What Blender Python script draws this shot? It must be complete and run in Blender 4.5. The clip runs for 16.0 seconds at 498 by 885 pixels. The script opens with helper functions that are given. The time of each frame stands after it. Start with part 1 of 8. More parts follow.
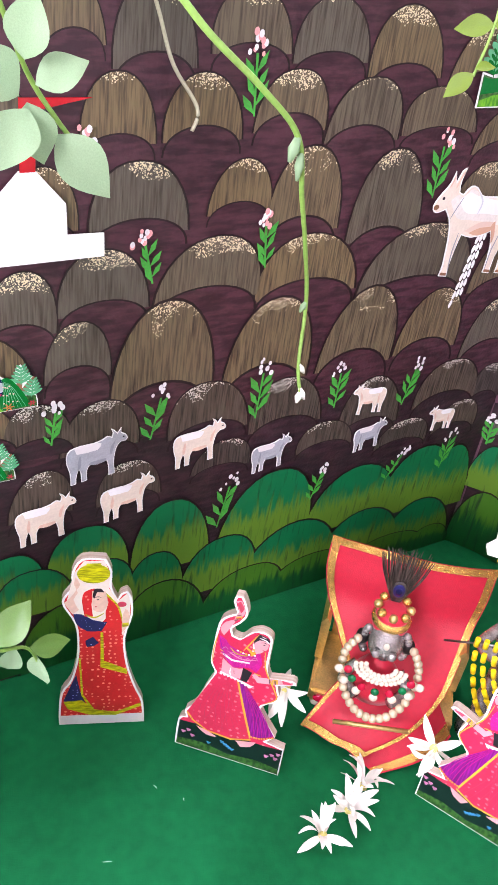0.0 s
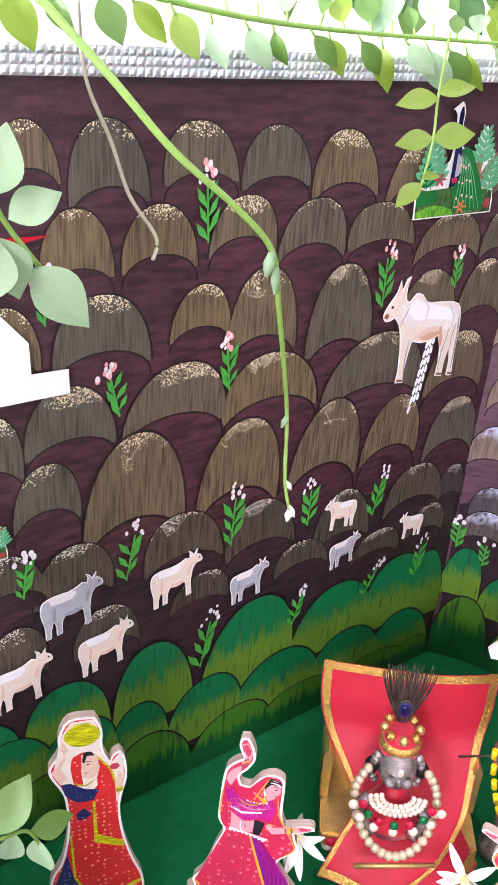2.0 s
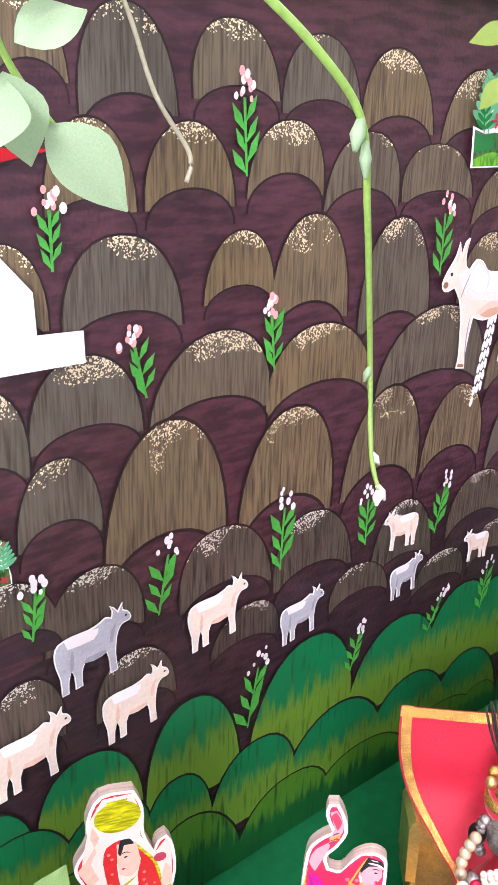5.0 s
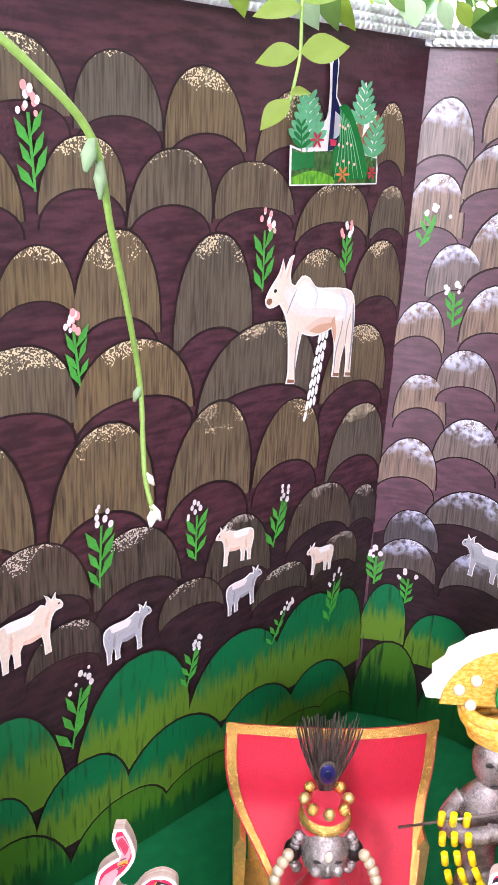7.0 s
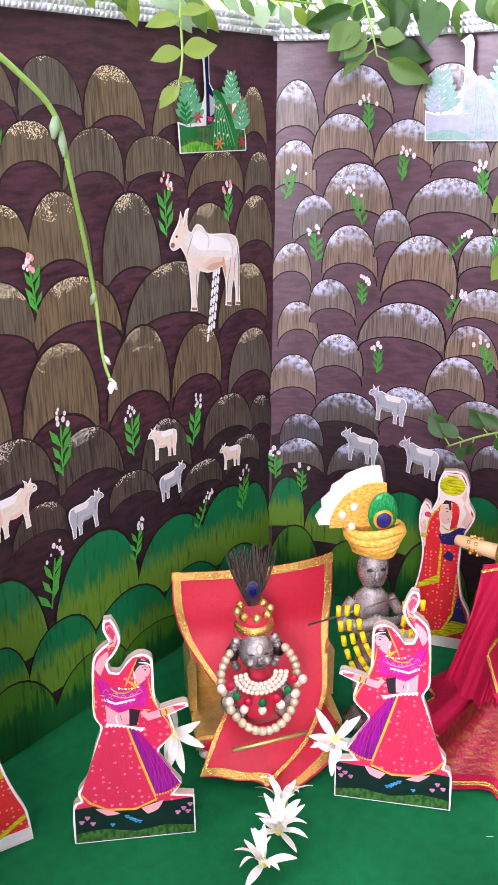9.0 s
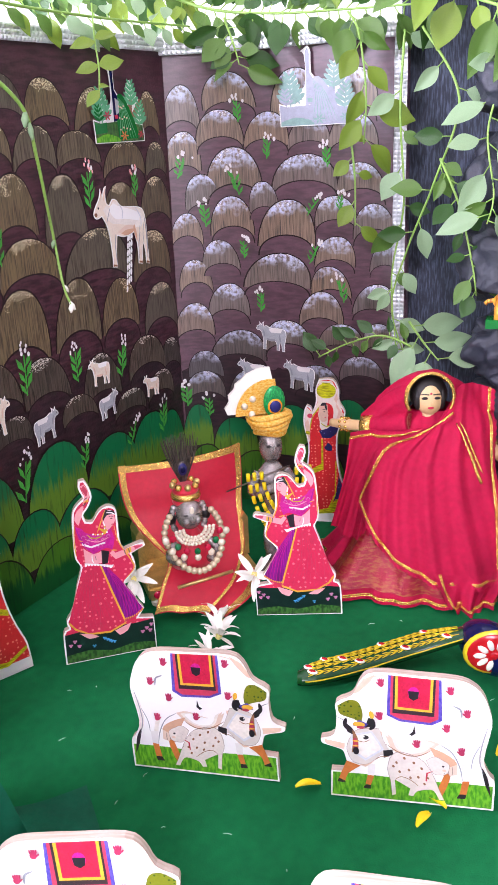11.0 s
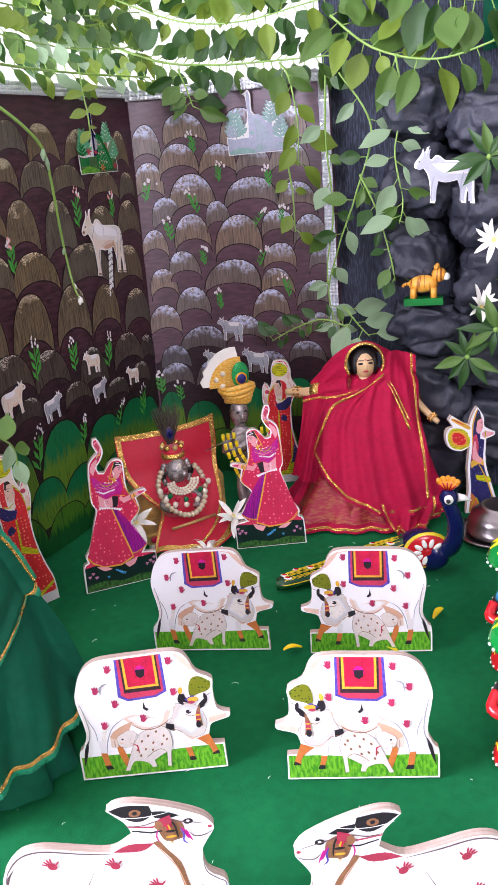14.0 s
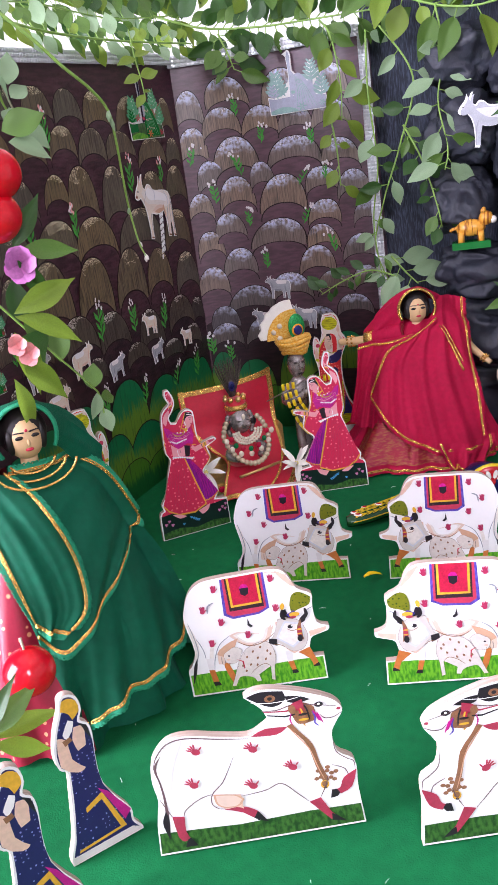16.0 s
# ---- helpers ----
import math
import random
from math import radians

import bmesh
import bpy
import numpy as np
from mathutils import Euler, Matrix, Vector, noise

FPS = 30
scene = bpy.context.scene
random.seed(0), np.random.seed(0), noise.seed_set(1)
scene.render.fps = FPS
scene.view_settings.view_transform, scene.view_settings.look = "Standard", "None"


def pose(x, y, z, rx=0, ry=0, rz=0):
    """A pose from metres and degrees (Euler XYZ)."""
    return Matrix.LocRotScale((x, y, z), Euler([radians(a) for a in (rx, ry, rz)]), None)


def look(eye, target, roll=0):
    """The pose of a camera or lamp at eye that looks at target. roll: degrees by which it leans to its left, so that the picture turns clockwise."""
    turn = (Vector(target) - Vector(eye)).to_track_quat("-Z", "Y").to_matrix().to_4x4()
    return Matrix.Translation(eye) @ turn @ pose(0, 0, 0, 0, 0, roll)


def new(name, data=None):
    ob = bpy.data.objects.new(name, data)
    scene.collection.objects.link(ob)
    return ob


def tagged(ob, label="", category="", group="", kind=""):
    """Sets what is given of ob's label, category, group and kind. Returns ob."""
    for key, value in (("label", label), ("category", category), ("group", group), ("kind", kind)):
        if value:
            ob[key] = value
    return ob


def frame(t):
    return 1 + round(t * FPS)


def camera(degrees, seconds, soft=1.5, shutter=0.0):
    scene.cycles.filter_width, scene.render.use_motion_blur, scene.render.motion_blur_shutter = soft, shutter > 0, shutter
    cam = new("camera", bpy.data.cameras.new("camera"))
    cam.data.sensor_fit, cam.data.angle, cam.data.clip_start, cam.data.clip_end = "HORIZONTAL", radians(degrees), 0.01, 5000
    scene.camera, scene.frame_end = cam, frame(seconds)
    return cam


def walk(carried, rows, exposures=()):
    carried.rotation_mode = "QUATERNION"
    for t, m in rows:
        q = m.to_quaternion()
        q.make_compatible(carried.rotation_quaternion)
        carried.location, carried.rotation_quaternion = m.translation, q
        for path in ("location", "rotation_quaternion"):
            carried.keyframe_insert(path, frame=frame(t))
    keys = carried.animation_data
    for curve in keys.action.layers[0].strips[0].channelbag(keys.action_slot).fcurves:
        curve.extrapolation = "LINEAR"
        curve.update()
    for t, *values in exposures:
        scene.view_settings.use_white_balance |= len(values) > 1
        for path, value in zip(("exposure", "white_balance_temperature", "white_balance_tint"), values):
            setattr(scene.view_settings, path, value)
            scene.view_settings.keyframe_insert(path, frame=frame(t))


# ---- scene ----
cam = camera(32.3, 16.0)
METRES = 0.96
BASE = pose(-0.5665, -0.4331, 0.5515, -36.153, -6.387, -28.171)
ROWS = [
    (0.0, 0.0, 0.0, 0.0, -0.0, 0.0, -0.0),
    (0.5, 0.0016, 0.0006, 0.0033, -0.49, -0.4, 0.92),
    (1.0, -0.0186, -0.0005, 0.0057, -1.54, 0.48, 2.4),
    (1.5, -0.0158, -0.0145, 0.0075, -2.9, 4.69, 4.18),
    (2.0, -0.0341, 0.022, -0.0026, -4.55, 8.63, 6.89),
    (2.5, -0.0556, 0.063, -0.0179, -5.3, 11.01, 9.09),
    (3.0, -0.0709, 0.097, -0.0207, -5.19, 13.02, 10.14),
    (5.5, -0.0606, 0.1447, -0.0281, -5.82, 14.4, 10.51),
    (6.0, -0.0419, 0.1455, -0.026, -6.75, 14.33, 10.3),
    (6.5, -0.017, 0.1386, -0.029, -8.26, 14.23, 10.55),
    (7.0, -0.0033, 0.1321, -0.0376, -9.53, 14.02, 11.83),
    (7.5, -0.011, 0.1088, -0.0519, -10.8, 13.88, 13.66),
    (8.0, -0.024, 0.0748, -0.0749, -12.14, 13.59, 15.53),
    (8.5, -0.0431, 0.0465, -0.1009, -13.39, 12.9, 17.02),
    (9.0, -0.0678, 0.0094, -0.1301, -15.13, 12.11, 18.82),
    (9.5, -0.0912, -0.0367, -0.156, -17.11, 11.45, 20.65),
    (10.0, -0.1267, -0.0737, -0.1957, -18.97, 10.71, 22.25),
    (12.5, -0.2709, -0.2172, -0.294, -23.37, 10.69, 27.87),
    (13.0, -0.3015, -0.2331, -0.3061, -23.74, 10.94, 28.28),
    (13.5, -0.3169, -0.2493, -0.3136, -24.71, 11.24, 29.18),
    (14.0, -0.3302, -0.2721, -0.3279, -25.19, 10.85, 29.51),
    (14.5, -0.3489, -0.2819, -0.3394, -25.81, 10.08, 30.02),
    (15.0, -0.3662, -0.2842, -0.3491, -25.92, 9.85, 30.17),
    (15.5, -0.3865, -0.2829, -0.3504, -25.33, 9.5, 31.89),
    (16.0, -0.41, -0.2665, -0.3409, -23.5, 10.74, 32.19),
]
walk(cam, [(t, BASE @ pose(METRES * x, METRES * y, METRES * z, 90 + pitch, roll, yaw)) for t, x, y, z, yaw, pitch, roll in ROWS],
     exposures=[(0.0, 1.0), (2.0, 0.85), (3.0, 1.05), (5.5, 1.22), (6.5, 1.2), (8.0, 0.88), (9.5, 0.74), (10.0, 0.64), (12.5, 0.16), (14.5, -0.19), (16.0, -0.31)])

# ---- world and light ----
world = bpy.data.worlds.new("world")
scene.world = world
world.use_nodes = True
wn = world.node_tree.nodes
sky = wn.new("ShaderNodeTexSky")
sky.sky_type, sky.sun_disc = "NISHITA", False
sky.sun_elevation, sky.sun_rotation = radians(45), radians(215)
wn["Background"].inputs["Strength"].default_value = 0.10
world.node_tree.links.new(sky.outputs["Color"], wn["Background"].inputs["Color"])


def window_light(name, at, target, w, h, watts, color):
    """A rectangular area lamp turned to target; used for window daylight and an added lamp."""
    lamp = new(name, bpy.data.lights.new(name, "AREA"))
    lamp.data.shape, lamp.data.size, lamp.data.size_y = "RECTANGLE", w, h
    lamp.data.energy, lamp.data.color = watts, color
    lamp.matrix_world = look(at, target)
    return lamp


# first lamp is added, in place of a torch beside the camera; no doorway
window_light("doorway_light", (-2.1, -1.35, 1.05), (-0.35, -0.25, 0.12), 0.5, 0.7, 32, (0.92, 0.84, 1.0))
window_light("window_light", (-1.55, 0.66, 0.50), (-0.1, -0.2, 0.3), 0.9, 1.35, 130, (0.84, 0.80, 1.0))

# ---- materials ----
def mat(name, color, rough=0.6, metal=0.0, vary=0.15, scale=60.0, bump=0.0, bscale=None, sheen=0.0, stretch=(1, 1, 1), spec=0.5, trans=0.0):
    """Principled surface with two scales of colour change and fine relief."""
    m = bpy.data.materials.new(name)
    m.use_nodes = True
    nt = m.node_tree
    n, link = nt.nodes, nt.links.new
    b = n["Principled BSDF"]
    b.inputs["Roughness"].default_value = rough
    b.inputs["Metallic"].default_value = metal
    b.inputs["Specular IOR Level"].default_value = spec
    if sheen:
        b.inputs["Sheen Weight"].default_value = sheen
    if trans:
        b.inputs["Transmission Weight"].default_value = trans
    co = n.new("ShaderNodeTexCoord")
    mp = n.new("ShaderNodeMapping")
    mp.inputs["Scale"].default_value = stretch
    link(co.outputs["Object"], mp.inputs["Vector"])
    fine, broad = n.new("ShaderNodeTexNoise"), n.new("ShaderNodeTexNoise")
    fine.inputs["Scale"].default_value, fine.inputs["Detail"].default_value = scale * 6, 4
    broad.inputs["Scale"].default_value, broad.inputs["Detail"].default_value = scale, 3
    for t in (fine, broad):
        link(mp.outputs["Vector"], t.inputs["Vector"])
    add = n.new("ShaderNodeMath")
    add.operation = "ADD"
    link(fine.outputs["Fac"], add.inputs[0])
    link(broad.outputs["Fac"], add.inputs[1])
    ramp = n.new("ShaderNodeMapRange")
    ramp.inputs["From Min"].default_value, ramp.inputs["From Max"].default_value = 0.6, 1.4
    ramp.inputs["To Min"].default_value, ramp.inputs["To Max"].default_value = 1 - vary, 1 + vary
    link(add.outputs[0], ramp.inputs["Value"])
    mul = n.new("ShaderNodeVectorMath")
    mul.operation = "MULTIPLY"
    mul.inputs[0].default_value = color
    link(ramp.outputs[0], mul.inputs[1])
    link(mul.outputs[0], b.inputs["Base Color"])
    if bump:
        bp = n.new("ShaderNodeBump")
        bp.inputs["Strength"].default_value, bp.inputs["Distance"].default_value = bump, 0.001
        bn = n.new("ShaderNodeTexNoise")
        bn.inputs["Scale"].default_value, bn.inputs["Detail"].default_value = bscale or scale * 8, 3
        link(mp.outputs["Vector"], bn.inputs["Vector"])
        link(bn.outputs["Fac"], bp.inputs["Height"])
        link(bp.outputs["Normal"], b.inputs["Normal"])
    return m


def rgb(r, g, b):
    """Linear colour from 0-255 screen values."""
    return tuple((c / 255 / 12.92) if c < 11 else ((c / 255 + 0.055) / 1.055) ** 2.4 for c in (r, g, b))


M = {}
M["felt"] = mat("green_cloth", rgb(16, 104, 58), 0.9, vary=0.2, scale=18, bump=0.35, bscale=900, spec=0.15)


# ---- building helpers ----
def mesh_of(bm, name, mats):
    me = bpy.data.meshes.new(name)
    bm.to_mesh(me)
    bm.free()
    for m in mats:
        me.materials.append(m)
    return me


def part(name, bm, material, parent, label="", smooth=False):
    """One mesh object under a thing or a part."""
    me = mesh_of(bm, name, material if isinstance(material, (list, tuple)) else [material])
    if smooth:
        me.polygons.foreach_set("use_smooth", [True] * len(me.polygons))
    ob = new(name, me)
    ob.parent = parent
    return tagged(ob, label)


def solid(name, bm, material, label, category, group="", kind="", smooth=False):
    return tagged(part(name, bm, material, None, "", smooth), label, category, group, kind)


def holder(name, m, label, category, group="", kind=""):
    ob = new(name)
    ob.empty_display_size = 0.02
    ob.matrix_world = m
    return tagged(ob, label, category, group, kind)


def box(bm, lo, hi, mi=0):
    vs = [bm.verts.new((x, y, z)) for x in (lo[0], hi[0]) for y in (lo[1], hi[1]) for z in (lo[2], hi[2])]
    for q in ((0, 1, 3, 2), (4, 6, 7, 5), (0, 4, 5, 1), (2, 3, 7, 6), (0, 2, 6, 4), (1, 5, 7, 3)):
        bm.faces.new([vs[i] for i in q]).material_index = mi
    return vs


def rounded(pts, n=4, sharp=65):
    """Closed smooth outline through the given points; strong turns stay corners."""
    out, k = [], len(pts)
    vs = [Vector(q) for q in pts]

    def corner(i):
        a, b = vs[i % k] - vs[(i - 1) % k], vs[(i + 1) % k] - vs[i % k]
        return a.length > 1e-9 and b.length > 1e-9 and abs(a.angle_signed(b)) > radians(sharp)

    for i in range(k):
        p0, p1, p2, p3 = (vs[(i + j) % k] for j in (-1, 0, 1, 2))
        if corner(i):
            p0 = p1
        if corner(i + 1):
            p3 = p2
        for s in range(n):
            t = s / n
            out.append(tuple(0.5 * ((2 * p1) + (p2 - p0) * t + (2 * p0 - 5 * p1 + 4 * p2 - p3) * t * t + (3 * p1 - p0 - 3 * p2 + p3) * t ** 3)))
    return out


from mathutils.geometry import tessellate_polygon


def sheet(bm, pts, place, mi=0, flip=False):
    """A flat filled outline; place maps (u, v) to a point."""
    vs = [bm.verts.new(place(u, v)) for u, v in pts]
    for tri in tessellate_polygon([[Vector((u, v, 0)) for u, v in pts]]):
        try:
            f = bm.faces.new([vs[i] for i in (tri if not flip else tri[::-1])])
            f.material_index = mi
        except ValueError:
            pass
    return vs


def slab(bm, pts, thick, mi=0, side=1, y0=0.0):
    """An upright board cut to an outline: front at y0, back at y0 + thick."""
    area = sum(a[0] * b[1] - b[0] * a[1] for a, b in zip(pts, pts[1:] + pts[:1]))
    pts = pts if area > 0 else pts[::-1]
    a = sheet(bm, pts, lambda u, v: (u, y0, v), mi)
    b = sheet(bm, pts, lambda u, v: (u, y0 + thick, v), side)
    for i in range(len(pts)):
        j = (i + 1) % len(pts)
        bm.faces.new((a[i], b[i], b[j], a[j])).material_index = side
    bmesh.ops.recalc_face_normals(bm, faces=bm.faces)


def between(l, r):
    """Pose of an upright board whose front foot runs from l to r on the floor."""
    return pose((l[0] + r[0]) / 2, (l[1] + r[1]) / 2, 0, 0, 0, math.degrees(math.atan2(r[1] - l[1], r[0] - l[0])))


def wall_a(u, v, off=0.0):
    return (u, -0.0185 * v - off, v)


def wall_b(u, v, off=0.0):
    return (-0.046 * math.exp(u / 0.05) - off, u, v)


# ---- more materials ----
def nodes_of(m):
    return m.node_tree.nodes, m.node_tree.links.new, m.node_tree.nodes["Principled BSDF"]


def mixed(n, link, fac, a, b):
    """Colour mix; a and b are colours or sockets."""
    mx = n.new("ShaderNodeMix")
    mx.data_type = "RGBA"
    link(fac, mx.inputs[0])
    for k, c in ((6, a), (7, b)):
        if isinstance(c, tuple):
            mx.inputs[k].default_value = (*c, 1)
        else:
            link(c, mx.inputs[k])
    return mx.outputs[2]


def step(n, link, value, lo, hi):
    r = n.new("ShaderNodeMapRange")
    r.inputs["From Min"].default_value, r.inputs["From Max"].default_value = lo, hi
    link(value, r.inputs["Value"])
    return r.outputs[0]


def math_node(n, link, op, a, b):
    q = n.new("ShaderNodeMath")
    q.operation = op
    for k, v in enumerate((a, b)):
        if isinstance(v, (int, float)):
            q.inputs[k].default_value = v
        else:
            link(v, q.inputs[k])
    return q.outputs[0]


def hill_mat(name, warm, cool, fleck, amount, crown_sheen=None, shadow=(0.045, 0.032, 0.024)):
    """Brush-streaked paint with glitter dabbed along the crown of each shape, optionally with window sheen coloured in.
    """
    m = bpy.data.materials.new(name)
    m.use_nodes = True
    n, link, b = nodes_of(m)
    co, info = n.new("ShaderNodeTexCoord"), n.new("ShaderNodeObjectInfo")
    mp = n.new("ShaderNodeMapping")
    mp.inputs["Scale"].default_value = (820, 820, 42)
    mp.inputs["Rotation"].default_value = (radians(16), radians(-22), 0)
    link(co.outputs["Object"], mp.inputs["Vector"])
    st, bl = n.new("ShaderNodeTexNoise"), n.new("ShaderNodeTexNoise")
    st.inputs["Scale"].default_value, st.inputs["Detail"].default_value = 1.0, 5
    bl.inputs["Scale"].default_value = 45
    link(mp.outputs[0], st.inputs["Vector"])
    link(co.outputs["Object"], bl.inputs["Vector"])
    base = mixed(n, link, info.outputs["Random"], warm, cool)
    dark = mixed(n, link, step(n, link, st.outputs["Fac"], 0.30, 0.60), shadow, base)
    blot = mixed(n, link, step(n, link, bl.outputs["Fac"], 0.45, 1.0), dark, base)
    sep = n.new("ShaderNodeSeparateXYZ")
    link(co.outputs["Generated"], sep.inputs[0])
    up = math_node(n, link, "ADD", sep.outputs[2], math_node(n, link, "MULTIPLY", math_node(n, link, "SUBTRACT", bl.outputs["Fac"], 0.5), 0.7))
    crown = step(n, link, up, 0.60, 0.98)
    vo = n.new("ShaderNodeTexVoronoi")
    vo.inputs["Scale"].default_value = 1400
    link(co.outputs["Object"], vo.inputs["Vector"])
    vs = n.new("ShaderNodeSeparateColor")
    link(vo.outputs["Color"], vs.inputs[0])
    hit = math_node(n, link, "GREATER_THAN", math_node(n, link, "MULTIPLY", vs.outputs[0], crown), 1 - amount)
    body = blot
    if crown_sheen:
        # blotchy pale crown colour standing for window sheen on the glitter
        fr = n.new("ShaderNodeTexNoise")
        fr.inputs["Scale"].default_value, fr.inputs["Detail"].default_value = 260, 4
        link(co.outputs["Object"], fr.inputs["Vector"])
        body = mixed(n, link, math_node(n, link, "MULTIPLY", step(n, link, up, 0.64, 0.84), step(n, link, fr.outputs["Fac"], 0.36, 0.60)), blot, crown_sheen)
    link(mixed(n, link, hit, body, fleck), b.inputs["Base Color"])
    link(math_node(n, link, "MULTIPLY", hit, 0.35), b.inputs["Metallic"])
    b.inputs["Roughness"].default_value = 0.36 if crown_sheen else 0.42
    bp = n.new("ShaderNodeBump")
    bp.inputs["Strength"].default_value, bp.inputs["Distance"].default_value = 0.35, 0.0006
    link(st.outputs["Fac"], bp.inputs["Height"])
    link(bp.outputs[0], b.inputs["Normal"])
    return m


def bush_mat(name, top, low):
    """Foliage paint: dark crown brushed down into a lighter foot."""
    m = bpy.data.materials.new(name)
    m.use_nodes = True
    n, link, b = nodes_of(m)
    co = n.new("ShaderNodeTexCoord")
    mp = n.new("ShaderNodeMapping")
    mp.inputs["Scale"].default_value = (330, 330, 30)
    link(co.outputs["Object"], mp.inputs["Vector"])
    st = n.new("ShaderNodeTexNoise")
    st.inputs["Scale"].default_value, st.inputs["Detail"].default_value = 1.0, 5
    link(mp.outputs[0], st.inputs["Vector"])
    sep = n.new("ShaderNodeSeparateXYZ")
    link(co.outputs["Generated"], sep.inputs[0])
    f = step(n, link, math_node(n, link, "ADD", sep.outputs[2], math_node(n, link, "MULTIPLY", math_node(n, link, "SUBTRACT", st.outputs["Fac"], 0.5), 0.9)), 0.42, 0.62)
    c = mixed(n, link, f, low, top)
    c2 = mixed(n, link, step(n, link, st.outputs["Fac"], 0.25, 0.45), (0.008, 0.04, 0.016), c)
    link(c2, b.inputs["Base Color"])
    b.inputs["Roughness"].default_value = 0.45
    return m


def dotted(name, base, dot, scale, size=0.3, rough=0.4, bump=0.0):
    """Small dots of a second colour over a plain ground."""
    m = mat(name, base, rough, vary=0.12, scale=80, bump=bump)
    n, link, b = nodes_of(m)
    co, vo = n.new("ShaderNodeTexCoord"), n.new("ShaderNodeTexVoronoi")
    vo.inputs["Scale"].default_value, vo.inputs["Randomness"].default_value = scale, 0.35
    link(co.outputs["Object"], vo.inputs["Vector"])
    fac = math_node(n, link, "LESS_THAN", vo.outputs["Distance"], size)
    src = b.inputs["Base Color"].links[0].from_socket
    link(mixed(n, link, fac, src, dot), b.inputs["Base Color"])
    return m


def streaky(name, base, other, stretch, rough=0.5, metal=0.0, lo=0.4, hi=0.62, bump=0.0):
    m = mat(name, base, rough, metal, vary=0.15, scale=60, bump=bump)
    n, link, b = nodes_of(m)
    co, mp, st = n.new("ShaderNodeTexCoord"), n.new("ShaderNodeMapping"), n.new("ShaderNodeTexNoise")
    mp.inputs["Scale"].default_value = stretch
    st.inputs["Scale"].default_value, st.inputs["Detail"].default_value = 1.0, 4
    link(co.outputs["Object"], mp.inputs[0])
    link(mp.outputs[0], st.inputs["Vector"])
    src = b.inputs["Base Color"].links[0].from_socket
    link(mixed(n, link, step(n, link, st.outputs["Fac"], lo, hi), src, other), b.inputs["Base Color"])
    return m


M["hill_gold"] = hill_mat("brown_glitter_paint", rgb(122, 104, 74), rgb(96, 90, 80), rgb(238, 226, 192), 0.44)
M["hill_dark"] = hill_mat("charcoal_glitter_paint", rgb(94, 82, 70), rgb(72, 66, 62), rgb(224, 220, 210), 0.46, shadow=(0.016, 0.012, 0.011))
# east hills: paler bodies and blue-white crowns colour window sheen into the glitter
M["hill_slate"] = hill_mat("charcoal_glitter_with_sheen", rgb(104, 90, 86), rgb(84, 78, 84), rgb(240, 242, 250), 0.22, rgb(190, 196, 222), (0.022, 0.017, 0.017))
M["hill_frost"] = hill_mat("brown_glitter_with_sheen", rgb(150, 124, 102), rgb(122, 110, 108), rgb(250, 250, 255), 0.22, rgb(206, 212, 240), (0.05, 0.036, 0.034))
M["outline"] = mat("dark_outline_paint", rgb(34, 18, 20), 0.5, vary=0.2)
M["maroon"] = streaky("maroon_paint", rgb(80, 47, 57), rgb(57, 33, 41), (60, 60, 260), 0.38, bump=0.25)
# paler copy of the maroon, the east board's window haze mixed into it
M["maroon_film"] = streaky("maroon_paint_with_haze", rgb(100, 66, 82), rgb(80, 52, 64), (60, 60, 260), 0.38, bump=0.25)
M["charcoal"] = streaky("charcoal_paint", rgb(60, 38, 46), rgb(42, 29, 35), (60, 60, 260), 0.42, bump=0.25)
for key in ("maroon_film", "hill_frost", "hill_slate"):
    b = nodes_of(M[key])[2]
    b.inputs["Coat Weight"].default_value, b.inputs["Coat Roughness"].default_value = 1.0, 0.46
M["bush"] = bush_mat("green_bush_paint", rgb(12, 112, 66), rgb(96, 132, 40))
M["bush_low"] = bush_mat("dark_bush_paint", rgb(70, 120, 32), rgb(16, 84, 36))
M["stem_paint"] = mat("leaf_green_paint", rgb(70, 160, 62), 0.45, vary=0.25, scale=120)
M["pink_paint"] = mat("pink_petal_paint", rgb(232, 160, 160), 0.5, vary=0.2)
M["white_paint"] = mat("white_petal_paint", rgb(228, 224, 226), 0.5, vary=0.12)
M["silver"] = mat("silver_ribbon", rgb(228, 230, 236), 0.28, 0.75, vary=0.12, scale=300)
M["paper"] = mat("white_card", rgb(244, 243, 240), 0.45, vary=0.03)
M["cream_cow"] = mat("cream_print", rgb(236, 220, 204), 0.4, vary=0.12, scale=90)
M["grey_cow"] = mat("grey_print", rgb(176, 178, 186), 0.4, vary=0.2, scale=120)
M["mdf"] = streaky("mdf_edge", rgb(196, 178, 164), rgb(180, 158, 143), (30, 700, 30), 0.75)
M["gloss_white"] = mat("printed_white", rgb(247, 244, 244), 0.3, vary=0.02)
M["p_grass"] = streaky("printed_grass", rgb(120, 190, 50), rgb(60, 140, 30), (500, 500, 160), 0.35)
M["p_blue"] = streaky("printed_violet", rgb(104, 86, 186), rgb(70, 62, 160), (600, 600, 300), 0.35)
M["p_gold"] = mat("printed_gold", rgb(228, 176, 60), 0.35, vary=0.2)
M["p_red"] = mat("printed_red", rgb(196, 34, 70), 0.35, vary=0.3, scale=140)
M["p_palm"] = mat("printed_palm_red", rgb(178, 52, 92), 0.35, vary=0.2, scale=200)
M["p_crimson"] = mat("printed_crimson", rgb(176, 58, 84), 0.35, vary=0.2, scale=150)
M["p_line"] = mat("printed_line", rgb(112, 84, 90), 0.35)
M["p_edge"] = mat("printed_soft_edge", rgb(160, 140, 134), 0.35)
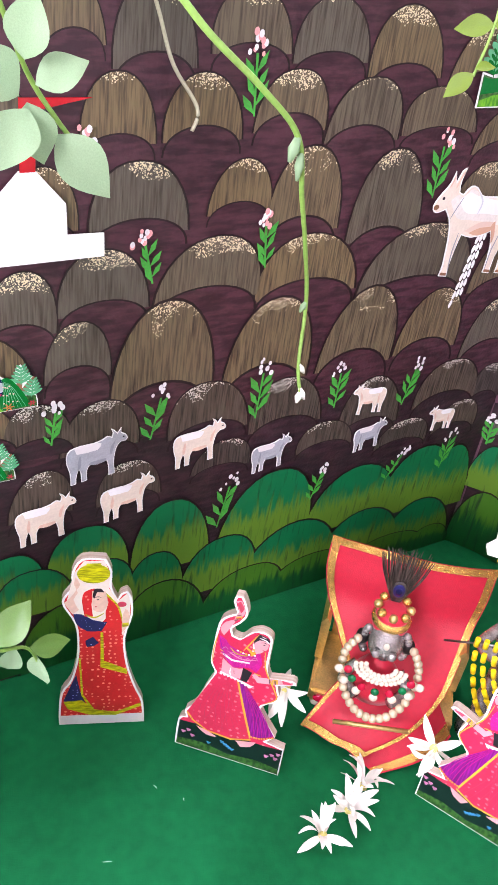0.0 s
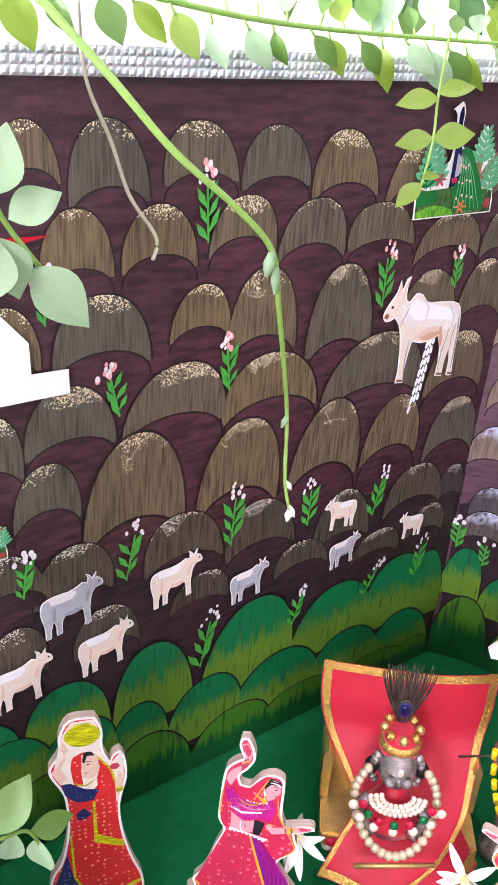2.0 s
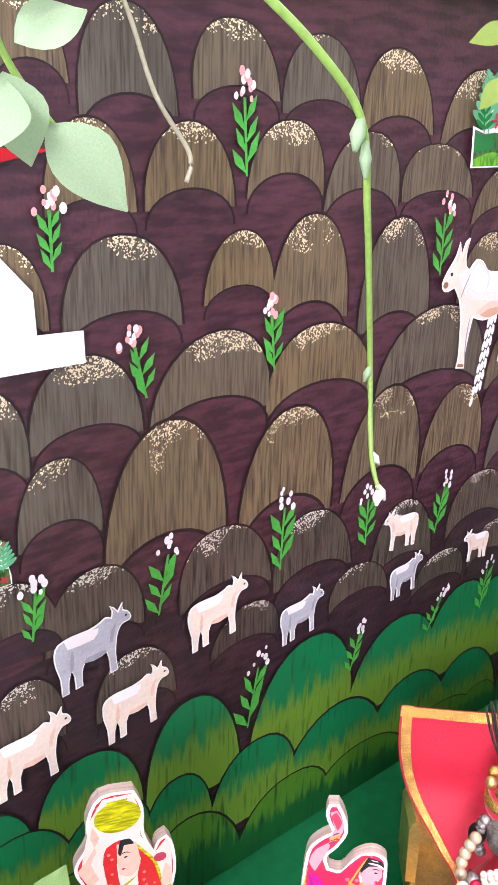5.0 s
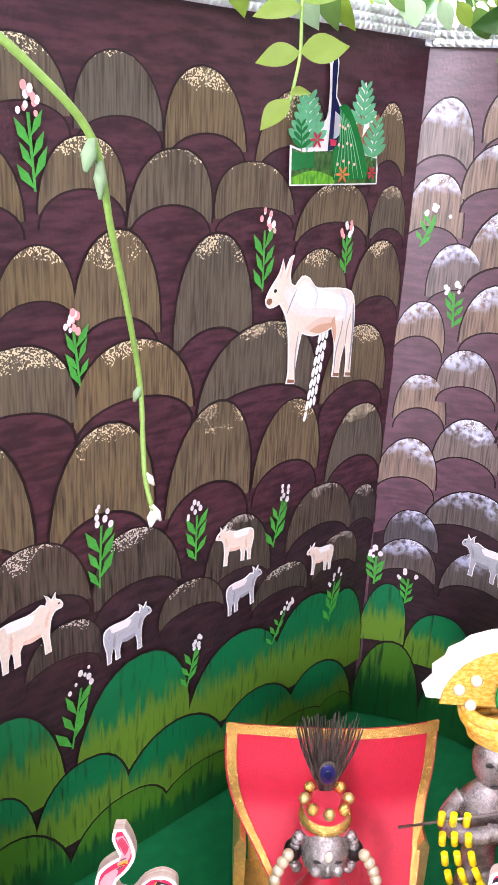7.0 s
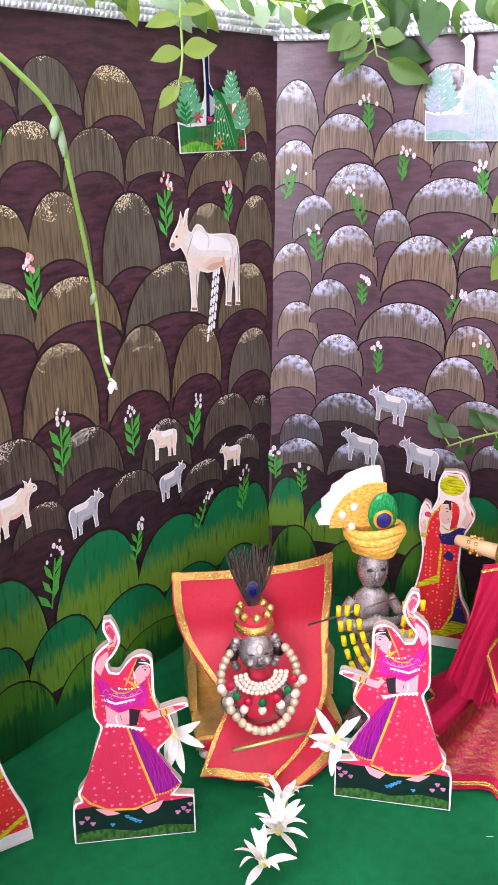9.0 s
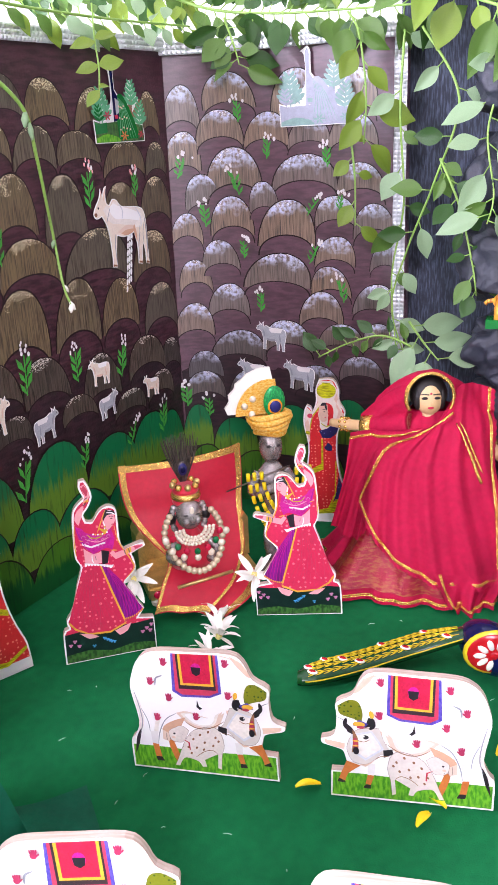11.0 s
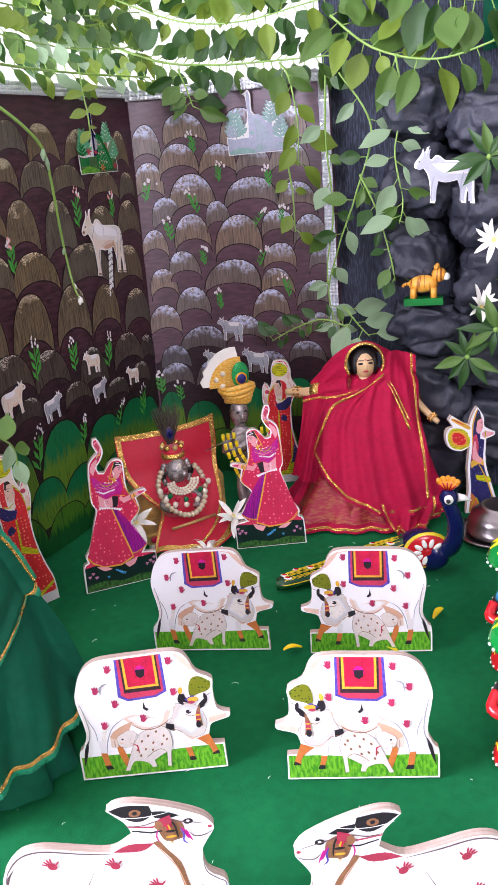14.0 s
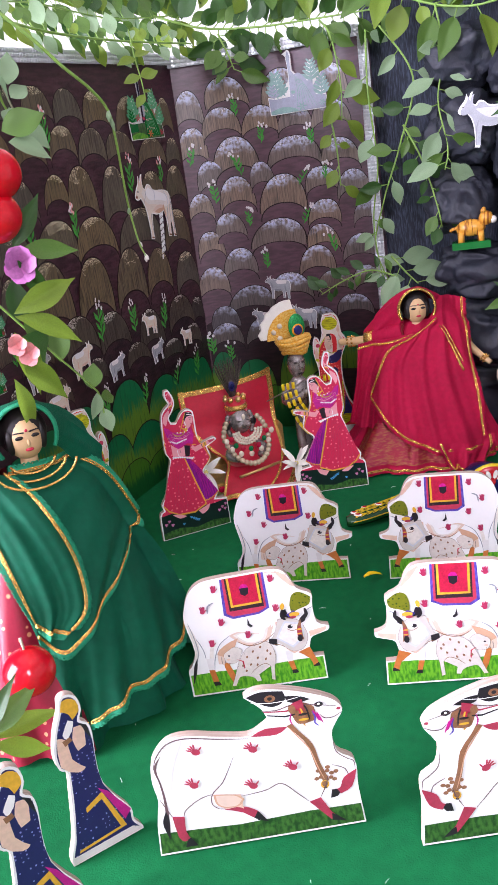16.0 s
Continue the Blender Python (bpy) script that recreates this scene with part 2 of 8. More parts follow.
M["p_warm"] = mat("printed_warm_white", rgb(236, 227, 220), 0.32)
M["p_blush"] = mat("printed_blush", rgb(230, 203, 187), 0.33, vary=0.05)
M["p_tan"] = mat("printed_tan", rgb(214, 168, 140), 0.34, vary=0.08)
M["p_cool"] = mat("printed_cool_white", rgb(214, 214, 222), 0.32)
M["p_band"] = dotted("printed_band", rgb(58, 40, 48), rgb(150, 110, 90), 900, 0.3)
M["champagne"] = mat("champagne_pearl", rgb(214, 198, 168), 0.2, 0.35, vary=0.1)
M["p_rose"] = mat("printed_rose", rgb(200, 62, 92), 0.35, vary=0.25)
M["p_peach"] = mat("printed_peach", rgb(232, 196, 176), 0.35)
M["p_orange"] = mat("printed_orange", rgb(206, 120, 62), 0.35, vary=0.2)
M["p_olive"] = dotted("printed_plume", rgb(120, 124, 30), rgb(46, 74, 20), 420, 0.35)
M["p_dark"] = mat("printed_dark", rgb(44, 36, 44), 0.35)
M["p_brown"] = mat("printed_brown", rgb(150, 104, 76), 0.35, vary=0.3, scale=200)
M["p_shade"] = mat("printed_pale_grey", rgb(236, 230, 230), 0.35, vary=0.05)
M["p_dim"] = mat("printed_dim_grey", rgb(150, 152, 162), 0.4, vary=0.1)
M["p_calf"] = dotted("printed_calf", rgb(226, 214, 208), rgb(110, 90, 90), 190, 0.14)
M["p_head"] = mat("printed_cow_head", rgb(214, 204, 198), 0.35, vary=0.05)
M["p_mint"] = mat("printed_mint", rgb(96, 176, 128), 0.35, vary=0.25)
# pale print colours that carry window glare on the east peacock card
M["p_glare"] = mat("glare_pale_print", rgb(178, 182, 200), 0.25, vary=0.15, scale=200)
M["p_glare_green"] = mat("glare_pale_green_print", rgb(150, 184, 178), 0.25, vary=0.2, scale=200)
M["p_cream"] = mat("printed_cream", rgb(240, 226, 214), 0.35, vary=0.08)
M["p_lawn"] = streaky("printed_lawn", rgb(70, 116, 52), rgb(30, 70, 30), (400, 400, 200), 0.35)
M["p_night"] = mat("printed_night", rgb(20, 40, 36), 0.3, vary=0.4, scale=150)
M["p_skin"] = mat("printed_skin", rgb(238, 164, 172), 0.35, vary=0.06)
M["p_skirt"] = dotted("printed_skirt", rgb(212, 42, 84), rgb(246, 130, 140), 210, 0.24)
M["p_bloom"] = mat("printed_pink_bloom", rgb(204, 124, 168), 0.35, vary=0.25, scale=200)
M["p_sky"] = mat("printed_sky_bloom", rgb(72, 150, 206), 0.35, vary=0.25, scale=200)
M["p_purple"] = streaky("printed_purple", rgb(160, 24, 150), rgb(110, 14, 110), (900, 900, 40), 0.35)
M["p_magenta"] = mat("printed_magenta", rgb(196, 30, 140), 0.35, vary=0.3, scale=200)
M["p_sari"] = dotted("printed_sari", rgb(218, 40, 48), rgb(250, 150, 130), 260, 0.26)
M["p_navy"] = dotted("printed_navy", rgb(40, 36, 96), rgb(150, 150, 210), 330, 0.2)
M["p_pot"] = streaky("printed_pot", rgb(220, 216, 30), rgb(150, 150, 10), (120, 120, 700), 0.35)
M["red_cloth"] = mat("red_satin", rgb(205, 22, 56), 0.5, vary=0.12, scale=40, bump=0.3, bscale=1500, sheen=0.3)
M["gold_trim"] = mat("gold_lace", rgb(232, 186, 104), 0.24, 0.85, vary=0.3, scale=250, bump=0.6, bscale=1800)
M["sari"] = mat("crimson_net", rgb(178, 14, 62), 0.7, vary=0.2, scale=35, bump=0.5, bscale=2500, spec=0.25)
M["brocade"] = streaky("brocade", rgb(150, 18, 46), rgb(158, 84, 48), (120, 120, 420), 0.45, 0.25, 0.46, 0.66, bump=0.5)
M["skin"] = mat("painted_clay_skin", rgb(214, 178, 132), 0.4, vary=0.06)
M["hair"] = mat("black_hair", rgb(24, 18, 18), 0.5, vary=0.2)
M["green"] = mat("green_net", rgb(4, 90, 64), 0.7, vary=0.22, scale=30, bump=0.5, bscale=2200, spec=0.25)
M["teal_lace"] = mat("green_lace", rgb(24, 150, 108), 0.55, vary=0.25, scale=300, bump=0.8)
M["red_block"] = dotted("red_block_print", rgb(140, 20, 48), rgb(214, 150, 110), 130, 0.22)
M["leaf"] = mat("fresh_leaf", rgb(98, 134, 62), 0.36, vary=0.22, scale=50, bump=0.2, bscale=400)
M["leaf_pale"] = mat("leaf_underside", rgb(158, 188, 146), 0.45, vary=0.15, scale=50, bump=0.2, bscale=400)
M["leaf_deep"] = mat("deep_leaf", rgb(58, 96, 44), 0.36, vary=0.25, scale=50, bump=0.2, bscale=400)
M["leaf_lime"] = mat("lime_leaf", rgb(128, 156, 56), 0.38, vary=0.2, scale=50, bump=0.2, bscale=400)
M["stem"] = mat("green_stem", rgb(138, 176, 84), 0.45, vary=0.2, scale=90)
M["dry_stem"] = mat("pale_tendril", rgb(186, 182, 156), 0.6, vary=0.2, scale=90)
for key in ("leaf", "leaf_pale", "leaf_deep", "leaf_lime"):
    n, link, b = nodes_of(M[key])
    b.inputs["Subsurface Weight"].default_value = 0.0
    tr, ms = n.new("ShaderNodeBsdfTranslucent"), n.new("ShaderNodeMixShader")
    ms.inputs[0].default_value = 0.3
    link(b.inputs["Base Color"].links[0].from_socket, tr.inputs["Color"])
    link(b.outputs[0], ms.inputs[1])
    link(tr.outputs[0], ms.inputs[2])
    link(ms.outputs[0], n["Material Output"].inputs["Surface"])
M["petal"] = mat("white_petal", rgb(248, 246, 236), 0.5, vary=0.05, scale=80, bump=0.2)
M["petal_heart"] = mat("yellow_heart", rgb(226, 214, 130), 0.6)
M["black_cloth"] = streaky("black_cotton", rgb(46, 51, 64), rgb(84, 92, 112), (700, 700, 90), 0.85, lo=0.45, hi=0.7, bump=0.5)
M["black_paper"] = mat("crumpled_black_paper", rgb(48, 51, 62), 0.55, vary=0.35, scale=25, bump=0.7, bscale=260)
M["pewter"] = mat("antique_silver", rgb(176, 170, 168), 0.25, 0.7, vary=0.7, scale=170, bump=0.6)
M["pearl"] = mat("pearl", rgb(240, 228, 208), 0.18, 0.15, vary=0.06)
M["ruby"] = mat("red_stone", rgb(190, 20, 60), 0.12)
M["emerald"] = mat("green_stone", rgb(10, 110, 60), 0.12)
M["gold"] = mat("gold_foil", rgb(222, 190, 124), 0.3, 0.75, vary=0.25, scale=120, bump=0.4)
M["feather"] = streaky("feather_barbs", rgb(86, 74, 66), rgb(40, 32, 30), (900, 900, 40), 0.55)
M["eye_blue"] = mat("feather_eye_blue", rgb(40, 40, 110), 0.35, 0.3, vary=0.3)
M["eye_green"] = streaky("feather_eye_green", rgb(20, 130, 70), rgb(40, 180, 90), (700, 700, 300), 0.35, 0.3)
M["yellow_bead"] = mat("yellow_bead", rgb(236, 210, 20), 0.3, vary=0.1)
M["yellow_cloth"] = streaky("yellow_cloth", rgb(226, 160, 36), rgb(240, 200, 110), (300, 300, 500), 0.55, bump=0.4)
M["enamel_blue"] = mat("navy_enamel", rgb(18, 22, 74), 0.18, vary=0.2)
M["enamel_red"] = mat("red_enamel", rgb(186, 24, 34), 0.2, vary=0.12)
M["enamel_pine"] = mat("pine_enamel", rgb(20, 68, 30), 0.2, vary=0.3, scale=200)
M["enamel_sky"] = mat("sky_enamel", rgb(60, 140, 170), 0.2, vary=0.15)
M["enamel_white"] = mat("white_enamel", rgb(240, 238, 230), 0.25)
M["enamel_gold"] = mat("yellow_feather_paint", rgb(222, 196, 40), 0.25, vary=0.15, scale=300)
M["enamel_orange"] = mat("orange_enamel", rgb(230, 150, 40), 0.25, vary=0.15)
M["enamel_green"] = mat("green_enamel", rgb(16, 116, 48), 0.22, vary=0.15)
M["tiger"] = streaky("tiger_paint", rgb(232, 168, 66), rgb(150, 84, 24), (330, 30, 30), 0.3, lo=0.52, hi=0.6)
M["flesh"] = mat("pink_enamel", rgb(236, 176, 150), 0.3)
M["steel"] = mat("polished_steel", rgb(150, 142, 140), 0.3, 1.0, vary=0.08, bump=0.05)
M["cherry"] = mat("red_fruit", rgb(206, 14, 34), 0.14, vary=0.15)
M["lilac"] = mat("lilac_petal", rgb(188, 116, 176), 0.6, vary=0.3)
M["plaster"] = mat("white_plaster", rgb(222, 221, 218), 0.85, vary=0.05, scale=4, bump=0.1)
M["wood"] = streaky("table_wood", rgb(130, 92, 60), rgb(90, 60, 38), (6, 80, 80), 0.5)
M["milk"] = mat("white_dashes", rgb(246, 246, 244), 0.4, vary=0.02)

# ---- the room and the table ----
def wall_box(name, lo, hi, m, label):
    bm = bmesh.new()
    box(bm, lo, hi)
    return solid(name, bm, M[m], label, "wall", kind="structure")


wall_box("wall_back", (-2.2, 1.3, -0.76), (0.9, 1.4, 1.8), "plaster", "plain white plastered room wall")
wall_box("wall_right", (0.8, -2.6, -0.76), (0.9, 1.3, 1.8), "plaster", "plain white plastered room wall")
wall_box("wall_left", (-2.3, -2.6, -0.76), (-2.2, 1.4, 1.8), "plaster", "plain white plastered room wall")
wall_box("wall_front", (-2.2, -2.7, -0.76), (0.9, -2.6, 1.8), "plaster", "plain white plastered room wall")
bm = bmesh.new()
box(bm, (-2.3, -2.7, 1.8), (0.9, 1.4, 1.9))
solid("ceiling", bm, M["plaster"], "plain white plastered ceiling", "ceiling", kind="structure")
bm = bmesh.new()
box(bm, (-2.3, -2.7, -0.86), (0.9, 1.4, -0.76))
solid("floor", bm, M["wood"], "plain brown room floor", "floor", kind="structure")

table = holder("table", pose(-0.45, -0.4, -0.76), "wooden table under the green cloth", "table")
bm = bmesh.new()
box(bm, (-0.55, -0.65, 0.72), (0.65, 0.55, 0.752))
part("tabletop", bm, M["wood"], table)
for lx in (-0.5, 0.55):
    for ly in (-0.6, 0.45):
        bm = bmesh.new()
        box(bm, (lx, ly, 0), (lx + 0.06, ly + 0.06, 0.72))
        part("leg", bm, M["wood"], table)

bm = bmesh.new()
nx, ny = 120, 110
grid = [[None] * (ny + 1) for _ in range(nx + 1)]
for i in range(nx + 1):
    for j in range(ny + 1):
        x, y = -1.02 + 1.24 * i / nx, -1.08 + 1.26 * j / ny
        edge = max(0.0, -0.98 - x, x - 0.18, -1.04 - y, y - 0.14)
        z = -0.0005 + 0.0011 * noise.noise((x * 9, y * 9, 3)) * noise.noise((x * 3, y * 3, 8)) - edge * 7
        grid[i][j] = bm.verts.new((x, y, min(z, 0.0002)))
for i in range(nx):
    for j in range(ny):
        bm.faces.new((grid[i][j], grid[i + 1][j], grid[i + 1][j + 1], grid[i][j + 1]))
solid("tablecloth", bm, M["felt"], "bright green felt cloth spread over the table", "tablecloth", smooth=True)


# ---- the two painted panels ----
def panel(name, place, u0, u1, top, label, paint="maroon"):
    bm = bmesh.new()
    n = 120
    rows = []
    for i in range(n + 1):
        u = u0 + (u1 - u0) * i / n
        rows.append([bm.verts.new(place(u, v, o)) for v, o in ((0, 0), (top, 0), (top, -0.006), (0, -0.006))])
    for a, b in zip(rows, rows[1:]):
        for k in range(4):
            bm.faces.new((a[k], b[k], b[(k + 1) % 4], a[(k + 1) % 4]))
    for r in (rows[0], rows[-1]):
        bm.faces.new(r)
    bmesh.ops.recalc_face_normals(bm, faces=bm.faces)
    return solid(name, bm, M[paint], label, "wall", kind="structure")


wall_north = panel("wall_north", wall_a, -0.78, -0.040, 0.514, "maroon painted board with rows of brown glitter hills")
wall_east = panel("wall_east", wall_b, 0.0, -0.262, 0.509, "maroon painted board with brown glitter hills, pale sheen coloured in", "maroon_film")


def dome_fill(bm, cu, base, w, h, lean, place, off, mi, power=0.78, cols=16):
    """A dome-shaped patch of paint in upright strips that follow the board."""
    last = None
    for k in range(cols + 1):
        a = math.pi * (1 - k / cols)
        u = w * math.copysign(abs(math.cos(a)) ** power, math.cos(a))
        v = h * math.sin(a) ** 0.9
        now = (bm.verts.new(place(cu + u, base, off)), bm.verts.new(place(cu + u + lean * v / h, base + v + 1e-5, off)))
        if last:
            bm.faces.new((last[0], now[0], now[1], last[1])).material_index = mi
        last = now


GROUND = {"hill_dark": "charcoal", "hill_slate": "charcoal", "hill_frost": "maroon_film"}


def painted_hill(parent, place, cu, top, w, h, layer, paint, rng, foot=True):
    """One brush-painted hill: dark edge, streaked body and the maroon mound at its foot."""
    bm = bmesh.new()
    o = 0.0003 + layer * 0.00016 + rng.uniform(0, 0.00002)
    lean = rng.uniform(-0.16, 0.16) * w
    power = rng.uniform(0.84, 1.0)
    dome_fill(bm, cu, top - h, w * 1.045, h * 1.025, lean, place, o, 1, power)
    dome_fill(bm, cu, top - h, w, h, lean, place, o + 0.00003, 0, power)
    if foot:
        fh, fz = h * rng.uniform(0.40, 0.5), top - h * rng.uniform(1.2, 1.27)
        dome_fill(bm, cu, fz, w * 1.02, fh * 1.06, 0, place, o + 0.00006, 1, 1.0)
        dome_fill(bm, cu, fz, w * 0.97, fh, 0, place, o + 0.00009, 2, 1.0)
    bmesh.ops.recalc_face_normals(bm, faces=bm.faces)
    return part("painted_hill" if foot else "painted_bush", bm, [M[paint], M["outline"], M[GROUND.get(paint, "maroon")]], parent)


HILLS_A = (
    [(-477, 468, 20, 26), (-422, 484, 16, 30), (-379, 484, 23, 41), (-324, 482, 24, 32), (-273, 479, 25, 34), (-219, 476, 27, 40), (-157, 469, 28, 41), (-70, 466, 17, 43)],
    [(-460, 436, 20, 32), (-398, 442, 21, 37), (-349, 441, 24, 36), (-294, 442, 24, 34), (-242, 437, 27, 37), (-182, 431, 30, 29), (-117, 420, 33, 33), (-64, 417, 18, 32)],
    [(-492, 398, 24, 35), (-440, 396, 20, 36), (-384, 396, 30, 42), (-321, 394, 21, 33), (-275, 399, 27, 54), (-210, 394, 29, 61), (-127, 381, 29, 43), (-70, 383, 26, 45)],
    [(-503, 345, 26, 40), (-455, 339, 22, 41), (-404, 347, 28, 40), (-337, 348, 36, 43), (-263, 343, 39, 44), (-172, 341, 49, 51), (-84, 329, 33, 49)],
    [(-479, 303, 32, 45), (-420, 303, 21, 40), (-363, 309, 36, 74), (-285, 300, 34, 67), (-210, 298, 33, 65), (-144, 288, 30, 53), (-75, 272, 30, 51)],
    [(-487, 258, 28, 33), (-445, 250, 22, 33), (-405, 244, 27, 39), (-325, 243, 31, 43), (-261, 234, 31, 44), (-182, 219, 29, 48), (-106, 220, 33, 42), (-62, 208, 18, 36)],
    [(-446, 197, 22, 39), (-383, 190, 24, 35), (-312, 190, 24, 27), (-220, 186, 26, 27), (-142, 169, 27, 26), (-86, 176, 24, 30)],
)
HILLS_B = (
    [(-21, 471, 17, 45), (-71, 481, 28, 36), (-145, 479, 29, 47), (-205, 475, 26, 40)],
    [(-20, 425, 17, 40), (-59, 445, 25, 35), (-109, 440, 25, 33), (-157, 432, 24, 29), (-206, 433, 26, 30)],
    [(-38, 381, 18, 36), (-72, 407, 31, 49), (-151, 397, 37, 36), (-214, 387, 26, 33)],
    [(-19, 341, 15, 34), (-67, 357, 24, 41), (-104, 371, 17, 31), (-186, 355, 24, 30)],
    [(-25, 290, 16, 34), (-53, 311, 20, 32), (-128, 352, 33, 48), (-183, 314, 23, 31), (-228, 347, 23, 35)],
    [(-58, 263, 23, 36), (-115, 296, 39, 37), (-179, 283, 23, 32), (-240, 308, 17, 29)],
    [(-21, 242, 19, 37), (-66, 210, 32, 35), (-166, 256, 26, 37), (-228, 266, 25, 32)],
    [(-29, 186, 18, 30), (-127, 223, 29, 35), (-189, 222, 27, 29), (-235, 225, 21, 32)],
    [(-27, 162, 21, 32), (-79, 165, 28, 37), (-160, 174, 28, 30), (-213, 188, 26, 28)],
)
rng = random.Random(5)
# charcoal ground brushed along the foot of both boards, under the lowest hills
for parent, place, u0, u1, tops in ((wall_north, wall_a, -0.775, -0.042, 0.205), (wall_east, wall_b, -0.004, -0.258, 0.165)):
    bm = bmesh.new()
    last = None
    for k in range(91):
        u = u0 + (u1 - u0) * k / 90
        now = (bm.verts.new(place(u, 0.004, 0.00022)), bm.verts.new(place(u, tops + 0.012 * noise.noise((u * 30, 2, 0)) + 0.006 * noise.noise((u * 120, 5, 0)), 0.00022)))
        if last:
            bm.faces.new((last[0], now[0], now[1], last[1]))
        last = now
    bmesh.ops.recalc_face_normals(bm, faces=bm.faces)
    part("painted_ground", bm, M["charcoal"], parent)
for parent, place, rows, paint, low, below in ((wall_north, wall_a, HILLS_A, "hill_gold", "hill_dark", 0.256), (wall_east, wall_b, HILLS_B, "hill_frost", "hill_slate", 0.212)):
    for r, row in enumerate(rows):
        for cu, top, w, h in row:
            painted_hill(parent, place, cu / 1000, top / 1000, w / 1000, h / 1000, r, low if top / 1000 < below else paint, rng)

BUSHES = (
    (wall_north, wall_a, "bush", 8, [(-540, 120, 32, 60), (-471, 129, 27, 52), (-412, 139, 31, 48), (-346, 144, 33, 70), (-265, 148, 44, 81), (-179, 130, 45, 65), (-114, 133, 38, 72), (-70, 125, 26, 74)]),
    (wall_north, wall_a, "bush", 9, [(-510, 105, 34, 45), (-452, 110, 30, 45), (-407, 102, 30, 45), (-358, 94, 25, 53), (-302, 91, 35, 57), (-233, 85, 48, 65), (-158, 76, 43, 55), (-90, 69, 40, 61)]),
    (wall_north, wall_a, "bush_low", 10, [(-500, 64, 42, 60), (-427, 67, 39, 66), (-346, 60, 37, 59), (-276, 48, 40, 47), (-199, 40, 47, 39), (-119, 34, 46, 33), (-70, 30, 24, 29)]),
    (wall_east, wall_b, "bush", 10, [(-16, 122, 15, 51), (-58, 105, 27, 48), (-124, 125, 33, 62), (-199, 138, 30, 53), (-240, 120, 21, 50)]),
    (wall_east, wall_b, "bush_low", 11, [(-24, 71, 23, 70), (-84, 64, 37, 63), (-159, 84, 38, 83), (-225, 80, 32, 79)]),
)
for parent, place, paint, layer, row in BUSHES:
    for cu, top, w, h in row:
        painted_hill(parent, place, cu / 1000, top / 1000, w / 1000, h / 1000, layer, paint, rng, foot=False)


def painted_flower(parent, place, u, v, du, dv, petals, rng, layer=13):
    """A painted spray: leafy stem with a cluster of dabbed petals."""
    bm = bmesh.new()
    o = 0.0004 + layer * 0.00016
    at = lambda s, side: (u + du * s + side, v + dv * s)
    sheet(bm, [at(0, -0.0006), at(0, 0.0006), at(0.75, 0.0008), at(0.75, -0.0008)], lambda a, b: place(a, b, o), 0)
    for k in range(6):
        s, d = 0.02 + 0.10 * k, (1 if k % 2 else -1)
        long, wide = dv * rng.uniform(0.24, 0.34), dv * rng.uniform(0.11, 0.17)
        a = at(s, 0)
        b = (a[0] + d * wide * 1.25, a[1] + long)
        sheet(bm, [a, (a[0] + d * wide * 1.0, a[1] + long * 0.42), b, (a[0] + d * wide * 0.42, a[1] + long * 0.62)], lambda p, q: place(p, q, o + 0.0001 + 0.00002 * k), 0)
    n = 11 if petals == "pink_paint" else 7
    for k in range(n):
        cx, cz = at(0.74 + 0.28 * (k / n), rng.uniform(-0.0080, 0.0080) * (1.1 - 0.8 * k / n))
        r = rng.uniform(0.0012, 0.0021)
        sheet(bm, [(cx + r * 0.85 * math.cos(2 * math.pi * i / 9), cz + r * 1.15 * math.sin(2 * math.pi * i / 9)) for i in range(9)], lambda p, q: place(p, q, o + 0.0003 + 0.00002 * k), 1 + (k % 2 if petals == "pink_paint" else 0))
    bmesh.ops.recalc_face_normals(bm, faces=bm.faces)
    part("painted_flower", bm, [M["stem_paint"], M[petals], M["white_paint"]], parent)


FLOWERS = (
    (wall_north, wall_a, "pink_paint", [(-320, 418, -3, 44), (-418, 384, 0, 32), (-375, 323, -8, 34), (-299, 324, -4, 38), (-176, 360, -1, 46), (-105, 365, -1, 31)]),
    (wall_north, wall_a, "white_paint", [(-289, 205, 2, 51), (-220, 199, 0, 41), (-153, 187, 8, 44), (-370, 206, 8, 44), (-438, 218, 4, 33), (-309, 105, 9, 53), (-224, 108, 9, 36), (-148, 108, 15, 32), (-88, 104, 4, 43)]),
    (wall_east, wall_b, "white_paint", [(-15, 378, -9, 28), (-39, 326, 2, 31), (-77, 358, 10, 32), (-110, 394, -2, 26), (-80, 432, 1, 27), (-155, 286, -14, 25), (-79, 291, 0, 25), (-95, 232, -2, 28), (-194, 246, 7, 31), (-154, 336, -18, 22), (-190, 340, -5, 21), (-178, 384, 2, 26), (-29, 108, -1, 29), (-8, 121, 0, 32)]),
)
for parent, place, petals, row in FLOWERS:
    for u, v, du, dv in row:
        painted_flower(parent, place, u / 1000, v / 1000, du / 1000, dv / 1000, petals, rng)


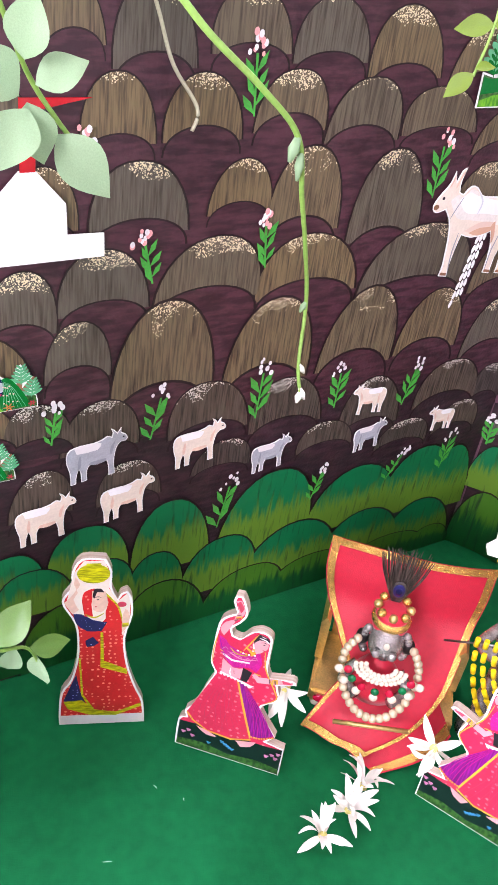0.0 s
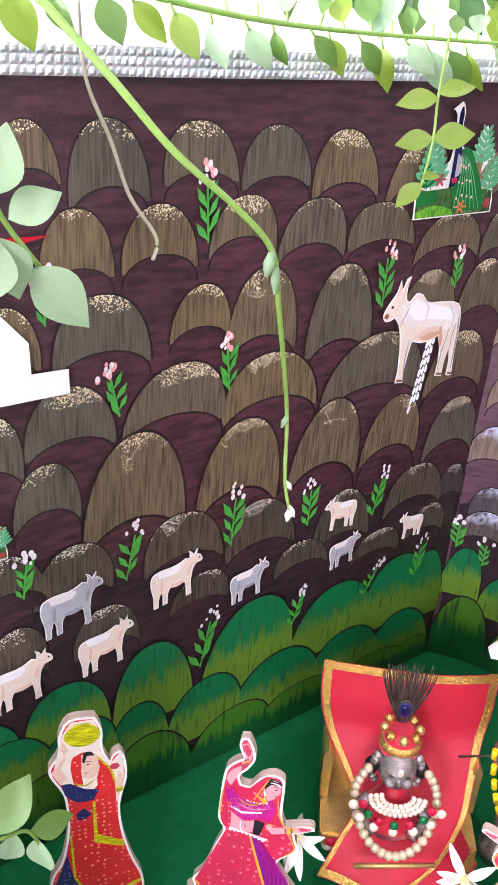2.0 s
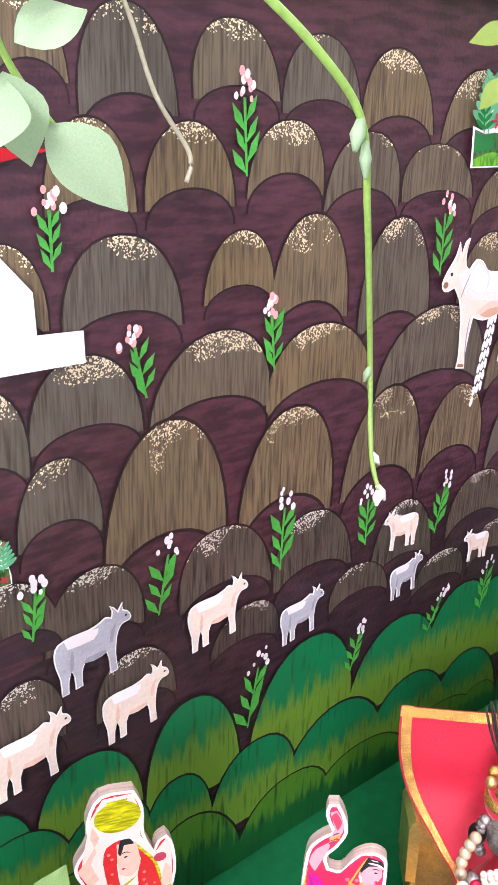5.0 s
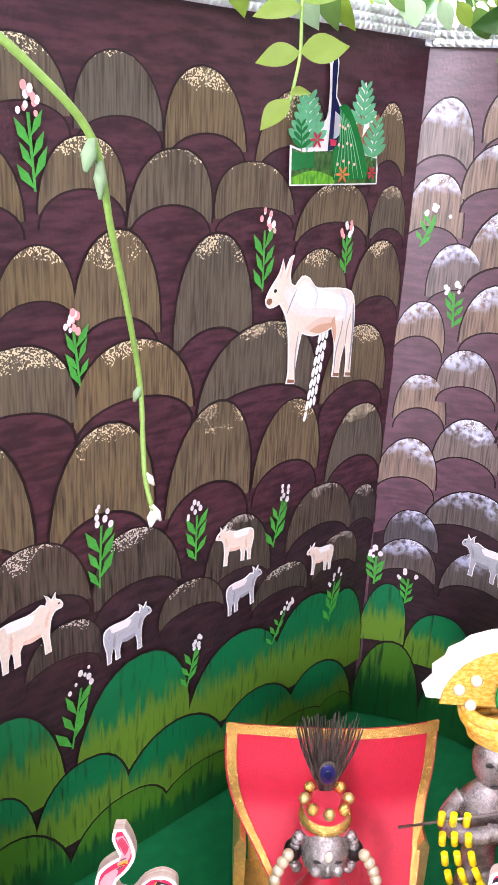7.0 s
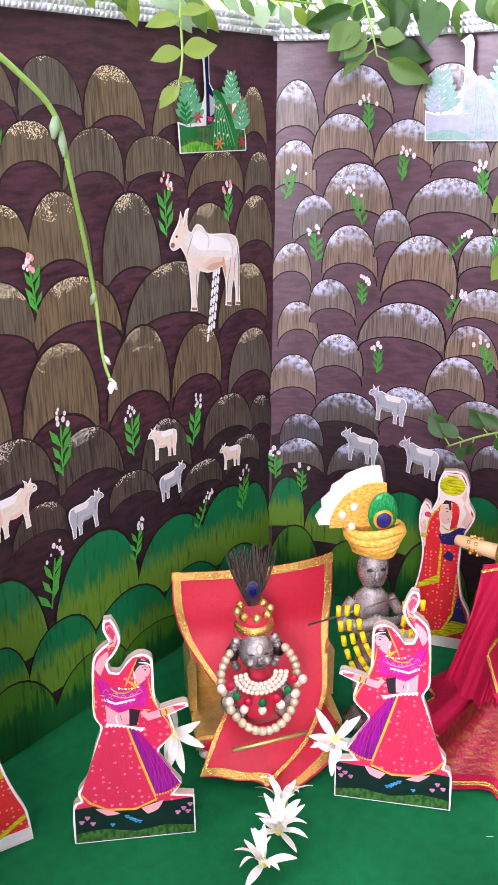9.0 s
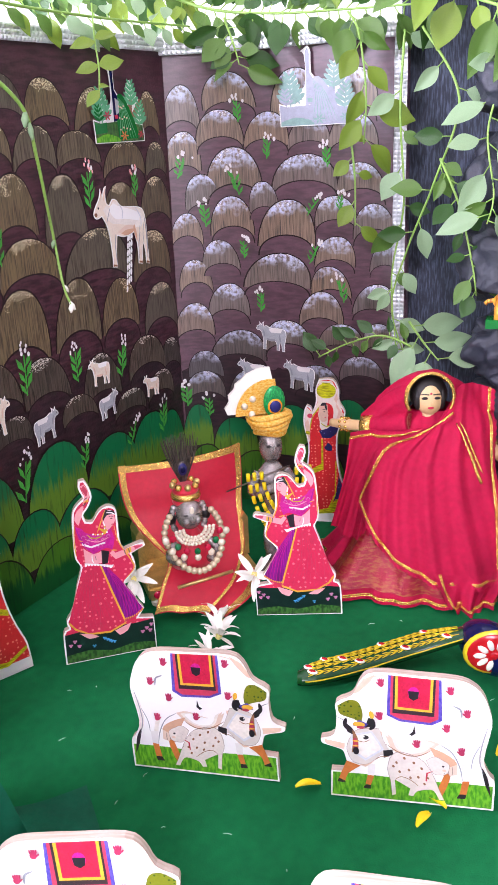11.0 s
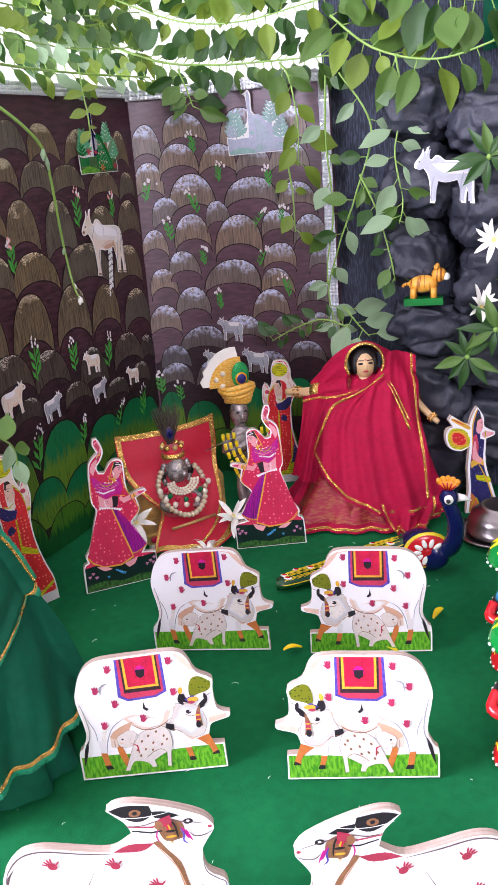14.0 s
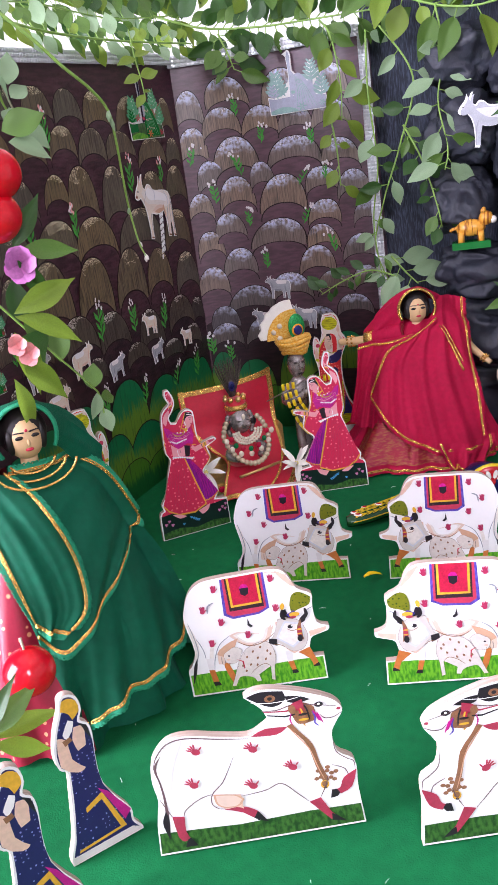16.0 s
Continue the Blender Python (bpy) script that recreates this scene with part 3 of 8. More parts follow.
def ribbon(name, place, path, width, label):
    """Silver lace: a band with rows of raised square studs."""
    bm = bmesh.new()
    (u0, v0), (u1, v1) = path
    length = math.dist(path[0], path[1])
    tu, tv = (u1 - u0) / length, (v1 - v0) / length
    n, m = int(length / 0.0011), 9
    rows = []
    for i in range(n + 1):
        s = length * i / n
        row = []
        for j in range(m + 1):
            a = (j / m - 0.5) * width
            lift = 0.0012 + 0.0011 * abs(math.sin(math.pi * s / 0.0042)) * abs(math.sin(math.pi * 3 * j / m)) + 0.0008 * noise.noise((s * 40, 1, j * 0.2))
            row.append(bm.verts.new(place(u0 + tu * s - tv * a, v0 + tv * s + tu * a, 0.0055 + lift)))
        rows.append(row)
    for a, b in zip(rows, rows[1:]):
        for j in range(m):
            bm.faces.new((a[j], b[j], b[j + 1], a[j + 1]))
    return solid(name, bm, M["silver"], label, "ribbon", "silver ribbon edging")


ribbon("silver_ribbon", wall_a, ((-0.78, 0.5095), (-0.046, 0.5095)), 0.0135, "silver studded ribbon along the maroon board's top")
ribbon("silver_ribbon", wall_b, ((-0.003, 0.507), (-0.262, 0.504)), 0.014, "silver studded ribbon along the east board's top")
ribbon("silver_ribbon", wall_b, ((-0.258, 0.502), (-0.254, 0.10)), 0.013, "silver studded ribbon down the east board's edge")


# ---- printed cut-out boards ----
def curve_points(ctrl, n=8):
    """Open smooth path through control points."""
    vs = [Vector(c) for c in ctrl]
    out = []
    for i in range(len(vs) - 1):
        p0, p1, p2, p3 = vs[max(i - 1, 0)], vs[i], vs[i + 1], vs[min(i + 2, len(vs) - 1)]
        for s in range(n):
            t = s / n
            out.append(0.5 * ((2 * p1) + (p2 - p0) * t + (2 * p0 - 5 * p1 + 4 * p2 - p3) * t * t + (3 * p1 - p0 - 3 * p2 + p3) * t ** 3))
    return out + [vs[-1]]


def disc(c, rx, ry=None, n=12, turn=0.0):
    ry = ry or rx
    return [(c[0] + rx * math.cos(a) * math.cos(turn) - ry * math.sin(a) * math.sin(turn), c[1] + rx * math.cos(a) * math.sin(turn) + ry * math.sin(a) * math.cos(turn)) for a in (2 * math.pi * k / n for k in range(n))]


def inset(pts, d):
    """The outline drawn in by d all round."""
    area = sum(a[0] * b[1] - b[0] * a[1] for a, b in zip(pts, pts[1:] + pts[:1]))
    f, out = (1 if area > 0 else -1), []
    for i, p in enumerate(pts):
        a, b = pts[i - 1], pts[(i + 1) % len(pts)]
        e1, e2 = (Vector(p) - Vector(a)).normalized(), (Vector(b) - Vector(p)).normalized()
        n1, n2 = Vector((-e1.y, e1.x)) * f, Vector((-e2.y, e2.x)) * f
        m = n1 + n2
        m = m / max(0.5, m.length_squared / 2) if m.length > 0.3 else n1
        out.append((p[0] + m.x * d, p[1] + m.y * d))
    return out


def stroke(pts, w, n=5):
    """A drawn line of width w, tapering at its ends."""
    ps = [Vector((p.x, p.z)) for p in curve_points([(u, 0, v) for u, v in pts], n)]
    left, right = [], []
    for i, p in enumerate(ps):
        d = (ps[min(i + 1, len(ps) - 1)] - ps[max(i - 1, 0)]).normalized()
        k = w / 2 * min(1.0, 0.35 + 1.3 * min(i, len(ps) - 1 - i) / (len(ps) - 1) * 2)
        left.append((p.x - d.y * k, p.y + d.x * k))
        right.append((p.x + d.y * k, p.y - d.x * k))
    return left + right[::-1]


def leaf_sprig(u, v, h, n, key, lean=0.0):
    """Layers of a small printed plant: stem and paired leaves."""
    out = [(stroke([(u, v), (u + lean * 0.5, v + h * 0.5), (u + lean, v + h)], h * 0.06), key, 0)]
    for k in range(n):
        s = (k + 0.6) / n
        for e in (-1, 1):
            a = math.pi / 2 - e * (0.95 - 0.4 * s)
            l = h * 0.26 * (1.1 - 0.55 * s)
            out.append((disc((u + lean * s + l * math.cos(a), v + h * s + l * math.sin(a)), l, l * 0.34, 9, a), key, 0))
    return out


def cutout(name, layers, thick, m, label, category, group="", mirror=False, side="mdf", face="gloss_white", parent=None):
    """A printed figure sawn from board: one mesh, the print laid on its front in thin coats. Outlines are in tenths of a millimetre."""
    bm = bmesh.new()
    keys = [face, side]
    f = -1 if mirror else 1
    for i, (pts, key, curve) in enumerate(layers):
        pts = [(f * u / 10000, v / 10000) for u, v in pts]
        if curve:
            pts = rounded(pts, curve)
        if i == 0:
            slab(bm, pts, thick)
            continue
        if key not in keys:
            keys.append(key)
        area = sum(a[0] * b[1] - b[0] * a[1] for a, b in zip(pts, pts[1:] + pts[:1]))
        pts = pts if area > 0 else pts[::-1]
        y = -0.0001 - 0.00001 * i
        sheet(bm, pts, lambda u, v: (u, y, v), keys.index(key))
    me = mesh_of(bm, name, [M[k] for k in keys])
    ob = new(name, me)
    ob.matrix_world = m
    for p in me.polygons:
        if p.normal.y > 0.5 and p.material_index != 1:
            p.flip()
    return tagged(ob, label, category, group)


def grown(pts, k):
    cx, cy = (sum(p[i] for p in pts) / len(pts) for i in (0, 1))
    return [(cx + (u - cx) * k, cy + (v - cy) * k) for u, v in pts]


CALF_BODY = [(-122, 378), (-60, 412), (60, 372), (118, 300), (150, 230), (190, 122), (216, 62), (186, 60), (150, 128), (100, 132), (42, 110), (20, 70), (-12, 74), (0, 130), (-60, 168), (-100, 190), (-92, 72), (-116, 62), (-126, 180), (-146, 270)]
CALF_HEAD = [(100, 364), (130, 392), (165, 398), (195, 380), (242, 345), (230, 278), (185, 262), (140, 275)]
COW_HEAD = [(-359, 546), (-280, 575), (-204, 581), (-176, 500), (-150, 440), (-120, 410), (-140, 370), (-190, 380), (-230, 335), (-290, 292), (-365, 304), (-402, 370), (-406, 440)]


def soft(pts, keys, curve):
    """Nested coats that step from the first colour at the rim to the last within."""
    return [(grown(pts, 1 - 0.16 * k), key, curve) for k, key in enumerate(keys)]


def cow_layers():
    spots = [(-191, 936), (237, 912), (343, 751), (-199, 685), (220, 631), (36, 494), (316, 462)]
    out = [
        ([(-523, 8), (-516, 216), (-401, 222), (-423, 347), (-453, 394), (-567, 427), (-579, 468), (-492, 509), (-474, 651), (-476, 756), (-371, 822), (-316, 942), (-229, 1003), (31, 1000), (269, 990), (366, 959), (434, 890), (476, 781), (495, 663), (455, 407), (495, 283), (529, 232), (529, 10)], "", 3),
        ([(-512, 22), (-505, 206), (-300, 210), (16, 194), (300, 206), (518, 203), (516, 24)], "p_grass", 0),
        ([(-365, 835), (-310, 935), (-225, 990), (-260, 930), (-330, 850)], "p_peach", 3),
        ([(-165, 540), (-60, 470), (99, 520), (180, 501), (92, 413), (-12, 387), (-113, 420)], "p_blush", 4), *soft([(-150, 548), (-60, 484), (99, 522), (176, 503), (92, 420), (-12, 394), (-108, 428)], ("p_blush", "p_warm", "gloss_white"), 4),
        (stroke([(476, 640), (446, 520), (436, 410), (462, 300)], 34), "p_warm", 0), (stroke([(300, 470), (330, 380), (346, 250)], 30), "p_warm", 0),
        ([(328, 330), (380, 330), (373, 230), (328, 224)], "p_shade", 0),
        ([(116, 470), (215, 430), (290, 360), (262, 264), (217, 232), (180, 330)], "p_tan", 3), ([(230, 320), (290, 350), (292, 270), (262, 262), (236, 250)], "p_blush", 3), (stroke([(240, 330), (238, 290), (244, 262)], 6), "p_edge", 0), (stroke([(262, 330), (264, 290), (262, 266)], 6), "p_edge", 0),
        ([(-145, 992), (-154, 691), (-75, 651), (127, 639), (191, 680), (181, 980)], "p_blue", 0),
        ([(-128, 992), (-134, 700), (-70, 668), (120, 658), (168, 690), (165, 980)], "p_rose", 0),
        ([(-112, 991), (-118, 712), (142, 704), (148, 980)], "p_band", 0),
        ([(-100, 991), (-105, 742), (128, 735), (133, 980)], "p_gold", 0),
        ([(-84, 990), (-86, 760), (110, 752), (116, 980)], "p_red", 0),
        (disc((12, 872), 36, 46), "p_magenta", 0),
        ([(-22, 885), (46, 885), (40, 835), (12, 815), (-16, 835)], "p_dark", 0),
        ([(-414, 307), (-321, 275), (-403, 207), (-426, 134), (-466, 162)], "p_orange", 2),
        ([(-276, 300), (-226, 300), (-234, 204), (-276, 207)], "p_shade", 0),
        ([(-276, 207), (-234, 204), (-256, 126), (-292, 129)], "p_orange", 0),
        ([(328, 224), (373, 230), (356, 119), (312, 118)], "p_orange", 0),
        ([(312, 118), (356, 119), (350, 85), (296, 84)], "p_dark", 2),
        ([(-292, 126), (-256, 126), (-256, 94), (-306, 96)], "p_dark", 2),
        ([(-466, 162), (-426, 140), (-424, 128), (-478, 130)], "p_dark", 2),
        ([(220, 281), (251, 254), (229, 158), (195, 71), (169, 113)], "p_orange", 3),
        ([(-400, 420), (-340, 300), (-290, 270), (-230, 330), (-190, 430), (-180, 560), (-300, 590)], "p_peach", 3),
        (grown(COW_HEAD, 1.02), "p_edge", 3), (COW_HEAD, "p_head", 3), *soft([(-385, 520), (-250, 560), (-200, 480), (-170, 420), (-290, 320), (-380, 400)], ("p_cool", "p_warm"), 3),
        ([(-170, 560), (-130, 575), (-40, 560), (-20, 590), (-60, 610), (-160, 590)], "gloss_white", 3),
        ([(-554, 465), (-423, 445), (-427, 397), (-541, 430)], "p_peach", 3),
        ([(-466, 736), (-391, 786), (-331, 771), (-306, 685), (-316, 614), (-363, 642), (-451, 673)], "p_olive", 3),
        ([(-416, 608), (-405, 540), (-350, 516), (-370, 566)], "p_dark", 3),
        ([(-271, 658), (-239, 655), (-244, 594), (-294, 579)], "p_dark", 3),
        ([(-373, 560), (-339, 496), (-339, 399), (-379, 378), (-371, 460)], "p_brown", 3),
        ([(-330, 640), (-270, 610), (-300, 585), (-370, 590)], "p_blue", 3),
        (grown(CALF_BODY, 1.02), "p_edge", 3), (CALF_BODY, "p_calf", 3),
        (grown(CALF_HEAD, 1.04), "p_edge", 3), (CALF_HEAD, "p_calf", 3),
        (disc((205, 330), 9, 8, 8), "p_dark", 0), ([(150, 292), (110, 262), (104, 200), (96, 205), (100, 268)], "p_red", 0),
        ([(437, 360), (482, 275), (508, 121), (471, 212)], "p_dark", 3),
        ([(-176, 415), (-117, 430), (-111, 391), (-172, 356)], "p_dark", 3),
        (disc((-288, 507), 20, 17), "p_dark", 0),
        ([(-12, 560), (10, 580), (20, 630), (28, 570), (5, 548)], "p_dark", 0),
        (stroke([(255, 800), (300, 775), (310, 715)], 12), "p_dim", 0),
        (stroke([(470, 660), (440, 520), (430, 400), (455, 300)], 7), "p_dim", 0), (stroke([(180, 500), (260, 440), (310, 330), (328, 230)], 7), "p_dim", 0),
        (stroke([(380, 330), (390, 420), (430, 520)], 6), "p_dim", 0), (stroke([(-160, 470), (-60, 405), (40, 395), (120, 440)], 7), "p_brown", 0),
        (stroke([(-474, 651), (-420, 620), (-400, 560)], 6), "p_dim", 0), (stroke([(-345, 480), (-300, 470), (-262, 492)], 5), "p_brown", 0),
        (stroke([(-230, 335), (-190, 366), (-140, 372)], 5), "p_brown", 0), (stroke([(-100, 190), (-60, 220), (0, 200), (60, 150)], 5), "p_brown", 0),
        (stroke([(-330, 940), (-200, 985), (-150, 985)], 6), "p_peach", 0), (disc((-300, 512), 6, 6, 8), "gloss_white", 0), (disc((212, 300), 14, 9, 8), "p_peach", 0),
    ]
    for c in ((-90, 330), (-40, 370), (20, 340), (70, 300), (-70, 260), (-10, 280), (50, 230), (110, 230), (0, 220), (90, 180), (-110, 300)):
        out.append((disc(c, 8, 12, 8, 0.4), "p_brown", 0))
    for k, c in enumerate(spots):
        out.append((disc((c[0], c[1] - 10), 19, 22, 12, 0.3), "p_palm", 0))
        for e in range(4):
            out.append((disc((c[0] - 15 + 10 * e, c[1] + 14 + 3 * (e in (1, 2))), 5.5, 17, 8, 0.14 - 0.1 * e), "p_palm", 0))
        out.append((disc((c[0] - 22, c[1] - 6), 5, 13, 8, 0.7), "p_palm", 0))
    # face ornament and horns
    out += [(disc((-352, 452), 17, 52, 12, 0.1), "p_crimson", 0), (disc((-350, 400), 20, 30), "p_dark", 0), (disc((-352, 478), 20, 7), "p_gold", 0), (disc((-352, 440), 20, 6), "p_gold", 0),
            (stroke([(-395, 560), (-420, 600), (-412, 650)], 26), "p_dark", 0), (stroke([(-262, 575), (-236, 610), (-246, 664)], 26), "p_dark", 0),
            (disc((-250, 690), 16, 30, 8, 0.2), "p_gold", 0), (disc((-330, 610), 40, 20), "p_gold", 0), (disc((-318, 588), 26, 12), "p_crimson", 0)]
    return out


COW_FEET = (
    ((-0.4542, -0.2353), (-0.4227, -0.3310), True), ((-0.4169, -0.3704), (-0.3832, -0.4673), False),
    ((-0.6227, -0.2743), (-0.5740, -0.3669), True), ((-0.5724, -0.4139), (-0.5362, -0.5120), False))
for l, r, right in COW_FEET:
    cutout("cow_figure", cow_layers(), 0.0052, between(l, r), "white printed board cow with calf and red saddle cloth", "cow figure", "printed cows with calves", mirror=right)


def walking_cow_layers():
    out = [
        ([(-627, 8), (-606, 242), (-572, 405), (-584, 533), (-574, 654), (-536, 736), (-456, 812), (-338, 828), (-149, 786), (12, 758), (101, 800), (145, 831), (118, 915), (71, 971), (23, 1019), (73, 1048), (171, 1049), (344, 1000), (499, 931), (558, 876), (572, 826), (527, 755), (495, 681), (513, 555), (597, 489), (615, 410), (611, 284), (632, 8)], "", 3),
        ([(-618, 22), (-604, 174), (-300, 158), (-117, 146), (300, 160), (612, 154), (622, 22)], "p_lawn", 0),
        ([(-505, 721), (-560, 643), (-543, 524), (-541, 356), (-562, 189), (-547, 121), (-526, 311), (-530, 501), (-546, 628)], "p_line", 3),
        ([(-541, 330), (-572, 250), (-560, 160), (-548, 121), (-530, 260)], "p_dark", 3),
        ([(27, 750), (116, 789), (247, 779), (175, 737)], "p_crimson", 3),
        ([(-380, 810), (-470, 600), (-500, 420), (-490, 420), (-455, 600), (-370, 800)], "p_shade", 3),
        ([(36, 1017), (121, 1039), (249, 1022), (257, 966), (203, 930), (139, 942)], "p_dark", 3),
        (disc((170, 985), 32, 24), "p_brown", 0),
        (disc((170, 985), 14, 12), "p_dark", 0),
        ([(257, 985), (330, 975), (400, 940), (330, 930), (270, 945)], "p_dark", 3),
        ([(267, 917), (334, 931), (411, 889), (416, 797), (347, 783), (300, 800)], "p_brown", 3),
        ([(290, 930), (350, 950), (360, 870), (300, 880)], "p_crimson", 3),
        ([(400, 870), (430, 830), (446, 780), (430, 790), (405, 840)], "p_magenta", 0),
        ([(120, 905), (250, 890), (330, 900), (330, 893), (250, 880), (125, 898)], "p_crimson", 0),
        ([(140, 880), (240, 855), (300, 860), (300, 850), (240, 845), (142, 872)], "p_dark", 0),
        ([(241, 784), (289, 722), (344, 630), (375, 480), (409, 347), (445, 361), (404, 495), (377, 632), (308, 738), (276, 797)], "p_brown", 3),
        *[(disc((430 + q * math.cos(a), 400 + q * 0.9 * math.sin(a)), 15, 13), "p_brown", 0) for q in (62, 34) for a in (0.3, 1.35, 2.4, 3.45, 4.5, 5.55)],
        (disc((415, 335), 26, 30), "p_gold", 0), (disc((415, 340), 18, 20), "p_brown", 0),
        (disc((415, 312), 10, 8), "p_dark", 0),
        ([(-510, 286), (-438, 271), (-447, 165), (-425, 100), (-468, 90), (-497, 132)], "p_crimson", 2),
        ([(-447, 100), (-425, 112), (-390, 46), (-468, 47)], "p_dark", 0),
        ([(308, 228), (379, 247), (433, 128), (470, 86), (426, 73)], "p_crimson", 2),
        ([(433, 118), (460, 100), (516, 46), (430, 66)], "p_dark", 0),
        ([(531, 364), (612, 411), (574, 292), (504, 250), (470, 285), (504, 300)], "p_crimson", 3),
        ([(500, 260), (480, 235), (439, 230), (451, 290), (480, 290)], "p_dark", 0),
        ([(-199, 275), (-99, 283), (-5, 228), (10, 190), (-31, 178), (-91, 232)], "p_crimson", 2),
        ([(-5, 225), (53, 135), (-12, 160), (-31, 180)], "p_dark", 0),
        ([(-247, 396), (-86, 365), (-83, 259), (-120, 280), (-198, 284)], "p_peach", 3),
        (disc((442, 899), 26, 18), "p_dark", 0), (disc((552, 850), 12, 9), "p_crimson", 0),
        (stroke([(-90, 640), (-130, 560), (-180, 470), (-250, 400), (-262, 330), (-230, 290), (-190, 280)], 6), "p_line", 0),
        (stroke([(-250, 400), (-330, 380), (-420, 320), (-440, 275)], 6), "p_line", 0), (stroke([(-560, 420), (-530, 340), (-510, 286)], 6), "p_line", 0),
        (stroke([(-85, 352), (60, 365), (160, 395), (250, 300), (308, 232)], 6), "p_line", 0), (stroke([(379, 250), (420, 330), (440, 400)], 6), "p_line", 0),
        (stroke([(495, 660), (505, 560), (560, 500), (600, 470), (604, 410)], 6), "p_line", 0), (stroke([(470, 470), (540, 430), (560, 380)], 6), "p_line", 0),
        (stroke([(-560, 640), (-530, 720), (-455, 798), (-340, 815), (-149, 773), (12, 745)], 8), "p_line", 0), (stroke([(570, 826), (520, 800), (470, 800), (440, 830)], 6), "p_line", 0),
        (stroke([(60, 980), (160, 960), (260, 960), (360, 975)], 5), "gloss_white", 0), (stroke([(112, 915), (200, 905), (300, 925), (420, 900), (540, 870)], 6), "p_line", 0),
        (stroke([(300, 935), (330, 880), (340, 800)], 14), "p_red", 0), (stroke([(345, 930), (370, 880), (380, 805)], 10), "p_dark", 0),
        (stroke([(-247, 396), (-200, 330), (-86, 330)], 5), "p_crimson", 0), (disc((442, 902), 9, 8, 8), "gloss_white", 0),
    ]
    out += soft([(-247, 396), (-120, 372), (-70, 330), (-110, 285), (-198, 290), (-240, 330)], ("p_tan", "p_blush"), 3)
    out += [(stroke([(330, 905), (345, 850), (338, 800), (350, 770)], 12), "p_gold", 0), (stroke([(398, 860), (412, 820), (408, 780), (430, 755)], 9), "p_blue", 0), (stroke([(425, 850), (440, 810), (455, 770)], 8), "p_magenta", 0), (stroke([(280, 870), (268, 830), (276, 790)], 8), "p_magenta", 0),
            (disc((318, 915), 40, 26), "p_crimson", 0), (disc((286, 895), 22, 30), "p_brown", 0), (disc((345, 822), 26, 40), "p_brown", 0), (disc((345, 850), 28, 8), "p_dark", 0), (disc((345, 815), 30, 8), "p_gold", 0), (stroke([(250, 780), (300, 700), (352, 610), (385, 480), (415, 380)], 7), "p_tan", 0)]
    for c in ((-308, 722), (19, 676), (-355, 494), (-13, 423), (233, 509)):
        out.append((disc((c[0] + 8, c[1] - 8), 27, 22, 12, -0.5), "p_crimson", 0))
        for k in range(4):
            a = 2.75 - k * 0.36
            out.append((disc((c[0] + 6 + 38 * math.cos(a), c[1] - 6 + 36 * math.sin(a)), 21, 5.5, 8, a), "p_crimson", 0))
        out.append((disc((c[0] + 36, c[1] + 12), 16, 5.5, 8, 0.9), "p_crimson", 0))
    return out


cutout("cow_figure", walking_cow_layers(), 0.0052, between((-0.768, -0.331), (-0.706, -0.4405)), "white printed board cow with red hand prints and bell", "cow figure", "printed walking cows")
cutout("cow_figure", walking_cow_layers(), 0.0052, between((-0.714, -0.4785), (-0.655, -0.589)), "white printed board cow with red hand prints and bell", "cow figure", "printed walking cows", mirror=True)


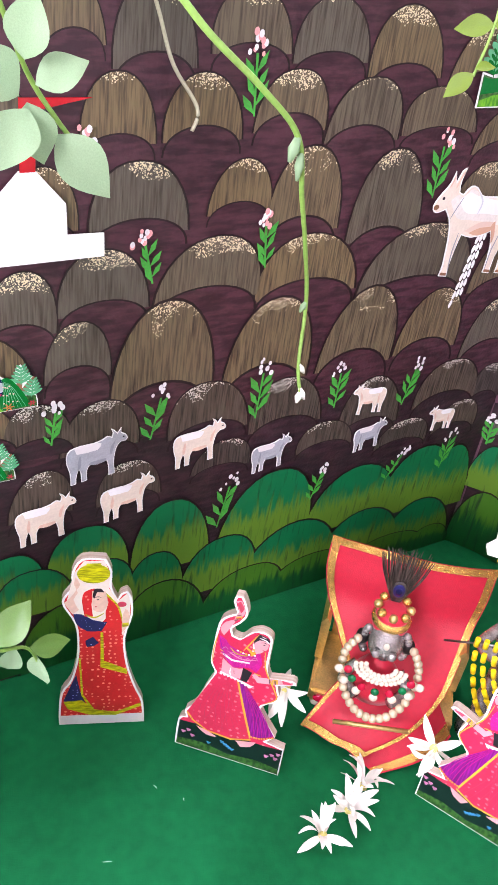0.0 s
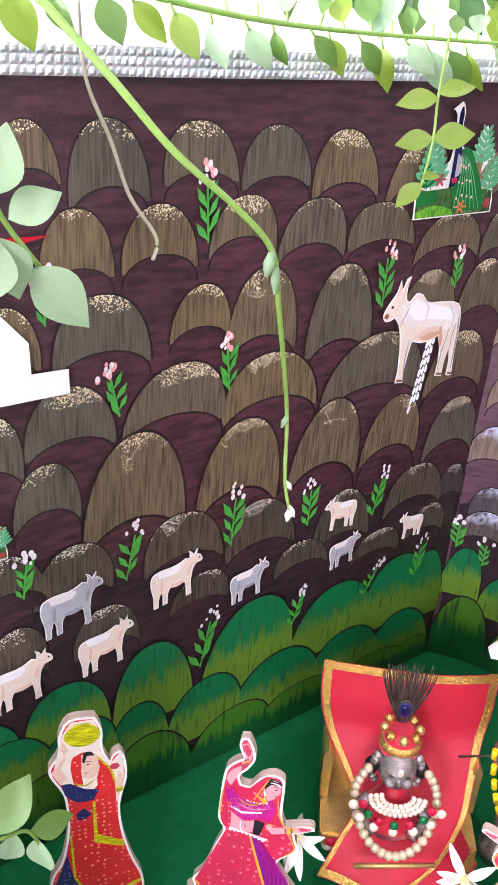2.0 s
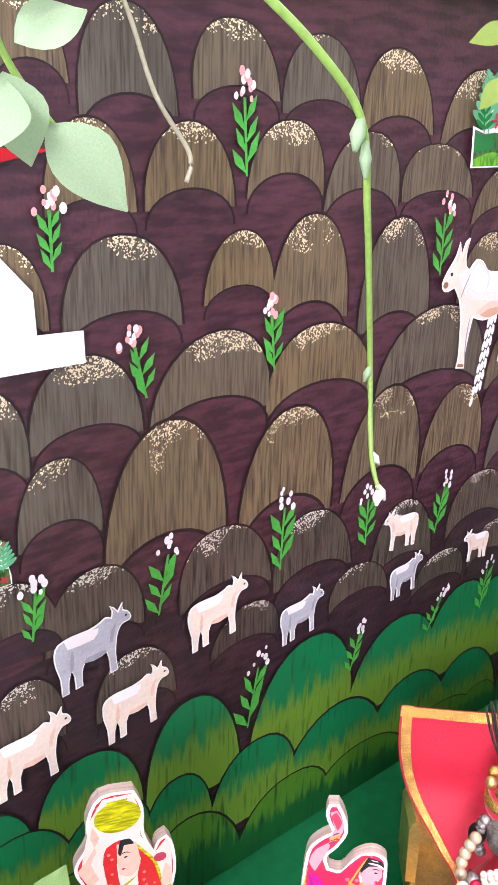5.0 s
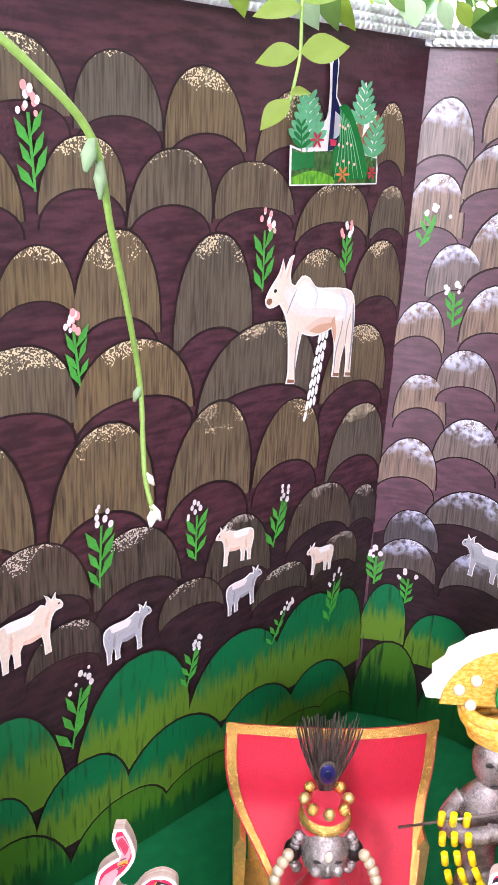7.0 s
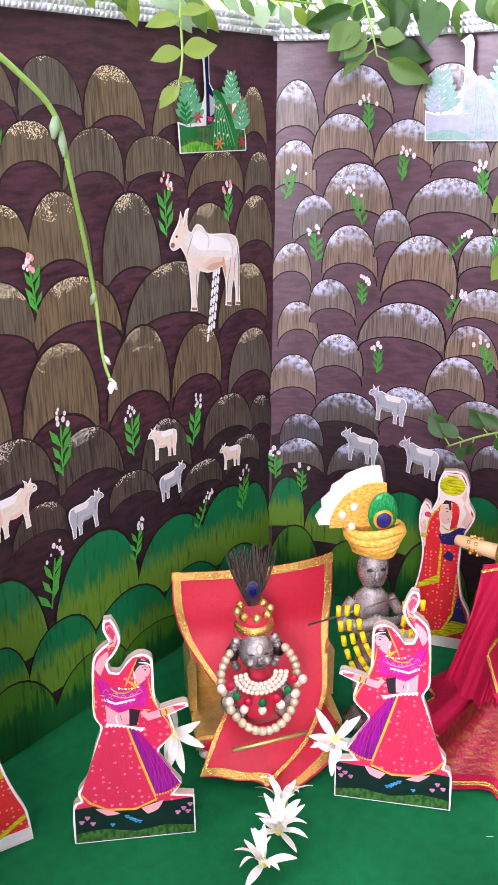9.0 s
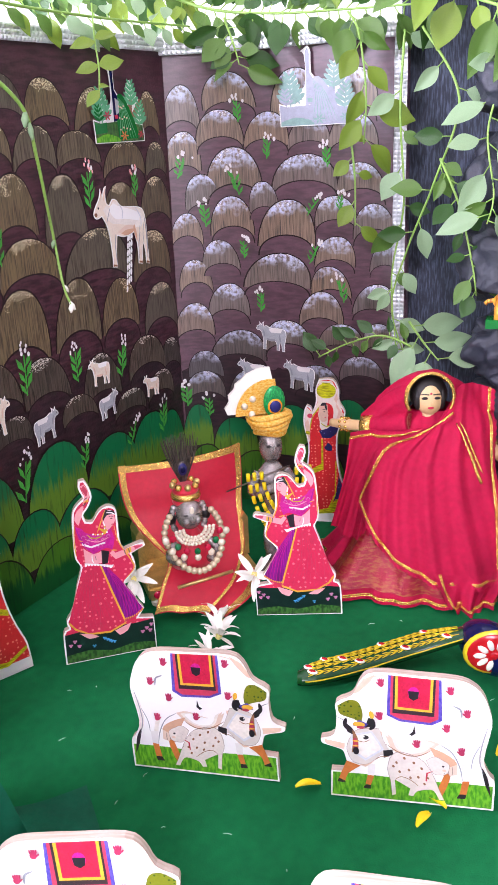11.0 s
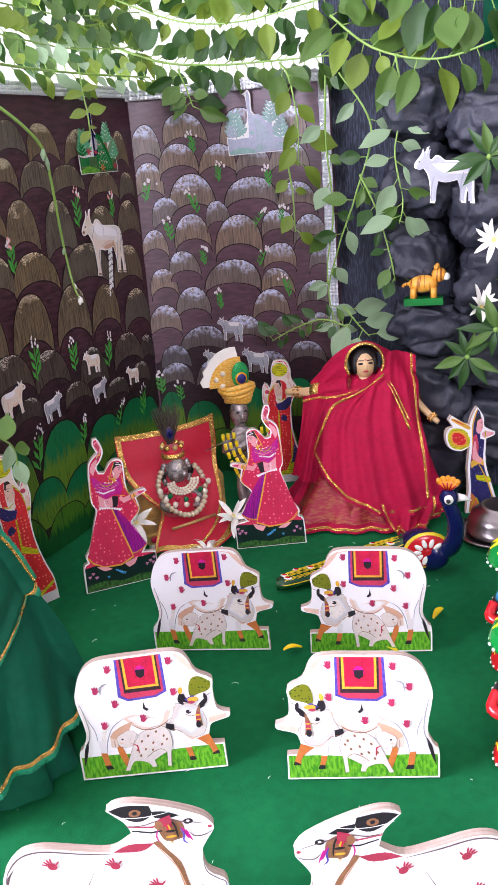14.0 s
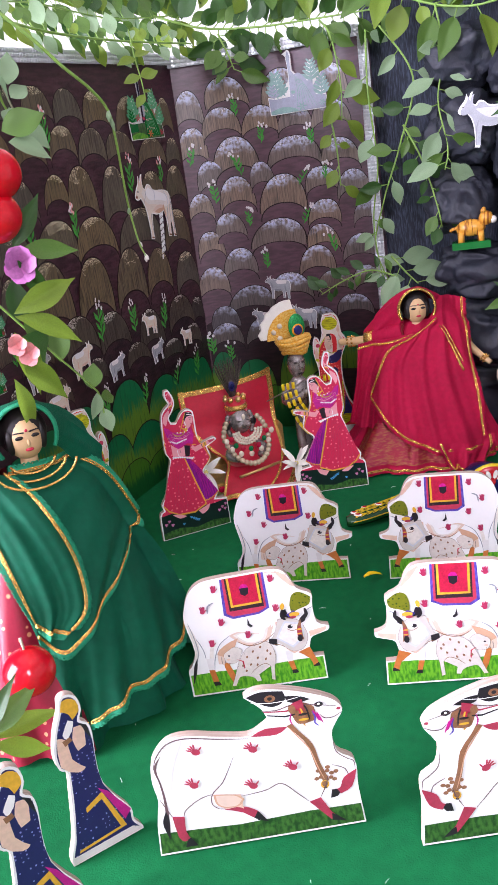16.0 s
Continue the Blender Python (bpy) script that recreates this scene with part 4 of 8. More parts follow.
def dancer_layers():
    out = [
        ([(-391, 6), (-380, 301), (-327, 348), (-339, 418), (-270, 530), (-208, 755), (-163, 899), (-198, 987), (-197, 1133), (-179, 1373), (-136, 1456), (-70, 1509), (-103, 1601), (-92, 1662), (-49, 1666), (-20, 1605), (-3, 1514), (-42, 1427), (-89, 1365), (-74, 1303), (-20, 1297), (32, 1373), (105, 1413), (168, 1387), (181, 1318), (180, 1093), (207, 1002), (354, 1041), (385, 1008), (264, 954), (286, 815), (192, 704), (199, 619), (320, 421), (265, 341), (396, 316), (396, 6)], "", 3),
        (inset([(-391, 6), (-380, 301), (-327, 348), (-339, 418), (-270, 530), (-208, 755), (-163, 899), (-198, 987), (-197, 1133), (-179, 1373), (-136, 1456), (-70, 1509), (-103, 1601), (-92, 1662), (-49, 1666), (-20, 1605), (-3, 1514), (-42, 1427), (-89, 1365), (-74, 1303), (-20, 1297), (32, 1373), (105, 1413), (168, 1387), (181, 1318), (180, 1093), (207, 1002), (354, 1041), (385, 1008), (264, 954), (286, 815), (192, 704), (199, 619), (320, 421), (265, 341), (396, 316), (396, 6)], 15), "p_skirt", 3),
        ([(-380, 14), (-370, 289), (-250, 300), (250, 290), (388, 302), (387, 14)], "p_night", 0),
        ([(-380, 18), (-377, 84), (-180, 110), (7, 66), (200, 100), (387, 72), (386, 18)], "p_lawn", 2),
        ([(-175, 1293), (-122, 1145), (-137, 918), (-184, 986)], "p_skirt", 2),
        ([(146, 1240), (172, 1073), (261, 895), (278, 815), (182, 718), (100, 827), (84, 978), (126, 1119)], "p_skirt", 2),
        ([(-322, 408), (-149, 898), (0, 902), (70, 613), (155, 310), (14, 249), (-165, 263), (-275, 333)], "p_skirt", 0),
        ([(-316, 408), (-268, 338), (-165, 272), (14, 258), (150, 318), (155, 302), (14, 240), (-165, 254), (-278, 324), (-328, 400)], "p_gold", 0),
        ([(0, 902), (50, 875), (141, 736), (312, 417), (237, 358), (148, 324), (70, 613)], "p_purple", 0),
        ([(-10, 900), (4, 900), (80, 613), (160, 316), (146, 312), (62, 613)], "p_gold", 0),
        ([(150, 345), (237, 372), (305, 428), (312, 410), (237, 350), (146, 318)], "p_rose", 0),
        ([(-47, 1240), (1, 1315), (63, 1389), (97, 1394), (48, 1311), (20, 1233), (-26, 1197)], "p_skirt", 2),
        ([(-163, 1272), (-114, 1246), (-84, 1203), (67, 1158), (111, 1223), (140, 1118), (110, 1017), (60, 1043), (-46, 1004), (-116, 1083), (-154, 1169)], "p_magenta", 2),
        ([(-123, 1071), (-46, 1004), (25, 1026), (11, 914), (-121, 907)], "p_skin", 2),
        ([(-125, 1120), (-60, 1080), (60, 1100), (60, 1085), (-60, 1062), (-128, 1100)], "p_shade", 0),
        ([(20, 1030), (85, 1010), (60, 900), (15, 900)], "p_dark", 2),
        ([(-130, 920), (0, 890), (90, 850), (110, 880), (90, 880), (0, 905), (-128, 935)], "p_shade", 0),
        ([(-165, 1332), (-136, 1409), (-66, 1461), (-38, 1486), (-20, 1555), (-55, 1632), (-85, 1619), (-62, 1528), (-82, 1475), (-79, 1423), (-136, 1281)], "p_skin", 2),
        ([(-72, 1480), (-38, 1500), (-34, 1480), (-66, 1455)], "p_gold", 0),
        ([(-78, 1600), (-58, 1622), (-30, 1570), (-48, 1520), (-64, 1560)], "p_rose", 2),
        ([(78, 1348), (152, 1341), (160, 1279), (121, 1222), (86, 1197), (56, 1270)], "p_skin", 3),
        ([(87, 1387), (153, 1369), (166, 1335), (100, 1334), (67, 1289), (62, 1330)], "p_dark", 2),
        ([(10, 1240), (60, 1180), (80, 1180), (90, 1210), (60, 1215)], "p_gold", 2),
        ([(85, 990), (130, 926), (264, 966), (371, 1010), (329, 1027), (249, 1014), (133, 985), (113, 1012)], "p_skin", 2),
        ([(230, 1005), (262, 1014), (266, 972), (236, 966)], "p_gold", 0),
        ([(285, 1020), (345, 1018), (360, 1008), (300, 990)], "p_rose", 2),
        ([(-243, 283), (-148, 261), (-85, 225), (-169, 218)], "p_skin", 2),
        ([(50, 254), (198, 304), (158, 231), (91, 202)], "p_skin", 2),
        (disc((132, 1300), 9, 5, 8), "p_dark", 0), (stroke([(112, 1316), (132, 1322), (150, 1314)], 5), "p_dark", 0), (disc((136, 1248), 10, 5, 8), "p_red", 0),
        (stroke([(90, 1385), (60, 1320), (30, 1250), (5, 1190)], 9), "p_gold", 0), (stroke([(60, 1180), (20, 1150), (-40, 1150), (-84, 1190)], 9), "p_pot", 0),
        (stroke([(-163, 1262), (-140, 1180), (-110, 1090)], 7), "p_purple", 0), (stroke([(-100, 1150), (0, 1110), (100, 1140)], 8), "p_skin", 0),
        (stroke([(146, 1240), (172, 1073), (255, 895), (270, 815), (190, 728)], 9), "p_gold", 0), (stroke([(-90, 700), (-150, 480), (-220, 340)], 5), "p_rose", 0), (stroke([(-30, 700), (-50, 480), (-70, 280)], 5), "p_rose", 0),
        (stroke([(-60, 1000), (-62, 950), (-50, 920)], 8), "gloss_white", 0), (stroke([(-78, 1462), (-50, 1478), (-36, 1470)], 8), "p_red", 0),
    ]
    for a in (-290, -240, -190, -140, -90, -40, 10, 60, 108):
        out.append((stroke([(-60 + 0.12 * a, 880), (-70 + 0.62 * a, 600), (a, 270 + 0.0008 * (a + 80) ** 2)], 4), "p_rose", 0))
    for a in (176, 204, 232, 260, 288):
        out.append((stroke([(24 + 0.12 * a, 860), (0.78 * a, 600), (a, 350 + 0.45 * (a - 176))], 5), "p_magenta", 0))
    for k in range(9):
        q = k / 8
        out.append((disc((-120 + 200 * q, 915 - 50 * q * q), 9, 12, 8), "gloss_white", 0))
        out.append((disc((158 + 145 * q, 352 + 62 * q * q), 7, 9, 8), "p_gold", 0))
    # blouse scrolls, collar, bangles and veil edge
    for c in ((-112, 1170), (-60, 1140), (-10, 1120), (44, 1124), (90, 1150), (-90, 1110), (20, 1070)):
        out.append((stroke([(c[0] - 22, c[1] - 12), (c[0], c[1] + 16), (c[0] + 20, c[1] - 8)], 6), "p_bloom", 0))
    for k in range(7):
        out.append((disc((-30 + 19 * k, 1186 - 10 * math.sin(math.pi * k / 6)), 8, 8, 8), "p_gold" if k % 2 else "gloss_white", 0))
    for k in range(3):
        out.append((stroke([(-84 + 8 * k, 1448 + 26 * k), (-56 + 8 * k, 1470 + 24 * k)], 8), ("p_line", "p_gold", "p_line")[k], 0))
        out.append((stroke([(206 + 18 * k, 1004 + 4 * k), (214 + 18 * k, 958 + 4 * k)], 8), ("p_line", "p_gold", "p_line")[k], 0))
    out += [(stroke([(96, 1360), (140, 1352), (166, 1330)], 10), "gloss_white", 0), (stroke([(108, 1378), (140, 1372)], 6), "p_shade", 0), (stroke([(62, 1290), (70, 1250), (66, 1215)], 10), "gloss_white", 0), (disc((72, 1238), 8, 10, 8), "p_gold", 0),
            (stroke([(-186, 1010), (-190, 1130), (-172, 1290)], 7), "p_gold", 0), (stroke([(-36, 990), (-30, 950)], 5), "p_line", 0), (stroke([(-150, 1150), (-120, 1140)], 8), "p_gold", 0), (stroke([(100, 1020), (150, 1010)], 9), "p_gold", 0)]
    for c in ((-332, 188), (-294, 220), (-262, 170), (285, 200), (323, 228), (351, 201), (366, 257)):
        out += [(disc((c[0] + 9 * math.cos(e), c[1] + 9 * math.sin(e)), 11, 10, 8), "p_bloom", 0) for e in (0.4, 2.5, 4.6)]
    for c in ((-137, 149), (-43, 206), (-1, 177), (37, 157), (-20, 190), (14, 165)):
        out += [(disc((c[0] + 9 * math.cos(e), c[1] + 9 * math.sin(e)), 9, 7, 8), "p_sky", 0) for e in (0.4, 2.5, 4.6)]
    return out


cutout("dancer_figure", dancer_layers(), 0.0055, between((-0.3819, -0.1021), (-0.3253, -0.1572)), "printed board dancer in pink skirt with raised arm, on dark base", "dancer figure", "printed dancers")
cutout("dancer_figure", dancer_layers(), 0.0055, between((-0.2418, -0.2101), (-0.2045, -0.2812)), "printed board dancer in pink skirt with raised arm, on dark base", "dancer figure", "printed dancers", mirror=True)


def water_carrier_layers():
    return [
        ([(-309, 4), (-310, 151), (-290, 369), (-222, 510), (-182, 719), (-173, 894), (-190, 1091), (-261, 1255), (-263, 1334), (-206, 1436), (-204, 1562), (-141, 1684), (8, 1682), (48, 1573), (47, 1431), (89, 1315), (106, 1367), (149, 1392), (180, 1323), (189, 1161), (146, 939), (169, 673), (232, 423), (291, 245), (309, 4)], "", 3),
        (inset([(-309, 4), (-310, 151), (-290, 369), (-222, 510), (-182, 719), (-173, 894), (-190, 1091), (-261, 1255), (-263, 1334), (-206, 1436), (-204, 1562), (-141, 1684), (8, 1682), (48, 1573), (47, 1431), (89, 1315), (106, 1367), (149, 1392), (180, 1323), (189, 1161), (146, 939), (169, 673), (232, 423), (291, 245), (309, 4)], 15), "p_sari", 3),
        ([(-302, 12), (-302, 111), (297, 111), (300, 12)], "p_shade", 0),
        ([(-245, 1270), (-190, 1560), (-130, 1665), (0, 1665), (35, 1560), (30, 1420), (90, 1300), (150, 1375), (170, 1300), (170, 1160), (130, 960), (90, 1090), (20, 1150), (-70, 1010), (-150, 1090), (-190, 1170)], "p_cream", 0),
        ([(-10, 1400), (40, 1330), (95, 1240), (130, 1060), (110, 960), (30, 1060), (10, 1200), (28, 1290)], "p_sari", 2),
        (stroke([(-10, 1400), (40, 1330), (95, 1240), (130, 1060)], 14), "p_pot", 0),
        ([(-276, 279), (-183, 569), (-157, 381), (-105, 204)], "p_navy", 0),
        ([(-155, 748), (-160, 900), (-150, 1080), (-69, 1003), (22, 1155), (90, 1082), (136, 765), (181, 520), (271, 226), (98, 124), (-65, 161), (-145, 348)], "p_sari", 2),
        ([(-276, 273), (-145, 284), (-65, 175), (98, 138), (275, 233), (277, 193), (99, 98), (-85, 110), (-245, 186)], "p_pot", 0),
        ([(-20, 1002), (-2, 1001), (6, 711), (167, 613), (168, 560), (-17, 642)], "p_pot", 0),
        ([(-165, 748), (-152, 748), (-135, 348), (-55, 170), (-75, 165), (-150, 340)], "p_pot", 0),
        ([(-197, 1184), (-143, 1182), (-69, 1125), (23, 1101), (-13, 1018), (-106, 1016), (-179, 1091)], "p_navy", 2),
        ([(-257, 1292), (-214, 1343), (-177, 1410), (-152, 1461), (-180, 1527), (-191, 1461), (-167, 1384), (-196, 1322), (-161, 1226), (-204, 1184)], "p_peach", 2),
        ([(-124, 1393), (-60, 1423), (-81, 1277), (-70, 1158), (-124, 1160), (-142, 1305)], "p_sari", 2),
        ([(-78, 1400), (10, 1392), (26, 1263), (-15, 1201), (-72, 1226)], "p_peach", 2), (disc((-40, 1318), 9, 5, 8), "p_dark", 0), (stroke([(-62, 1338), (-40, 1346), (-18, 1338)], 5), "p_dark", 0), (disc((-52, 1252), 9, 5, 8), "p_red", 0),
        (stroke([(-120, 1180), (-60, 1150), (0, 1190)], 12), "p_pot", 0),
        ([(-62, 1420), (-20, 1420), (0, 1385), (-45, 1388), (-62, 1330), (-74, 1350)], "p_dark", 2),
        ([(-120, 920), (-70, 960), (-30, 900), (-60, 870), (-110, 860)], "p_navy", 2),
        ([(119, 1136), (139, 1228), (166, 1189), (165, 1079), (122, 997)], "p_peach", 2),
        ([(122, 1090), (165, 1095), (165, 1060), (122, 1050)], "p_pot", 0),
        (disc((116, 1272), 30, 26), "p_rose", 0),
        (disc((-68, 1555), 104, 86, 20), "p_pot", 0),
        ([(-115, 1645), (-20, 1648), (-30, 1620), (-105, 1618)], "p_pot", 0),
    ]


cutout("water_carrier_figure", water_carrier_layers(), 0.0055, between((-0.453, -0.055), (-0.395, -0.077)), "printed board woman in red sari with yellow pot on head", "woman figure", "printed water carriers")
cutout("water_carrier_figure", water_carrier_layers(), 0.0055, between((-0.044, -0.150), (-0.024, -0.206)), "printed board woman in red sari with yellow pot on head", "woman figure", "printed water carriers", mirror=True)


def navy_layers():
    return [
        ([(-237, 4), (-234, 71), (-188, 214), (-143, 525), (-134, 644), (-176, 689), (-184, 794), (-148, 934), (-96, 1055), (-84, 1122), (-37, 1144), (20, 1104), (32, 1015), (9, 948), (53, 901), (62, 811), (47, 643), (54, 472), (117, 327), (187, 198), (191, 106), (232, 36), (236, 4)], "", 3),
        (inset([(-237, 4), (-234, 71), (-188, 214), (-143, 525), (-134, 644), (-176, 689), (-184, 794), (-148, 934), (-96, 1055), (-84, 1122), (-37, 1144), (20, 1104), (32, 1015), (9, 948), (53, 901), (62, 811), (47, 643), (54, 472), (117, 327), (187, 198), (191, 106), (232, 36), (236, 4)], 15), "p_navy", 3),
        ([(-230, 10), (-224, 60), (171, 65), (226, 28), (228, 10)], "p_shade", 0),
        ([(-117, 655), (-22, 662), (46, 883), (52, 782), (41, 584), (52, 460), (178, 158), (116, 86), (-189, 76), (-190, 135), (-140, 405)], "p_navy", 0),
        ([(-83, 355), (33, 412), (138, 95), (-183, 72), (-178, 91), (98, 111), (23, 363), (-83, 320)], "p_gold", 0),
        ([(13, 454), (68, 399), (185, 190), (136, 141), (70, 321)], "p_magenta", 0),
        ([(-36, 920), (26, 911), (10, 771), (-44, 756), (-60, 845)], "p_peach", 2),
        ([(-20, 935), (40, 900), (48, 800), (25, 850), (10, 905)], "p_dark", 2),
        ([(-147, 893), (-93, 856), (-88, 720), (-22, 628), (-69, 614), (-163, 702)], "p_peach", 2),
        ([(-90, 1051), (-72, 1112), (-32, 1116), (10, 1083), (17, 1011), (-32, 970), (-50, 1020)], "p_gold", 2),
        ([(-110, 900), (-60, 980), (-30, 960), (-50, 900), (-90, 860)], "gloss_white", 2),
        ([(-120, 860), (-70, 870), (-60, 840), (-110, 820)], "p_brown", 2),
    ]


cutout("flute_player_figure", navy_layers(), 0.0055, between((-0.791, -0.283), (-0.751, -0.308)), "printed board figure in navy robe with gold border", "figure", "printed navy figures")
cutout("flute_player_figure", navy_layers(), 0.0055, between((-0.851, -0.290), (-0.811, -0.315)), "printed board figure in navy robe with gold border", "figure", "printed navy figures")
FAN = [(-130, 830), (-240, 800), (-360, 850), (-410, 960), (-390, 1050), (-320, 1085), (-200, 1050), (-120, 950)]
FAN_BEARER = [
    ([(-190, 5), (-150, 300), (-160, 560), (-130, 830), (-240, 790), (-380, 850), (-425, 980), (-400, 1075), (-330, 1095), (-385, 1180), (-350, 1235), (-200, 1125), (-130, 1090), (-90, 1200), (-30, 1290), (50, 1160), (60, 1040), (190, 960), (180, 915), (80, 890), (70, 600), (150, 300), (240, 5)], "", 3),
    (inset(FAN, 8), "p_pot", 3), (inset(FAN, 34), "p_gold", 3), (inset(FAN, 58), "p_sari", 3),
    (stroke([(-355, 1195), (-200, 1095), (-120, 1040)], 46), "p_gold", 0), (stroke([(-340, 1188), (-200, 1098)], 12), "p_red", 0), (disc((-112, 985), 42, 52), "gloss_white", 0),
    ([(-150, 20), (-120, 300), (-130, 560), (-96, 830), (-90, 1060), (-58, 1190), (-26, 1262), (10, 1180), (0, 900), (55, 880), (40, 600), (120, 300), (200, 20)], "p_navy", 3),
    (stroke([(-96, 830), (-90, 1060), (-58, 1190), (-26, 1262)], 18), "p_gold", 0),
    ([(-150, 20), (-120, 260), (-20, 120), (10, 20)], "p_orange", 2), (stroke([(-140, 30), (-60, 180), (-10, 40)], 12), "p_pot", 0), (stroke([(-120, 30), (-60, 120)], 10), "p_red", 0),
    ([(-116, 640), (-30, 700), (40, 640), (40, 560), (-20, 600), (-110, 560)], "p_gold", 2), ([(-60, 470), (110, 420), (130, 340), (-40, 400)], "p_pot", 2),
    ([(-112, 660), (-84, 930), (-40, 960), (-20, 820), (-40, 690)], "p_rose", 3), ([(-100, 700), (-76, 880), (-50, 880), (-40, 740), (20, 640), (0, 600), (-70, 650)], "p_skin", 3),
    ([(-44, 1150), (16, 1160), (40, 1090), (30, 1010), (-8, 960), (-46, 1000)], "p_skin", 3), ([(-50, 1180), (6, 1196), (20, 1140), (-30, 1120), (-44, 1040), (-58, 1100)], "p_dark", 3), (disc((16, 1092), 10, 6, 8), "p_dark", 0), (disc((22, 1030), 9, 5, 8), "p_red", 0),
    ([(60, 985), (170, 950), (160, 925), (50, 905), (20, 950)], "p_skin", 2), (stroke([(70, 990), (64, 900)], 14), "p_pot", 0), (stroke([(-20, 600), (100, 330), (180, 30)], 16), "p_gold", 0),
]
cutout("fan_bearer_figure", FAN_BEARER, 0.0055, between((-0.088, -0.428), (-0.055, -0.468)), "printed board woman in navy sari holding a round fan", "woman figure")


# ---- card prints stuck on the boards ----
def on_wall(place, u, v, off):
    """Pose of a flat card on a board: its front faces into the scene."""
    a, b = Vector(place(u - 0.01, v, off)), Vector(place(u + 0.01, v, off))
    d = b - a
    turn = math.degrees(math.atan2(d.y, d.x))
    if place is wall_b:
        turn += 180
    c = Vector(place(u, v, off))
    return Matrix.Translation(c) @ pose(0, 0, 0, 0, 0, turn)


CALF = [(-450, 240), (-415, 195), (-350, 190), (-290, 120), (-262, 0), (-250, -150), (-268, -350), (-175, -365), (-165, -200), (-140, -90), (0, -125), (110, -110), (150, -200), (148, -372), (235, -387), (242, -230), (270, -150), (302, -250), (310, -402), (390, -412), (400, -200), (442, -40), (450, 110), (400, 210), (250, 250), (50, 255), (-80, 292), (-150, 330), (-210, 300), (-225, 370), (-195, 445), (-255, 405), (-292, 350), (-352, 435), (-352, 350), (-412, 315)]


def calf(place, u, v, width, coat, right, label, off=0.0042):
    s = width * 10000 / 900
    body = [(a * s, b * s) for a, b in CALF]
    inner = inset(body, 5)
    ob = cutout("calf_card", [(body, "", 2), (inner, coat, 2), ([(-60 * s, 240 * s), (120 * s, 260 * s), (340 * s, 240 * s), (300 * s, 120 * s), (0, 130 * s)], "p_shade" if coat == "grey_cow" else "gloss_white", 2), ([(-130 * s, -40 * s), (100 * s, -60 * s), (130 * s, -110 * s), (0, -122 * s), (-130 * s, -90 * s)], "p_peach" if coat == "cream_cow" else "p_dim", 0), ([(255 * s, 100 * s), (290 * s, -60 * s), (275 * s, -150 * s), (245 * s, -120 * s), (235 * s, 20 * s)], "p_peach" if coat == "cream_cow" else "p_dim", 2), ([(-270 * s, 240 * s), (-200 * s, 150 * s), (-180 * s, 20 * s), (-215 * s, 10 * s), (-240 * s, 120 * s)], "p_peach" if coat == "cream_cow" else "p_dim", 2), (disc((-385 * s, 275 * s), 16 * s, 14 * s, 8), "p_dark", 0)],
                0.0006, on_wall(place, u, v, off), label, "calf card", "calf cards on the boards", mirror=right, side="paper", face="paper")
    return ob


for u, v, w, coat, right in ((-189, 201, 32, 0, 0), (-106, 164, 28, 0, 0), (-179, 164, 31, 1, 1), (-271, 169, 34, 1, 1), (-333, 194, 40, 0, 1), (-408, 202, 42, 1, 1), (-385, 160, 40, 0, 1), (-443, 157, 42, 0, 1)):
    calf(wall_a, u / 1000, v / 1000, w / 1000, ("cream_cow", "grey_cow")[coat], bool(right), ("cream", "grey")[coat] + " calf cut from printed card, stuck on painted hills")
for u, v, w in ((-107, 204, 36), (-82, 161, 36), (-139, 161, 38)):
    calf(wall_b, u / 1000, v / 1000, w / 1000, "grey_cow", False, "grey calf cut from printed card, stuck on the east board's hills")

